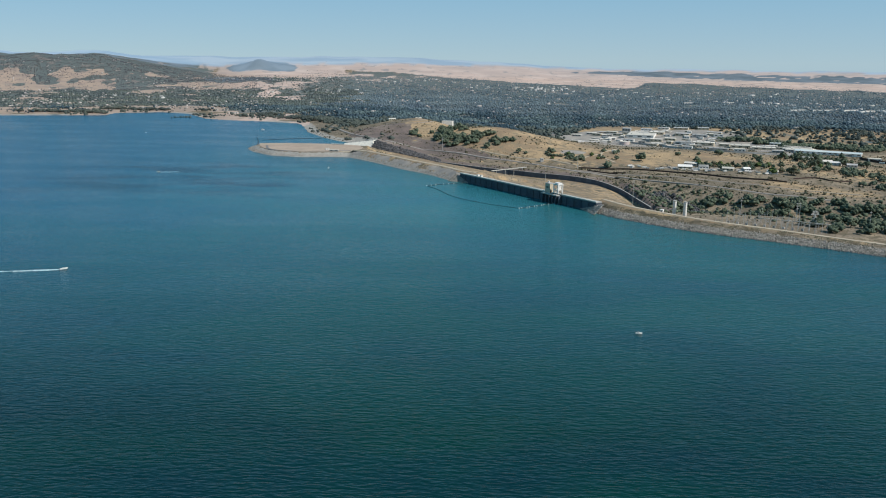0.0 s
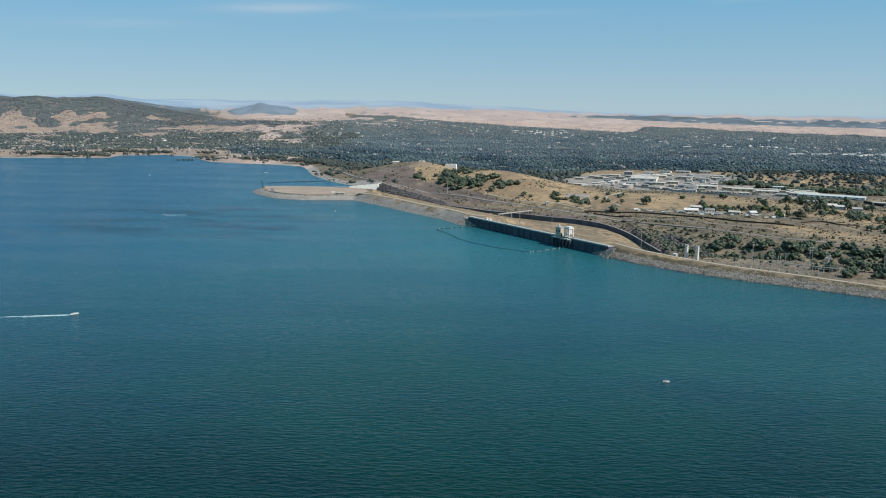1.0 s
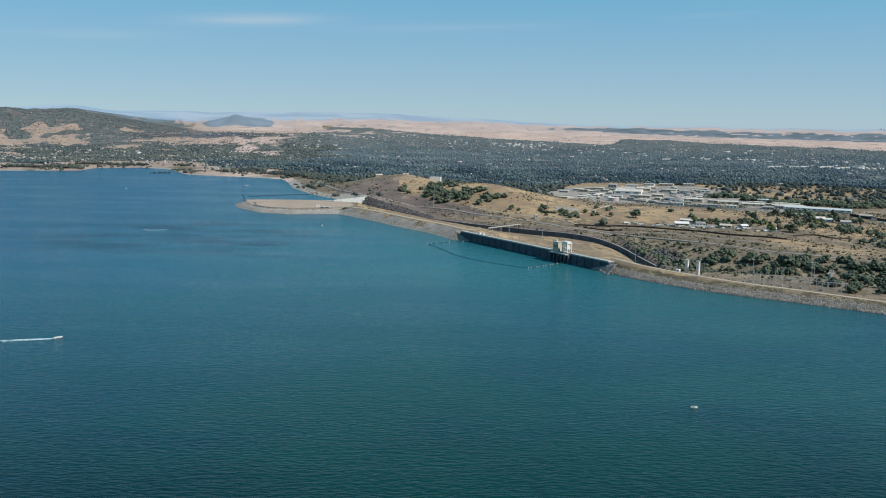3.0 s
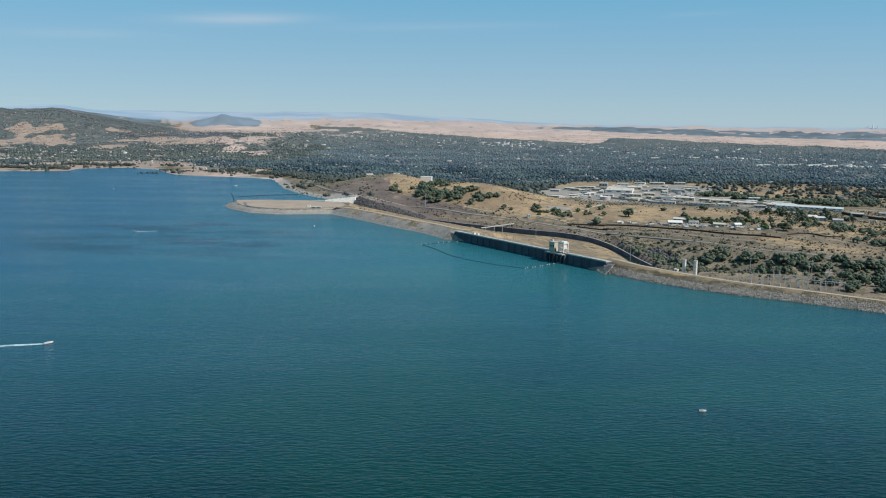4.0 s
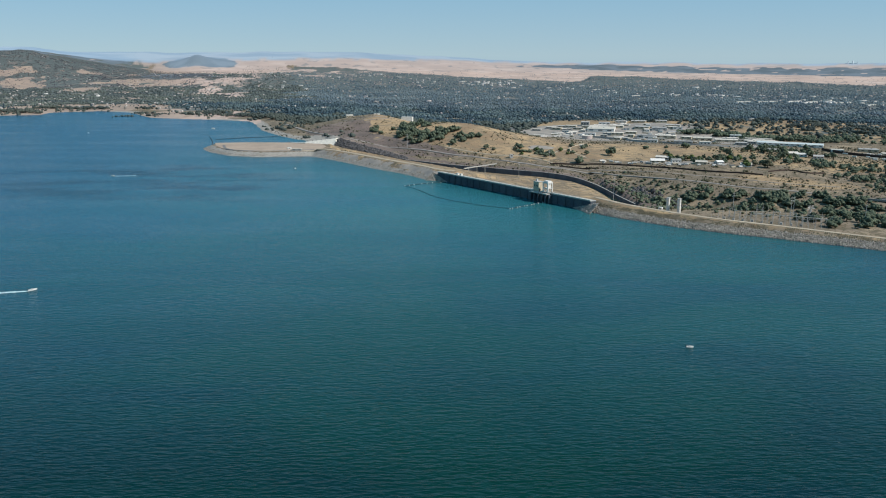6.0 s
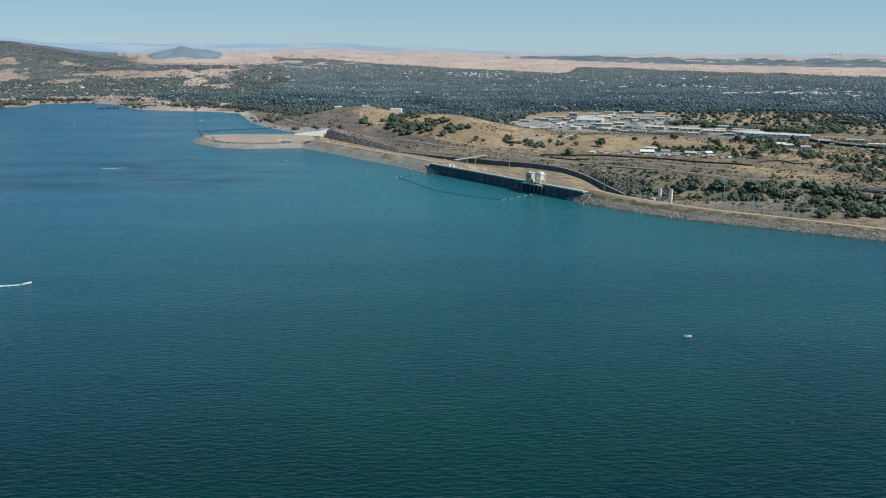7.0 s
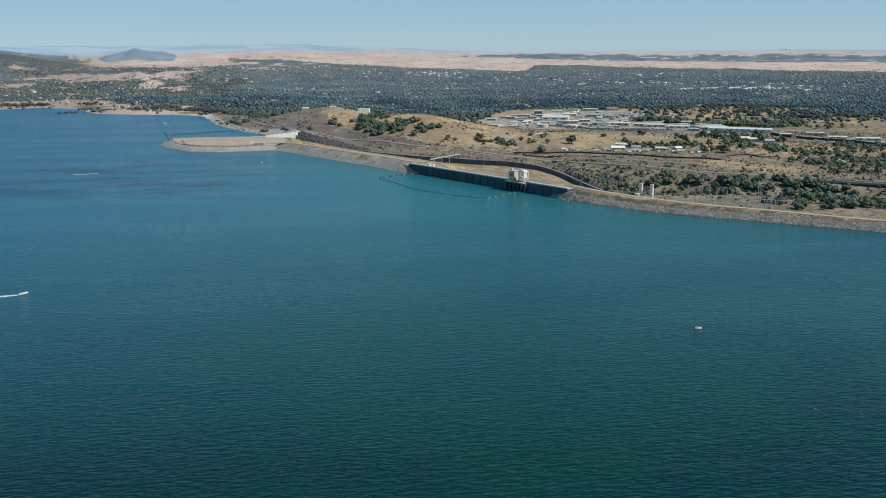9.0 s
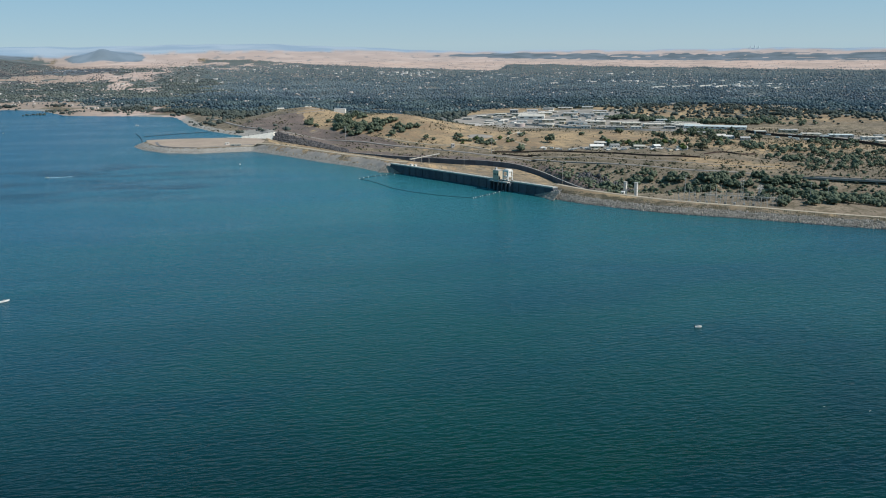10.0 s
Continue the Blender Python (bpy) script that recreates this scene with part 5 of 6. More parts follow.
boat("motor_boat", pose(-500, 1262, 0.15, 0, 0, 175), 6.0, "distant white motorboat with a thin wake", "boat", False)
wake(None, [(-497, 1262), (-485, 1263), (-468, 1268)], (0.9, 0.8, 0.4), "pale foam behind a distant motorboat")
boat("motor_boat", pose(-790, 1950, 0.15, 0, 0, -40), 6.0, "distant small motorboat on the lake", "boat", False)

# ---- trees ----
def tree_kind(seed, height_, spread, lobes, leaf):
    """An oak: tapered trunk, limbs, and a crown of ragged leafy clumps with gaps. Built about its own base."""
    rng = np.random.default_rng(seed)
    root = new("tree")
    bm = bmesh.new()
    fork = height_ * 0.32
    rod(bm, (0, 0, -1.0), (0.1, 0.05, fork), height_ * 0.045, 7, height_ * 0.03)
    ends = []
    for i in range(5):
        a = i * 2.4 + rng.uniform(0, 1)
        e = (math.cos(a) * spread * 0.28, math.sin(a) * spread * 0.28, height_ * rng.uniform(0.5, 0.72))
        rod(bm, (0.1, 0.05, fork - 0.1), e, height_ * 0.022, 5, height_ * 0.008)
        ends.append(e)
    part("trunk", bm, BARK, root)
    cx, sz = [], []
    lobes = int(lobes * 1.5)
    for i in range(lobes):
        a = rng.uniform(0, 2 * math.pi)
        q = spread * 0.34 * math.sqrt(rng.uniform(0, 1))
        up = height_ * (0.26 + 0.52 * rng.uniform(0, 1) * (1 - 0.75 * (q / (spread * 0.34)) ** 2))
        cx.append((q * math.cos(a), q * math.sin(a), up))
        sz.append(spread * rng.uniform(0.10, 0.19))
    v, f = clumps(np.array(cx), np.array(sz), rng.uniform(0.65, 0.95, lobes), ICO2_V, ICO2_F, rng, 0.27)
    # loose sprigs break the outline
    m = lobes * 4
    pick = rng.integers(0, lobes, m)
    d = rng.normal(0, 1, (m, 3))
    d /= np.linalg.norm(d, axis=1)[:, None]
    d[:, 2] = np.abs(d[:, 2]) * 0.8 - 0.15
    c2 = np.array(cx)[pick] + d * (np.array(sz)[pick] * rng.uniform(0.85, 1.2, m))[:, None]
    v2, f2 = clumps(c2, spread * rng.uniform(0.035, 0.07, m), rng.uniform(0.5, 1.0, m), ICO1_V, ICO1_F, rng, 0.3)
    me = array_mesh("crown", np.concatenate([v, v2]), np.concatenate([f, f2 + len(v)]), leaf)
    crown = new("crown", me)
    crown.parent = root
    return root


OAKS = [tree_kind(31, 9.5, 12, 15, LEAF), tree_kind(32, 8.5, 13, 16, LEAF), tree_kind(33, 10.5, 10.5, 14, LEAF), tree_kind(34, 7.5, 11, 12, LEAF)]
TALL = [tree_kind(35, 15, 9, 16, LEAF), tree_kind(36, 14, 7.5, 14, LEAF)]
LIGHT = [tree_kind(37, 9, 11, 14, REED), tree_kind(38, 8, 10, 12, BUSH)]
TREE_SOURCES = OAKS + TALL + LIGHT
tree_rng = random.Random(7)


def plant(kind, x, y, width, label, group):
    src = kind[tree_rng.randrange(len(kind))]
    w = {0: 12, 1: 13, 2: 10.5, 3: 11, 4: 9, 5: 7.5, 6: 11, 7: 10}[TREE_SOURCES.index(src)]
    s = width / w
    m = pose(x, y, z_at(x, y) - 0.2, 0, 0, tree_rng.uniform(0, 360))
    ob = copy_thing(src, m)
    ob.scale = (s, s, s * tree_rng.uniform(0.85, 1.1))
    tagged(ob, label, "tree", group)
    return ob


# lone oaks of the field: place and crown width
for x, y, w in [(328, 1612, 24), (252, 1543, 19), (281, 1614, 11), (421, 1697, 14.5), (438, 1619, 16), (466, 1708, 9.8), (510, 1724, 19.8), (424, 1532, 14),
                (439, 1532, 15), (455, 1546, 13), (447, 1485, 16), (460, 1484, 15), (91, 1667, 12.6), (105, 1658, 9), (161, 1676, 16), (174, 1642, 11.4)]:
    plant(OAKS, x, y, w, "round dark green oak standing alone in dry grass", "field oaks")
for x, y, w in [(-18, 1846, 11.4), (-2, 1782, 14.6), (41, 1783, 12.2), (67, 1738, 16.7), (27, 1697, 16.3), (49, 1713, 14)]:
    plant(OAKS, x, y, w, "dark green oak on the golden hillside", "hillside oaks")
for x, y, w in [(555, 1424, 23), (541, 1448, 15), (523, 1437, 19)]:
    plant(LIGHT, x, y, w, "broad dusty green tree beside the cabins", "cabin trees")
for x, y, w in [(424, 1545, 17), (437, 1544, 15), (449, 1541, 16), (460, 1538, 17), (473, 1533, 15)]:
    plant(LIGHT, x, y, w, "round dusty green tree in the row behind the sheds", "cabin trees")
for x, y, w in [(482, 930, 15), (409, 960, 20), (461, 954, 11), (449, 960, 12), (538, 938, 15.5), (430, 950, 16), (395, 968, 12)]:
    plant(OAKS, x, y, w, "dark green oak at the foot of the embankment", "embankment oaks")


def grove(spots, kinds, label, group, w0, w1):
    for x, y, sx, sy, n in spots:
        for _ in range(n):
            a, q = tree_rng.uniform(0, 2 * math.pi), math.sqrt(tree_rng.uniform(0, 1))
            px, py = x + sx * q * math.cos(a), y + sy * 0.75 * q * math.sin(a)
            plant(kinds, px, py, tree_rng.uniform(w0, w1), label, group)


grove([(-60, 1860, 38, 60, 24), (-53, 1785, 36, 45, 28), (-28, 1744, 40, 35, 24), (18, 1777, 30, 37, 12), (60, 1731, 24, 26, 8), (-135, 1850, 18, 39, 5)],
      OAKS, "dark green oak in the hillside grove", "hillside oaks", 12, 19)
grove([(197, 1608, 22, 50, 10), (156, 1669, 18, 22, 3), (293, 1707, 24, 24, 3)], OAKS, "dark green oak beside the road", "roadside oaks", 8, 14)
grove([(190, 1640, 40, 40, 9), (150, 1640, 30, 30, 5), (240, 1640, 20, 40, 4)], OAKS + LIGHT, "dusty green tree round the bare clearing", "roadside oaks", 8, 14)
grove([(502, 1522, 33, 60, 11), (542, 1532, 29, 70, 10), (640, 1515, 51, 60, 13), (596, 1690, 27, 45, 6), (756, 1637, 50, 70, 8)],
      OAKS + TALL + LIGHT, "leafy green tree among the cabins", "cabin trees", 9, 15)
grove([(690, 1690, 70, 80, 22)], OAKS + TALL, "tall dark green tree among the cabins", "cabin trees", 9, 15)
grove([(375, 1262, 22, 20, 11), (426, 1238, 18, 22, 7), (440, 1192, 24, 22, 9), (479, 1210, 30, 18, 11), (513, 1194, 36, 25, 14), (315, 1225, 14, 40, 5), (563, 1170, 33, 23, 12),
       (340, 1160, 30, 30, 7)], OAKS, "dark green oak in the river gorge", "gorge oaks", 12, 18)


def distant_grove(spots, w0, w1, seed, label, mat=None):
    """Trees too far off to pick apart: five ragged lobes each, joined."""
    rng = np.random.default_rng(seed)
    cs, rs, ts = [], [], []
    for x, y, sx, sy, n in spots:
        a, q = rng.uniform(0, 2 * np.pi, n), np.sqrt(rng.uniform(0, 1, n))
        px, py, w = x + sx * q * np.cos(a), y + sy * 0.75 * q * np.sin(a), rng.uniform(w0, w1, n)
        g = height(px, py)
        for k in range(15):
            b = k * 2.4 + rng.uniform(0, 1, n)
            off = 0.34 * math.sqrt(k / 15)
            cs.append(np.stack([px + w * off * np.cos(b), py + w * off * np.sin(b), g + w * (0.55 - 1.6 * off ** 2 - rng.uniform(0, 0.22, n))], -1))
            rs.append(w * rng.uniform(0.1, 0.2, n))
            ts.append(rng.uniform(0.75, 1.1, n))
    v, f = clumps(np.concatenate(cs), np.concatenate(rs), np.concatenate(ts), ICO1_V, ICO1_F, rng, 0.3)
    tagged(new("grove", array_mesh("grove", v, f, mat or LEAF)), label, "trees", kind="stuff")


distant_grove([(440, 930, 34, 16, 8), (500, 925, 45, 26, 16), (560, 935, 50, 40, 20), (520, 985, 50, 30, 18), (600, 1000, 50, 40, 22), (640, 940, 60, 50, 24), (720, 940, 60, 60, 24), (470, 1000, 28, 26, 12), (587, 1140, 36, 30, 18), (610, 1075, 60, 55, 30), (666, 1080, 40, 60, 20), (720, 1040, 50, 60, 20)], 10, 17, 41, "dark green oaks crowding the valley floor")
distant_grove([(700, 1437, 25, 60, 8), (745, 1402, 45, 70, 18), (835, 1420, 52, 80, 16), (780, 1279, 48, 80, 20), (683, 1318, 33, 52, 12), (859, 1508, 44, 75, 11), (679, 1459, 29, 50, 9),
               (900, 1330, 60, 80, 16), (860, 1180, 60, 70, 16)], 8, 15, 42, "dark green oaks scattered over dry slopes")
distant_grove([(720, 1290, 60, 60, 22), (800, 1230, 60, 60, 24), (660, 1235, 45, 40, 16), (880, 1270, 60, 60, 20), (760, 1360, 60, 40, 16), (840, 1330, 60, 60, 18), (930, 1210, 60, 70, 20)], 6, 12, 47, "thick dark scrub oaks beyond the gorge")
distant_grove([(673, 2110, 55, 30, 34), (736, 2060, 46, 26, 34), (770, 1975, 51, 30, 42), (854, 1975, 60, 60, 44), (923, 1930, 60, 70, 38), (700, 1700, 60, 80, 14)], 12, 19, 43, "belt of tall dark trees behind the yards")
distant_grove([(-640, 2530, 55, 20, 30), (-515, 2415, 36, 20, 24), (-455, 2335, 36, 18, 26), (-400, 2285, 30, 18, 24), (-340, 2300, 40, 22, 30), (-1180, 2750, 95, 16, 60), (-440, 2400, 40, 30, 26), (-560, 2440, 50, 24, 22), (-380, 2330, 30, 40, 24), (-660, 2480, 40, 20, 14), (-330, 2230, 24, 70, 30), (-290, 2130, 30, 50, 18), (-1080, 2760, 60, 30, 24), (-1300, 2560, 150, 26, 90),
               (-1230, 2600, 60, 30, 20), (-900, 2720, 50, 20, 6)], 11, 18, 44, "dark oaks standing in clumps behind the shore", OAK_WOOD)
distant_grove([(677, 2420, 100, 60, 34), (780, 2380, 110, 60, 40), (863, 2275, 100, 90, 44), (952, 2216, 100, 90, 46), (1043, 2172, 100, 90, 46), (1110, 2091, 99, 90, 40), (1174, 2042, 98, 90, 16)],
              9, 17, 45, "dark oaks scattered over the reddish slope", OAK_WOOD)
distant_grove([(783, 2014, 45, 60, 14), (829, 1986, 45, 60, 14), (980, 1969, 46, 90, 16), (1012, 1896, 45, 90, 14), (577, 1477, 44, 70, 8), (699, 1660, 50, 90, 10), (661, 1491, 45, 60, 8), (699, 1459, 45, 50, 8),
               (757, 1410, 45, 80, 10), (876, 1509, 49, 80, 10), (663, 1321, 41, 60, 9), (711, 1256, 41, 60, 12)], 9, 16, 46, "leafy green trees in belts between the yards")
for src in TREE_SOURCES:
    for o in list(src.children_recursive) + [src]:
        bpy.data.objects.remove(o)


# ---- bushes and shore scrub ----
def bushes():
    rng = np.random.default_rng(17)
    x, y = scatter(rng, 95000, 1050, 2050, -12, 38)
    d_road = line_distance(x, y, [(-50, 1690), (47, 1622), (146, 1558), (251, 1486), (377, 1350), (484, 1255), (545, 1212)])
    d_bench = line_distance(x, y, [(190, 1530), (330, 1452), (455, 1350), (600, 1262)])
    rows = np.exp(-((d_road - 15) / 5) ** 2) + np.exp(-((d_bench - 13) / 5) ** 2) + 0.6 * np.exp(-((d_road - 40) / 6) ** 2)
    w = 0.06 + 0.55 * rows * (rough(x, y, 45, 2.0) > -0.3) + 0.34 * (rough(x, y, 60, 4.0) > 0.25) * (rough(x, y, 22, 1.0) > -0.1)
    d_gorge = line_distance(x, y, [(262, 1330), (330, 1215), (430, 1130), (560, 1105), (760, 1040), (1100, 900)])
    w = w + 0.16 * (d_gorge < 150) * (rough(x, y, 30, 7.0) > -0.1) + 0.3 * smooth(560, 700, x) * (rough(x, y, 80, 5.0) > -0.1)
    keep = (rng.uniform(0, 1, len(x)) < w * (d_road > 6) * (d_bench > 5)) & ~inside(x, y, LAKE) & ~inside(x, y, WALL_XY + [(230, 1010), DAM_B, DAM_A, (-66, 1273), (-188, 1444)])
    keep &= (line_distance(x, y, SHORE_RIP) > 45) & (line_distance(x, y, SHORE_BUILT) > 70) & ((x > -190) | (y > 1740))
    field = bump(x, y, 330, 1640, 170, 90) > 0.4
    keep &= ~(field & (rng.uniform(0, 1, len(x)) < 0.8))
    x, y = x[keep], y[keep]
    r = rng.lognormal(-0.05, 0.5, len(x)).clip(0.35, 2.6)
    z = height(x, y) + r * 0.3
    v, f = clumps(np.stack([x, y, z], -1), r, rng.uniform(0.6, 0.95, len(x)), OCT_V, OCT_F, rng)
    tagged(new("bushes", array_mesh("bushes", v, f, BUSH)), "low dusty bushes scattered on dry slopes", "bushes", kind="stuff")
    # gorge thicket
    x, y = scatter(rng, 9000, 900, 1500, 8, 42)
    g = line_distance(x, y, [(262, 1330), (330, 1215), (430, 1130), (560, 1105), (760, 1040), (1100, 900)])
    keep = (rng.uniform(0, 1, len(x)) < 0.85 * np.exp(-(g / 72) ** 2)) & (line_distance(x, y, SHORE_RIP) > 75) & ~inside(x, y, WALL_XY + [(230, 1010), DAM_B, DAM_A, (-66, 1273), (-188, 1444)])
    x, y = x[keep], y[keep]
    r = rng.uniform(1.2, 3.2, len(x))
    z = height(x, y) + r * 0.4
    v, f = clumps(np.stack([x, y, z], -1), r, rng.uniform(0.6, 1.0, len(x)), ICO2_V, ICO2_F, rng, 0.36)
    tagged(new("thicket", array_mesh("thicket", v, f, LEAF)), "dense dark thicket filling the river gorge", "bushes", kind="stuff")
    # scrub by the wild shore
    p = smooth_line(SHORE_WILD[3:], 6.0)
    n = normals(p)
    i = rng.integers(0, len(p), 380)
    s = rng.uniform(4, 110, 380)
    keep = rough(p[i, 0], p[i, 1] + s, 130, 2.2) + s / 160 > 0.25
    xy = (p[i, :2] + n[i] * s[:, None])[keep]
    keep = ~inside(xy[:, 0], xy[:, 1], LAKE)
    xy = xy[keep]
    r = rng.uniform(1.5, 5.0, len(xy))
    z = height(xy[:, 0], xy[:, 1]) + r * 0.45
    v, f = clumps(np.stack([xy[:, 0], xy[:, 1], z], -1), r, rng.uniform(0.7, 1.0, len(xy)), ICO2_V, ICO2_F, rng)
    tagged(new("shore_scrub", array_mesh("shore_scrub", v, f, OAK_WOOD)), "clumps of oaks and scrub behind the pale shore", "bushes", kind="stuff")


bushes()
# ---- buildings ----
def building(x, y, w, d, h, turn, wall_mat, roof_mat, label, group, gable=False, windows=4, category="building"):
    g = min(z_at(x + dx * w * 0.4, y + dy * d * 0.4) for dx in (-1, 1) for dy in (-1, 1))
    ob = thing("building", pose(x, y, g - 0.2, 0, 0, turn), label, category, group)
    bm = bmesh.new()
    box(bm, (w, d, h), bevel=0.1)
    part("wall_block", bm, wall_mat, ob)
    bm = bmesh.new()
    if gable:
        hw, hd, rise = w / 2 + 0.6, d / 2 + 0.6, d * 0.22
        vs = [bm.verts.new(p) for p in ((-hw, -hd, h), (hw, -hd, h), (hw, hd, h), (-hw, hd, h), (-hw, 0, h + rise), (hw, 0, h + rise))]
        for f in ((0, 1, 5, 4), (2, 3, 4, 5), (1, 2, 5), (3, 0, 4), (3, 2, 1, 0)):
            bm.faces.new([vs[i] for i in f])
    else:
        box(bm, (w + 0.5, d + 0.5, 0.5), (0, 0, h), bevel=0.08)
    roof = part("roof", bm, roof_mat, ob)
    if w > 30 and not gable:
        for i in range(int(w // 16)):
            bm = bmesh.new()
            box(bm, (2.4, 2.0, 1.2), (-w / 2 + 9 + 16 * i, d * (0.15 if i % 2 else -0.2), h + 0.45), bevel=0.1)
            part("roof_vent", bm, GREY_WALL, roof, "grey sheet-metal roof vent")
    for i in range(windows):
        bm = bmesh.new()
        ww = w / windows
        box(bm, (ww * 0.45, 0.25, h * 0.28), (-w / 2 + ww * (i + 0.5), -d / 2, h * 0.5))
        part("window", bm, WINDOW, ob)
    bm = bmesh.new()
    box(bm, (0.25, min(3.0, d * 0.3), min(3.0, h * 0.6)), (w / 2, 0, 0.2))
    part("door", bm, RUST, ob)
    return ob


# walled yards: place, width, depth, height, roof 0 pale, 1 grey, 2 blue-grey
YARDS = [(249, 2003, 42, 12, 5, 0), (302, 2075, 38, 14, 6, 0), (428, 2327, 36, 24, 12, 1), (448, 2210, 112, 95, 9, 0), (494, 2239, 60, 24, 8, 0), (381, 2286, 47, 20, 6, 0),
         (321, 2259, 39, 16, 5, 0), (545, 2388, 50, 22, 6, 1), (555, 2208, 60, 24, 8, 1), (635, 2306, 49, 26, 7, 1), (591, 2176, 60, 22, 8, 1), (388, 2089, 52, 18, 7, 1),
         (459, 2088, 48, 18, 8, 0), (502, 2119, 44, 18, 7, 0)]
YARDS_2 = [(510, 2014, 62, 22, 9, 1), (473, 1830, 34, 16, 8, 1), (557, 2010, 80, 22, 9, 0), (618, 2120, 60, 22, 7, 1), (531, 1800, 60, 18, 8, 1), (575, 1790, 36, 16, 8, 0),
           (627, 1953, 70, 30, 8, 0), (666, 1905, 80, 24, 7, 0), (671, 1830, 40, 18, 6, 1), (342, 2152, 30, 14, 6, 1), (591, 2375, 66, 24, 7, 1), (641, 2220, 60, 22, 7, 1),
           (277, 2219, 38, 14, 5, 0), (492, 2371, 50, 20, 6, 1)]
YARDS_3 = [(702, 2222, 48, 16, 5, 0), (727, 2123, 40, 16, 5, 0), (737, 2030, 44, 18, 7, 2), (833, 1725, 40, 16, 6, 0), (904, 1732, 60, 20, 8, 1), (923, 1676, 62, 16, 5, 0),
           (958, 1625, 76, 18, 6, 2), (990, 1570, 62, 18, 6, 0), (975, 1510, 48, 16, 5, 0), (1040, 1600, 60, 18, 6, 1), (813, 1799, 70, 18, 5, 0)]
ROOFS = (PALE_ROOF, GREY_ROOF, BLUE_ROOF)
for i, (x, y, w, d, h, kind) in enumerate(YARDS + YARDS_2 + YARDS_3):
    tone = ("pale flat-roofed", "grey flat-roofed", "blue-grey roofed")[kind]
    building(x, y, w * 0.62, d * 1.2, h * 0.9, -14 - (i * 37 % 9), (TAN, TAN, GREY_WALL, WHITE)[(i * 5) % 4], ROOFS[kind], tone + " block in the walled yards beyond the field", "yard buildings", windows=3)
yard_rng = random.Random(19)
for i in range(64):
    u, q = yard_rng.uniform(0, 2 * math.pi), math.sqrt(yard_rng.uniform(0.05, 1))
    x, y = 480 + 190 * q * math.cos(u) + 40 * q * math.sin(u), 2140 + 190 * q * math.sin(u) - 60 * q * math.cos(u)
    k = yard_rng.randrange(4)
    building(x, y, yard_rng.uniform(10, 34), yard_rng.uniform(8, 18), yard_rng.uniform(3, 6.5), yard_rng.choice((-14, -20, 70, -35)), (TAN, TAN, GREY_WALL, WHITE)[k],
             (PALE_ROOF, GREY_ROOF, PALE_ROOF, GREY_ROOF)[k], ("tan block with pale", "tan block with dark grey", "grey block with pale", "white block with grey")[k] + " roof in the walled yards", "yard buildings", windows=2)
for i in range(16):
    x, y = 705 + yard_rng.uniform(-70, 70), 1905 + yard_rng.uniform(-50, 60)
    k = yard_rng.randrange(3)
    building(x, y, yard_rng.uniform(14, 40), yard_rng.uniform(9, 16), yard_rng.uniform(4, 7), -26 + yard_rng.uniform(-6, 6), (TAN, WHITE, GREY_WALL)[k], PALE_ROOF,
             ("tan", "white", "grey")[k] + " flat block with pale roof beside the long sheds", "yard buildings", windows=3)
building(740, 1905, 22, 14, 7, -24, WHITE, PALE_ROOF, "pale warehouse beside the long shed", "yard buildings")
building(775, 1818, 135, 14, 6, -30, WHITE, BLUE_ROOF, "very long low shed with pale blue-grey roof", "long sheds", True, 12)
building(745, 1885, 46, 16, 6, -30, WHITE, PALE_ROOF, "long low shed with white roof", "long sheds", True, 6)

# cabins and stores by the field
for i, (x, y, w, h) in enumerate([(306, 1545, 9, 3), (384, 1517, 30, 6), (408, 1549, 22, 5), (422, 1503, 24, 5), (459, 1462, 20, 5), (493, 1474, 22, 4.5), (515, 1440, 22, 5), (682, 1702, 19, 5), (707, 1653, 26, 5), (719, 1629, 22, 5), (648, 1571, 15, 4.5), (743, 1609, 22, 5)]):
    building(x + (i * 31 % 17) - 8, y + (i * 23 % 19) - 6, w * (0.55 + (i * 7 % 5) * 0.14), w * 0.45 + 2, h, -40 + (i * 29 % 50), (WHITE, TAN, GREY_WALL)[i % 3], (PALE_ROOF, WHITE, PALE_ROOF, GREY_ROOF)[i % 4],
             "low cabin with a pale pitched roof at the field's edge", "cabins", True, 3, "cabin")
building(294, 1710, 15, 9, 6, -12, WHITE, PALE_ROOF, "white plain store standing alone in dry grass", "lone stores", False, 2)
building(133, 1600, 6, 5, 7, 10, GREY_WALL, PALE_ROOF, "small grey valve house on the slope", "lone stores", False, 1)
building(-66, 2030, 27, 14, 13, -8, WHITE, WHITE, "long white house on the golden hilltop", "hill houses", False, 0, "house")
for x, y, w, h in ((-205, 2050, 16, 6), (-140, 2062, 14, 7), (-118, 2070, 10, 6)):
    building(x, y, w, 10, h, 14, TAN, PALE_ROOF, "pale house half hidden on the hill crest", "hill houses", True, 3, "house")
building(-264, 1527, 18, 6, 3, -3, COPING, PALE_ROOF, "low concrete shed on the peninsula", "peninsula sheds", False, 2, "shed")
building(-281, 1552, 7, 4, 3, 20, WHITE, WHITE, "small white shed on the peninsula", "peninsula sheds", False, 1, "shed")
building(216, 922, 4, 3, 3.5, -40, WHITE, WHITE, "tiny white gauge house on the embankment", "gauge houses", False, 1, "shed")

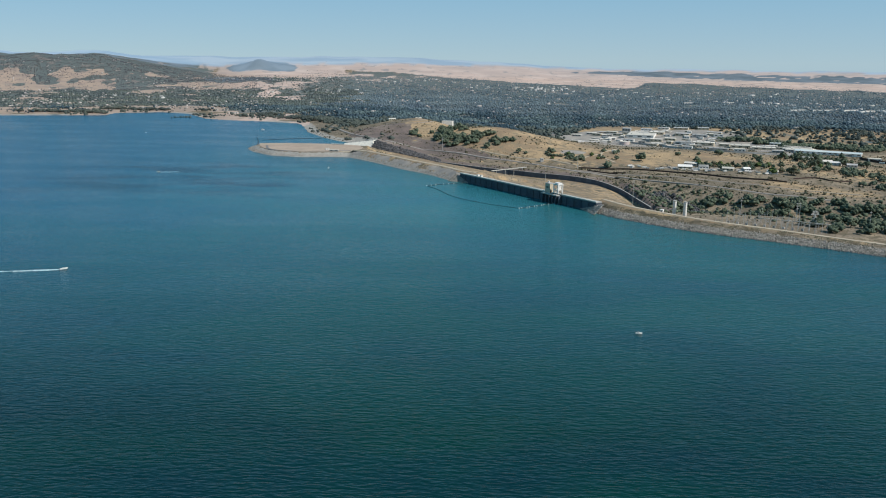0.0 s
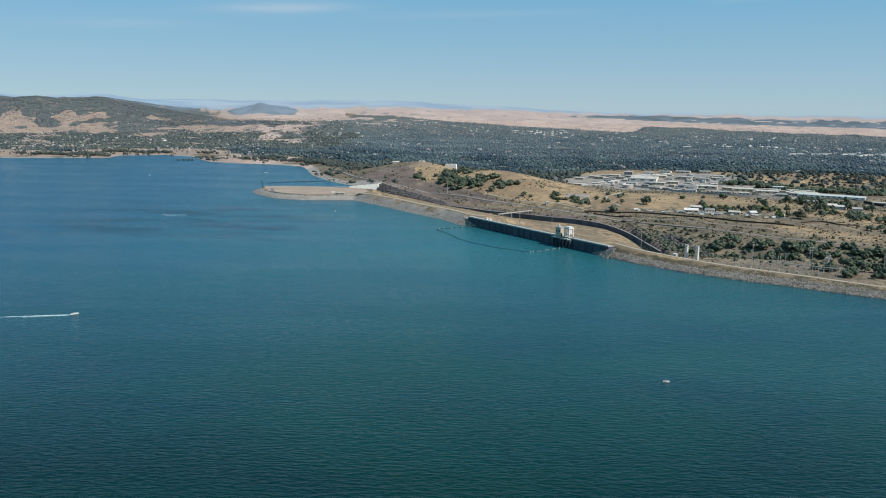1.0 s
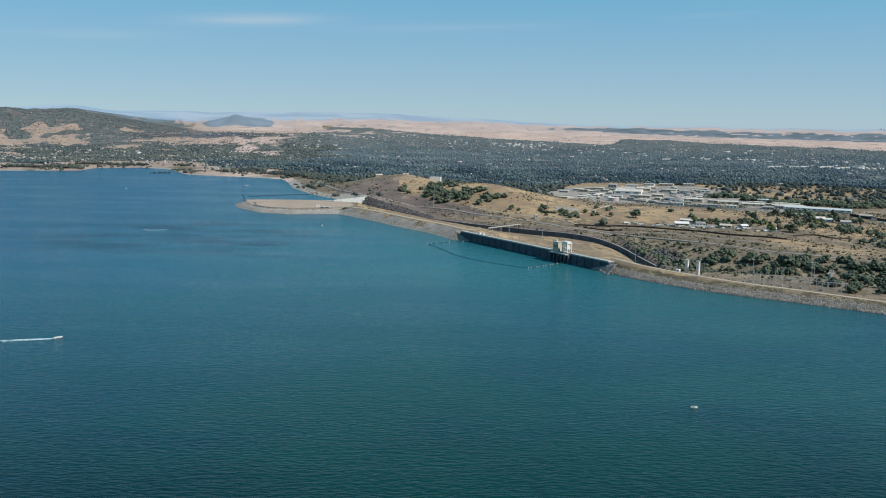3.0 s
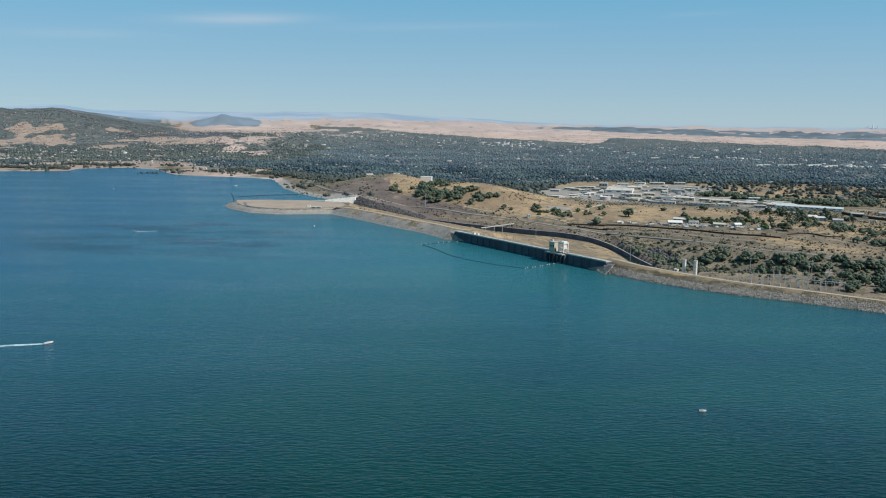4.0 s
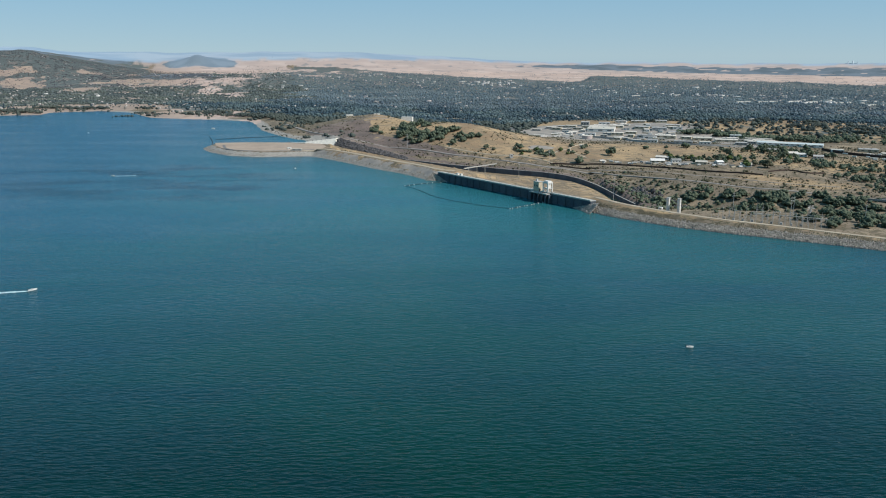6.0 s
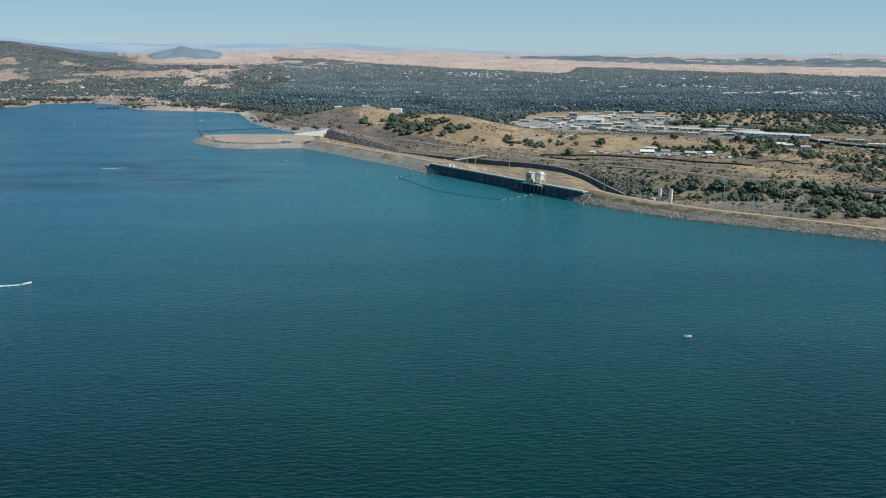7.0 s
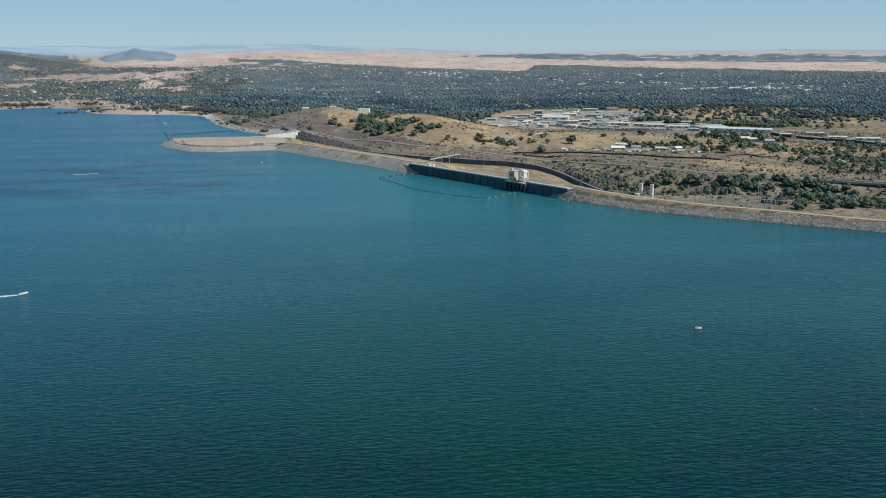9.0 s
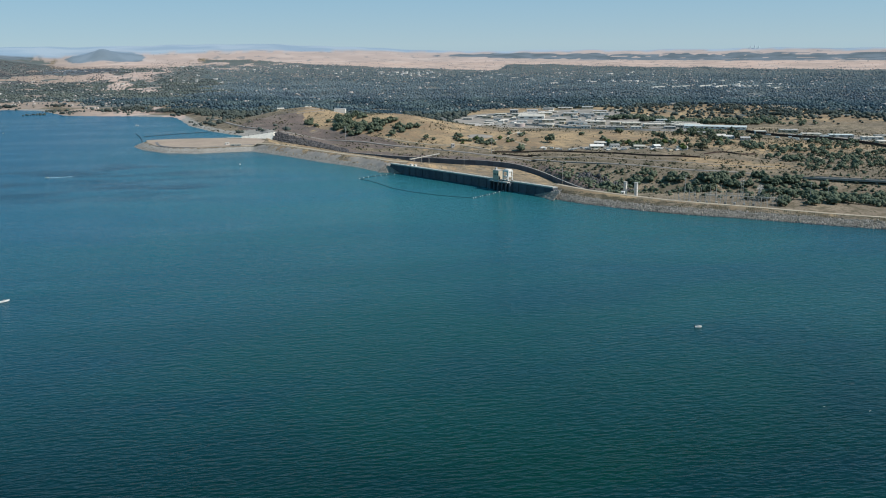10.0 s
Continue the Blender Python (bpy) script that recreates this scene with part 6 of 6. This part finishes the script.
tank = thing("water_tank", pose(364, 2000, z_at(364, 2000) - 0.3), "low pinkish round water tank beyond the field", "water tank")
bm = bmesh.new()
bmesh.ops.create_cone(bm, cap_ends=True, segments=28, radius1=12, radius2=12, depth=8, matrix=Matrix.Translation((0, 0, 4)))
part("shell", bm, material("pinkish_steel", (0.50, 0.40, 0.36), 0.6, second=(0.42, 0.34, 0.31), scale=0.2), tank)
bm = bmesh.new()
bmesh.ops.create_cone(bm, cap_ends=True, segments=28, radius1=12.2, radius2=1, depth=1.2, matrix=Matrix.Translation((0, 0, 8.6)))
part("roof", bm, PALE_ROOF, tank)

# ---- surge tanks ----
for x, y, top in ((250, 1003, 9.5), (262, 998, 9.0)):
    g = z_at(x, y) - 1
    silo = thing("surge_tank", pose(x, y, g), "tall white cylindrical surge tank below the embankment", "tank", "surge tanks")
    hgt = top - g
    bm = bmesh.new()
    bmesh.ops.create_cone(bm, cap_ends=True, segments=24, radius1=2.2, radius2=2.2, depth=hgt, matrix=Matrix.Translation((0, 0, hgt / 2)))
    part("shell", bm, WHITE, silo)
    bm = bmesh.new()
    bmesh.ops.create_cone(bm, cap_ends=True, segments=24, radius1=2.5, radius2=2.5, depth=0.5, matrix=Matrix.Translation((0, 0, hgt + 0.25)))
    part("cap", bm, COPING, silo)
    for k in range(5):
        bm = bmesh.new()
        bmesh.ops.create_cone(bm, cap_ends=True, segments=24, radius1=2.28, radius2=2.28, depth=0.25, matrix=Matrix.Translation((0, 0, hgt * (k + 0.5) / 5)))
        part("hoop", bm, PALE_ROOF, silo)
    bm = bmesh.new()
    beam(bm, (-0.3, -2.5, 1), (-0.3, -2.5, hgt), 0.12, 0.12)
    beam(bm, (0.3, -2.5, 1), (0.3, -2.5, hgt), 0.12, 0.12)
    part("ladder", bm, STEEL, silo)

# ---- power line towers, poles and switchyard ----
def lattice_tower(x, y, hgt, base, label):
    ob = thing("pylon", pose(x, y, z_at(x, y) - 0.5, 0, 0, 20), label, "pylon", "pylons")
    bm = bmesh.new()
    for sx in (-1, 1):
        for sy in (-1, 1):
            rod(bm, (sx * base, sy * base, 0), (sx * 0.7, sy * 0.7, hgt * 0.75), 0.3, 5, 0.25)
            rod(bm, (sx * 0.7, sy * 0.7, hgt * 0.75), (sx * 0.4, sy * 0.4, hgt), 0.15, 5)
    part("legs", bm, STEEL, ob)
    bm = bmesh.new()
    lv = [0, 0.2, 0.38, 0.54, 0.66, 0.75]
    for a, b in zip(lv[:-1], lv[1:]):
        ra, rb = base + (0.7 - base) * a / 0.75, base + (0.7 - base) * b / 0.75
        for (p, q), (s, t) in zip(((-1, -1), (1, -1), (1, 1), (-1, 1)), ((1, -1), (1, 1), (-1, 1), (-1, -1))):
            rod(bm, (p * ra, q * ra, hgt * a), (s * rb, t * rb, hgt * b), 0.17, 4)
            rod(bm, (s * ra, t * ra, hgt * a), (p * rb, q * rb, hgt * b), 0.17, 4)
    part("bracing", bm, STEEL, ob)
    for k, w in ((0.78, 6.5), (0.88, 5.2), (0.97, 4)):
        bm = bmesh.new()
        rod(bm, (-w, 0, hgt * k), (w, 0, hgt * k), 0.28, 5)
        rod(bm, (-w, 0, hgt * k), (0, 0, hgt * k + 1.6), 0.1, 4)
        rod(bm, (w, 0, hgt * k), (0, 0, hgt * k + 1.6), 0.1, 4)
        part("cross_arm", bm, STEEL, ob)
    return ob


def steel_pole(x, y, hgt, arms, label, r=0.35):
    ob = thing("power_pole", pose(x, y, z_at(x, y) - 0.5, 0, 0, 35), label, "power pole", "power poles")
    bm = bmesh.new()
    rod(bm, (0, 0, 0), (0, 0, hgt), r, 8, r * 0.55)
    part("shaft", bm, STEEL, ob)
    for k in range(arms):
        bm = bmesh.new()
        zz = hgt - 1.5 - 3.2 * k
        rod(bm, (-2.6, 0, zz), (2.6, 0, zz), 0.14, 5)
        for u in (-2.4, 2.4):
            rod(bm, (u, 0, zz - 1.0), (u, 0, zz), 0.12, 5)
        part("cross_arm", bm, STEEL, ob)
    return ob


lattice_tower(409, 968, 18, 3.0, "grey steel lattice pylon beside the switchyard")
steel_pole(128, 1449, 29, 2, "slim grey steel mast behind the dam", 0.32)
steel_pole(396, 990, 25, 3, "tall grey steel pole with three cross arms")
steel_pole(400, 992, 25, 2, "tall grey steel pole with two cross arms")
steel_pole(341, 1030, 24, 2, "tall grey steel pole near the gorge")
steel_pole(-66, 1708, 27, 2, "tall pale pole on the hillside", 0.5)
steel_pole(249, 1264, 42, 2, "tall slim steel pole above the road")
steel_pole(195, 1536, 28, 2, "tall slim steel pole above the road")
steel_pole(470, 958, 21, 1, "slim steel pole at the embankment's foot")
steel_pole(505, 975, 17, 1, "slim steel pole at the embankment's foot")


def switchyard():
    """Rows of slim masts joined by bars, in a fenced gravel yard."""
    ax = Vector((290, 978, 0))
    d = Vector((0.86, -0.51, 0)).normalized()
    e = Vector((0.51, 0.86, 0))
    rng = random.Random(4)
    for row in range(5):
        frame_ = thing("switchyard_frame", Matrix.Identity(4), "pale steel switchyard masts with overhead bars", "switchyard", "switchyard frames")
        tops = []
        n = 20 if row < 4 else 14
        for i in range(n):
            q = ax + d * (i * 6.2 + rng.uniform(-1, 1) + 5 * row) + e * (row * 9 - 6)
            g = z_at(q.x, q.y) - 0.3
            if rng.uniform(0, 1) < 0.15:
                continue
            hh = rng.choice((8.0, 10.0, 12.0, 12.0, 13.0, 19.0)) + rng.uniform(-0.5, 0.5)
            bm = bmesh.new()
            rod(bm, (q.x, q.y, g), (q.x, q.y, g + hh), 0.18, 5)
            part("mast", bm, STEEL, frame_)
            tops.append((q.x, q.y, g + min(hh, 11.5)))
        for a, b in list(zip(tops[:-1], tops[1:]))[row % 3::3]:
            bm = bmesh.new()
            beam(bm, a, b, 0.26, 0.32)
            part("bus_bar", bm, STEEL, frame_)
    for i in range(9):
        q = ax + d * (18 + i * 10.5) + e * 8
        g = z_at(q.x, q.y) - 0.2
        tr = thing("transformer", pose(q.x, q.y, g, 0, 0, -30), "grey transformer with insulators in the switchyard", "transformer", "transformers")
        bm = bmesh.new()
        box(bm, (2.6, 1.8, 2.6), bevel=0.1)
        part("tank", bm, GREY_WALL, tr)
        for k in (-0.8, 0, 0.8):
            bm = bmesh.new()
            rod(bm, (k, 0, 2.6), (k, 0, 4.2), 0.16, 6)
            part("insulator", bm, COPING, tr)
    # long pale pipe gallery behind the yard
    gal = thing("conduit", Matrix.Identity(4), "long pale overhead conduit on short posts", "conduit")
    a, b = ax + d * 46 + e * 40, ax + d * 128 + e * 26
    za = max(z_at(a.x, a.y), z_at(b.x, b.y)) + 7
    bm = bmesh.new()
    beam(bm, (a.x, a.y, za - 2), (b.x, b.y, za + 1), 0.8, 0.7)
    part("duct", bm, PALE_ROOF, gal)
    for u in np.linspace(0.03, 0.97, 9):
        q = a.lerp(b, float(u))
        g = z_at(q.x, q.y) - 0.5
        bm = bmesh.new()
        rod(bm, (q.x, q.y, g), (q.x, q.y, za - 2.4 + 3 * float(u)), 0.25, 5)
        part("post", bm, STEEL, gal)


switchyard()

# long pale stores out in the woods
for x, y, w, h in ((1276, 3324, 74, 7), (1371, 3321, 108, 7), (1467, 3293, 74, 9), (1560, 3286, 120, 7), (1638, 3227, 65, 7), (1690, 3129, 49, 6), (931, 3653, 50, 7), (1114, 3659, 42, 7), (826, 3965, 45, 6)):
    far_store = building(x, y, w, 9, h - 2.5, 25, WHITE, PALE_ROOF, "long pale store half hidden in far woods", "far stores", False, 0, "store")

# ---- trailers and stored goods by the cabins ----
def trailer(x, y, w, turn, mat, label):
    ob = thing("trailer", pose(x, y, z_at(x, y) + 0.5, 0, 0, turn), label, "trailer", "trailers")
    bm = bmesh.new()
    box(bm, (w, 2.5, 2.5), (0, 0, 0.1), bevel=0.2)
    part("body", bm, mat, ob)
    for k in (-0.15, 0.15):
        for side in (-1.15, 1.15):
            bm = bmesh.new()
            rod(bm, (w * k * 2, side - 0.15, 0), (w * k * 2, side + 0.15, 0), 0.5, 10)
            part("wheel", bm, CABLE, ob)


rng_t = random.Random(12)
for i in range(34):
    u = rng_t.uniform(0, 1)
    x, y = 300 + 215 * u + rng_t.uniform(-8, 8), 1537 - 115 * u + rng_t.uniform(-6, 22)
    trailer(x, y, rng_t.uniform(5, 9), rng_t.uniform(-40, 20), (WHITE, TAN, GREY_WALL, WHITE)[i % 4], ("white", "tan", "grey", "white")[i % 4] + " box trailer parked by the cabins")
for i in range(22):
    x, y = 870 + rng_t.uniform(-50, 90), 1640 + rng_t.uniform(-60, 60)
    trailer(x, y, rng_t.uniform(6, 11), rng_t.uniform(-60, -20), (WHITE, PALE_ROOF, BLUE_ROOF)[i % 3], "pale box trailer parked in the rail yard")

# ---- long dark fences and the road bridge ----
def long_wall(line, hgt, mat, label):
    p = smooth_line(line, 12.0)
    n = normals(p)
    wall = thing("fence", Matrix.Identity(4), label, "fence", "yard fences")
    z = height(p[:, 0], p[:, 1])
    for i in range(len(p) - 1):
        bm = bmesh.new()
        beam(bm, (p[i][0], p[i][1], z[i] + hgt), (p[i + 1][0], p[i + 1][1], z[i + 1] + hgt), 0.5, hgt + 0.8)
        part("panel", bm, mat, wall)


long_wall([(198, 1542), (244, 1532), (302, 1512), (375, 1475), (449, 1398), (521, 1362)], 2.6, RUST, "long dark rusty fence along the field's foot")
long_wall([(212, 1522), (278, 1492)], 2.2, RUST, "short dark rusty fence beside the track")
long_wall([(541, 1388), (589, 1405), (600, 1379), (639, 1390)], 2.2, RUST, "bent dark fence on the dry slope")
long_wall([(816, 1755), (827, 1679), (885, 1605), (925, 1553), (935, 1441)], 5, RUST, "tall dark rusty wall of the yard")
long_wall([(250, 1985), (300, 2030), (390, 2050), (450, 1960), (480, 1800), (600, 1760), (720, 1780)], 4, GREY_WALL, "grey perimeter wall round the yards")


def road_bridge():
    a, b = Vector((562, 1206, -23.5)), Vector((772, 1100, -26.5))
    br = thing("road_bridge", Matrix.Identity(4), "long flat concrete road bridge over the wooded gorge", "bridge")
    bm = bmesh.new()
    beam(bm, a, b, 14, 1.7)
    part("deck", bm, CONCRETE, br)
    d = (b - a).normalized()
    side = Vector((-d.y, d.x, 0))
    for k in (-6.9, 6.9):
        bm = bmesh.new()
        beam(bm, a + side * k + Vector((0, 0, 1.2)), b + side * k + Vector((0, 0, 1.2)), 0.4, 1.196)
        part("parapet", bm, CONCRETE, br)
    bm = bmesh.new()
    beam(bm, a + Vector((0, 0, 0.02)), b + Vector((0, 0, 0.02)), 12.4, 0.05)
    part("roadway", bm, ASPHALT, br)
    for u in (0.12, 0.37, 0.62, 0.87):
        q = a.lerp(b, u)
        g = z_at(q.x, q.y) - 3
        bm = bmesh.new()
        box(bm, (3, 9, q.z - 2.5 - g), (q.x, q.y, g), -28, 0.2)
        part("pier", bm, CONCRETE, br)


road_bridge()

# ---- far town ----
def town():
    """Small pitched-roof houses among the far trees."""
    rng = np.random.default_rng(23)
    x, y = scatter(rng, 15000, 2450, 4820, -40, 42)
    r, a = polar(x, y)
    far = true_far(r)
    w = 0.09 + 0.16 * smooth(-8, -14, a) + 0.22 * smooth(3300, 4200, r) + 0.25 * smooth(4380, 4480, r) * smooth(-13, -16, a)
    w = w * (0.5 + 0.45 * rough(x, y, 260, 7.0)) + 0.75 * bump(a, 286000 / far, -7, 37, 4, 8)
    keep = (rng.uniform(0, 1, len(x)) < w) & ~inside(x, y, LAKE) & (line_distance(x, y, SHORE_WILD) > 90) & ((wooded(x, y) > 0.12) | (a < -14)) & ((far < 7500) | ((a < -14) & (r < 4600)))
    x, y, r, far = x[keep], y[keep], r[keep], far[keep]
    k = np.maximum(r / far, 0.36) 
    n = len(x)
    L, W, H = rng.uniform(2.6, 5, n) * k, rng.uniform(2.0, 3.0, n) * k, rng.uniform(1.2, 1.9, n) * k
    big = (rng.uniform(0, 1, n) < 0.05) & (polar(x, y)[1] > -8)
    L, W = np.where(big, L * 3.0, L), np.where(big, W * 1.8, W)
    z = height(x, y) + 3.5 * k
    turn = rng.uniform(-0.6, 0.6, n)
    unit = np.array([(-1, -1, -1), (1, -1, -1), (1, 1, -1), (-1, 1, -1), (-1, -1, 1), (1, -1, 1), (1, 1, 1), (-1, 1, 1), (-1, 0, 1.7), (1, 0, 1.7)], float)
    v = unit[None] * np.stack([L, W, H], -1)[:, None, :]
    c, s = np.cos(turn)[:, None], np.sin(turn)[:, None]
    v = np.stack([v[..., 0] * c - v[..., 1] * s + x[:, None], v[..., 0] * s + v[..., 1] * c + y[:, None], v[..., 2] + z[:, None]], -1)
    f = np.array([(0, 1, 5), (0, 5, 4), (1, 2, 6), (1, 6, 5), (2, 3, 7), (2, 7, 6), (3, 0, 4), (3, 4, 7), (4, 5, 9), (4, 9, 8), (6, 7, 8), (6, 8, 9), (5, 6, 9), (7, 4, 8)])
    f = f[None] + (np.arange(n) * 10)[:, None, None]
    tagged(new("far_town", array_mesh("far_town", v.reshape(-1, 3), f.reshape(-1, 3), TOWN_WALL)), "pale pitched-roof houses of a far town among trees", "houses", kind="stuff")


town()



def low_sheds():
    """Long pale flat roofs of shops and stores among the far trees."""
    rng = np.random.default_rng(29)
    spots = []
    for a0, low0, sa, sl, n in ((5.5, 50, 4.5, 4, 34), (-4, 44, 5, 4, 18), (-9, 58, 3, 6, 8), (22, 64, 5, 2, 18), (27, 70, 4, 4, 12), (13, 58, 4, 5, 9), (18, 50, 6, 4, 10), (-20, 66, 6, 4, 5)):
        spots.append(np.stack([rng.normal(a0, sa * 0.5, n), rng.normal(low0, sl * 0.5, n)], -1))
    a, low = np.concatenate(spots).T
    far = 286000 / low
    r = np.where(far < FAR0, far, FAR0 + FARW * (1 - np.exp(-(far - FAR0) / FARL)))
    x, y = EYE[0] + r * np.sin(np.radians(a)), EYE[1] + r * np.cos(np.radians(a))
    k, n = r / far, len(a)
    half = np.stack([rng.lognormal(2.0, 0.5, n).clip(4, 22) * k, rng.uniform(4, 9, n) * k, rng.uniform(1.3, 2.2, n) * k], -1)
    z = height(x, y) + 4.5 * k
    unit = np.array([(-1, -1, -3), (1, -1, -3), (1, 1, -3), (-1, 1, -3), (-1, -1, 1), (1, -1, 1), (1, 1, 1), (-1, 1, 1)], float)
    v = unit[None] * half[:, None, :] + np.stack([x, y, z], -1)[:, None, :]
    f = np.array([(0, 1, 5), (0, 5, 4), (1, 2, 6), (1, 6, 5), (2, 3, 7), (2, 7, 6), (3, 0, 4), (3, 4, 7), (4, 5, 6), (4, 6, 7)])
    f = f[None] + (np.arange(n) * 8)[:, None, None]
    tagged(new("far_sheds", array_mesh("far_sheds", v.reshape(-1, 3), f.reshape(-1, 3), SHED)), "long pale flat-roofed stores among far trees", "stores", kind="stuff")


low_sheds()


# ---- slim towers on the horizon ----
for bearing, w, h in ((27.87, 4, 10), (28.12, 5, 12), (28.37, 4, 9)):
    x, y = EYE[0] + 4888 * math.sin(radians(bearing)), EYE[1] + 4888 * math.cos(radians(bearing))
    tower = thing("far_tower", pose(x, y, z_at(x, y) - 1, 0, 0, 18), "slim hazy grey tower on the far horizon", "tower", "horizon towers")
    bm = bmesh.new()
    box(bm, (w, w, h), bevel=0.6)
    part("shaft", bm, HAZY_TOWER, tower)
    bm = bmesh.new()
    box(bm, (w * 0.6, w * 0.6, 2.5), (0, 0, h), bevel=0.3)
    part("cap", bm, HAZY_TOWER, tower)


# ---- reeds and drowned shrubs along the far shore ----
def reeds():
    rng = np.random.default_rng(61)
    cs = []
    for x, y, n in ((-787, 2493, 16), (-798, 2495, 12), (-882, 2471, 6), (-863, 2469, 6), (-866, 2580, 18), (-884, 2594, 14), (-900, 2462, 5), (-622, 2413, 10)):
        cs.append(np.stack([x + rng.normal(0, 7, n), y + rng.normal(0, 9, n), np.full(n, 0.6)], -1))
    c = np.concatenate(cs)
    c[:, 2] = np.maximum(height(c[:, 0], c[:, 1]), 0) + 0.8
    v, f = clumps(c, rng.uniform(1.6, 4.0, len(c)), rng.uniform(0.6, 1.0, len(c)), ICO1_V, ICO1_F, rng, 0.3)
    tagged(new("shore_reeds", array_mesh("shore_reeds", v, f, OAK_WOOD)), "green reeds and shrubs standing in the shallows", "reeds", kind="stuff")


reeds()
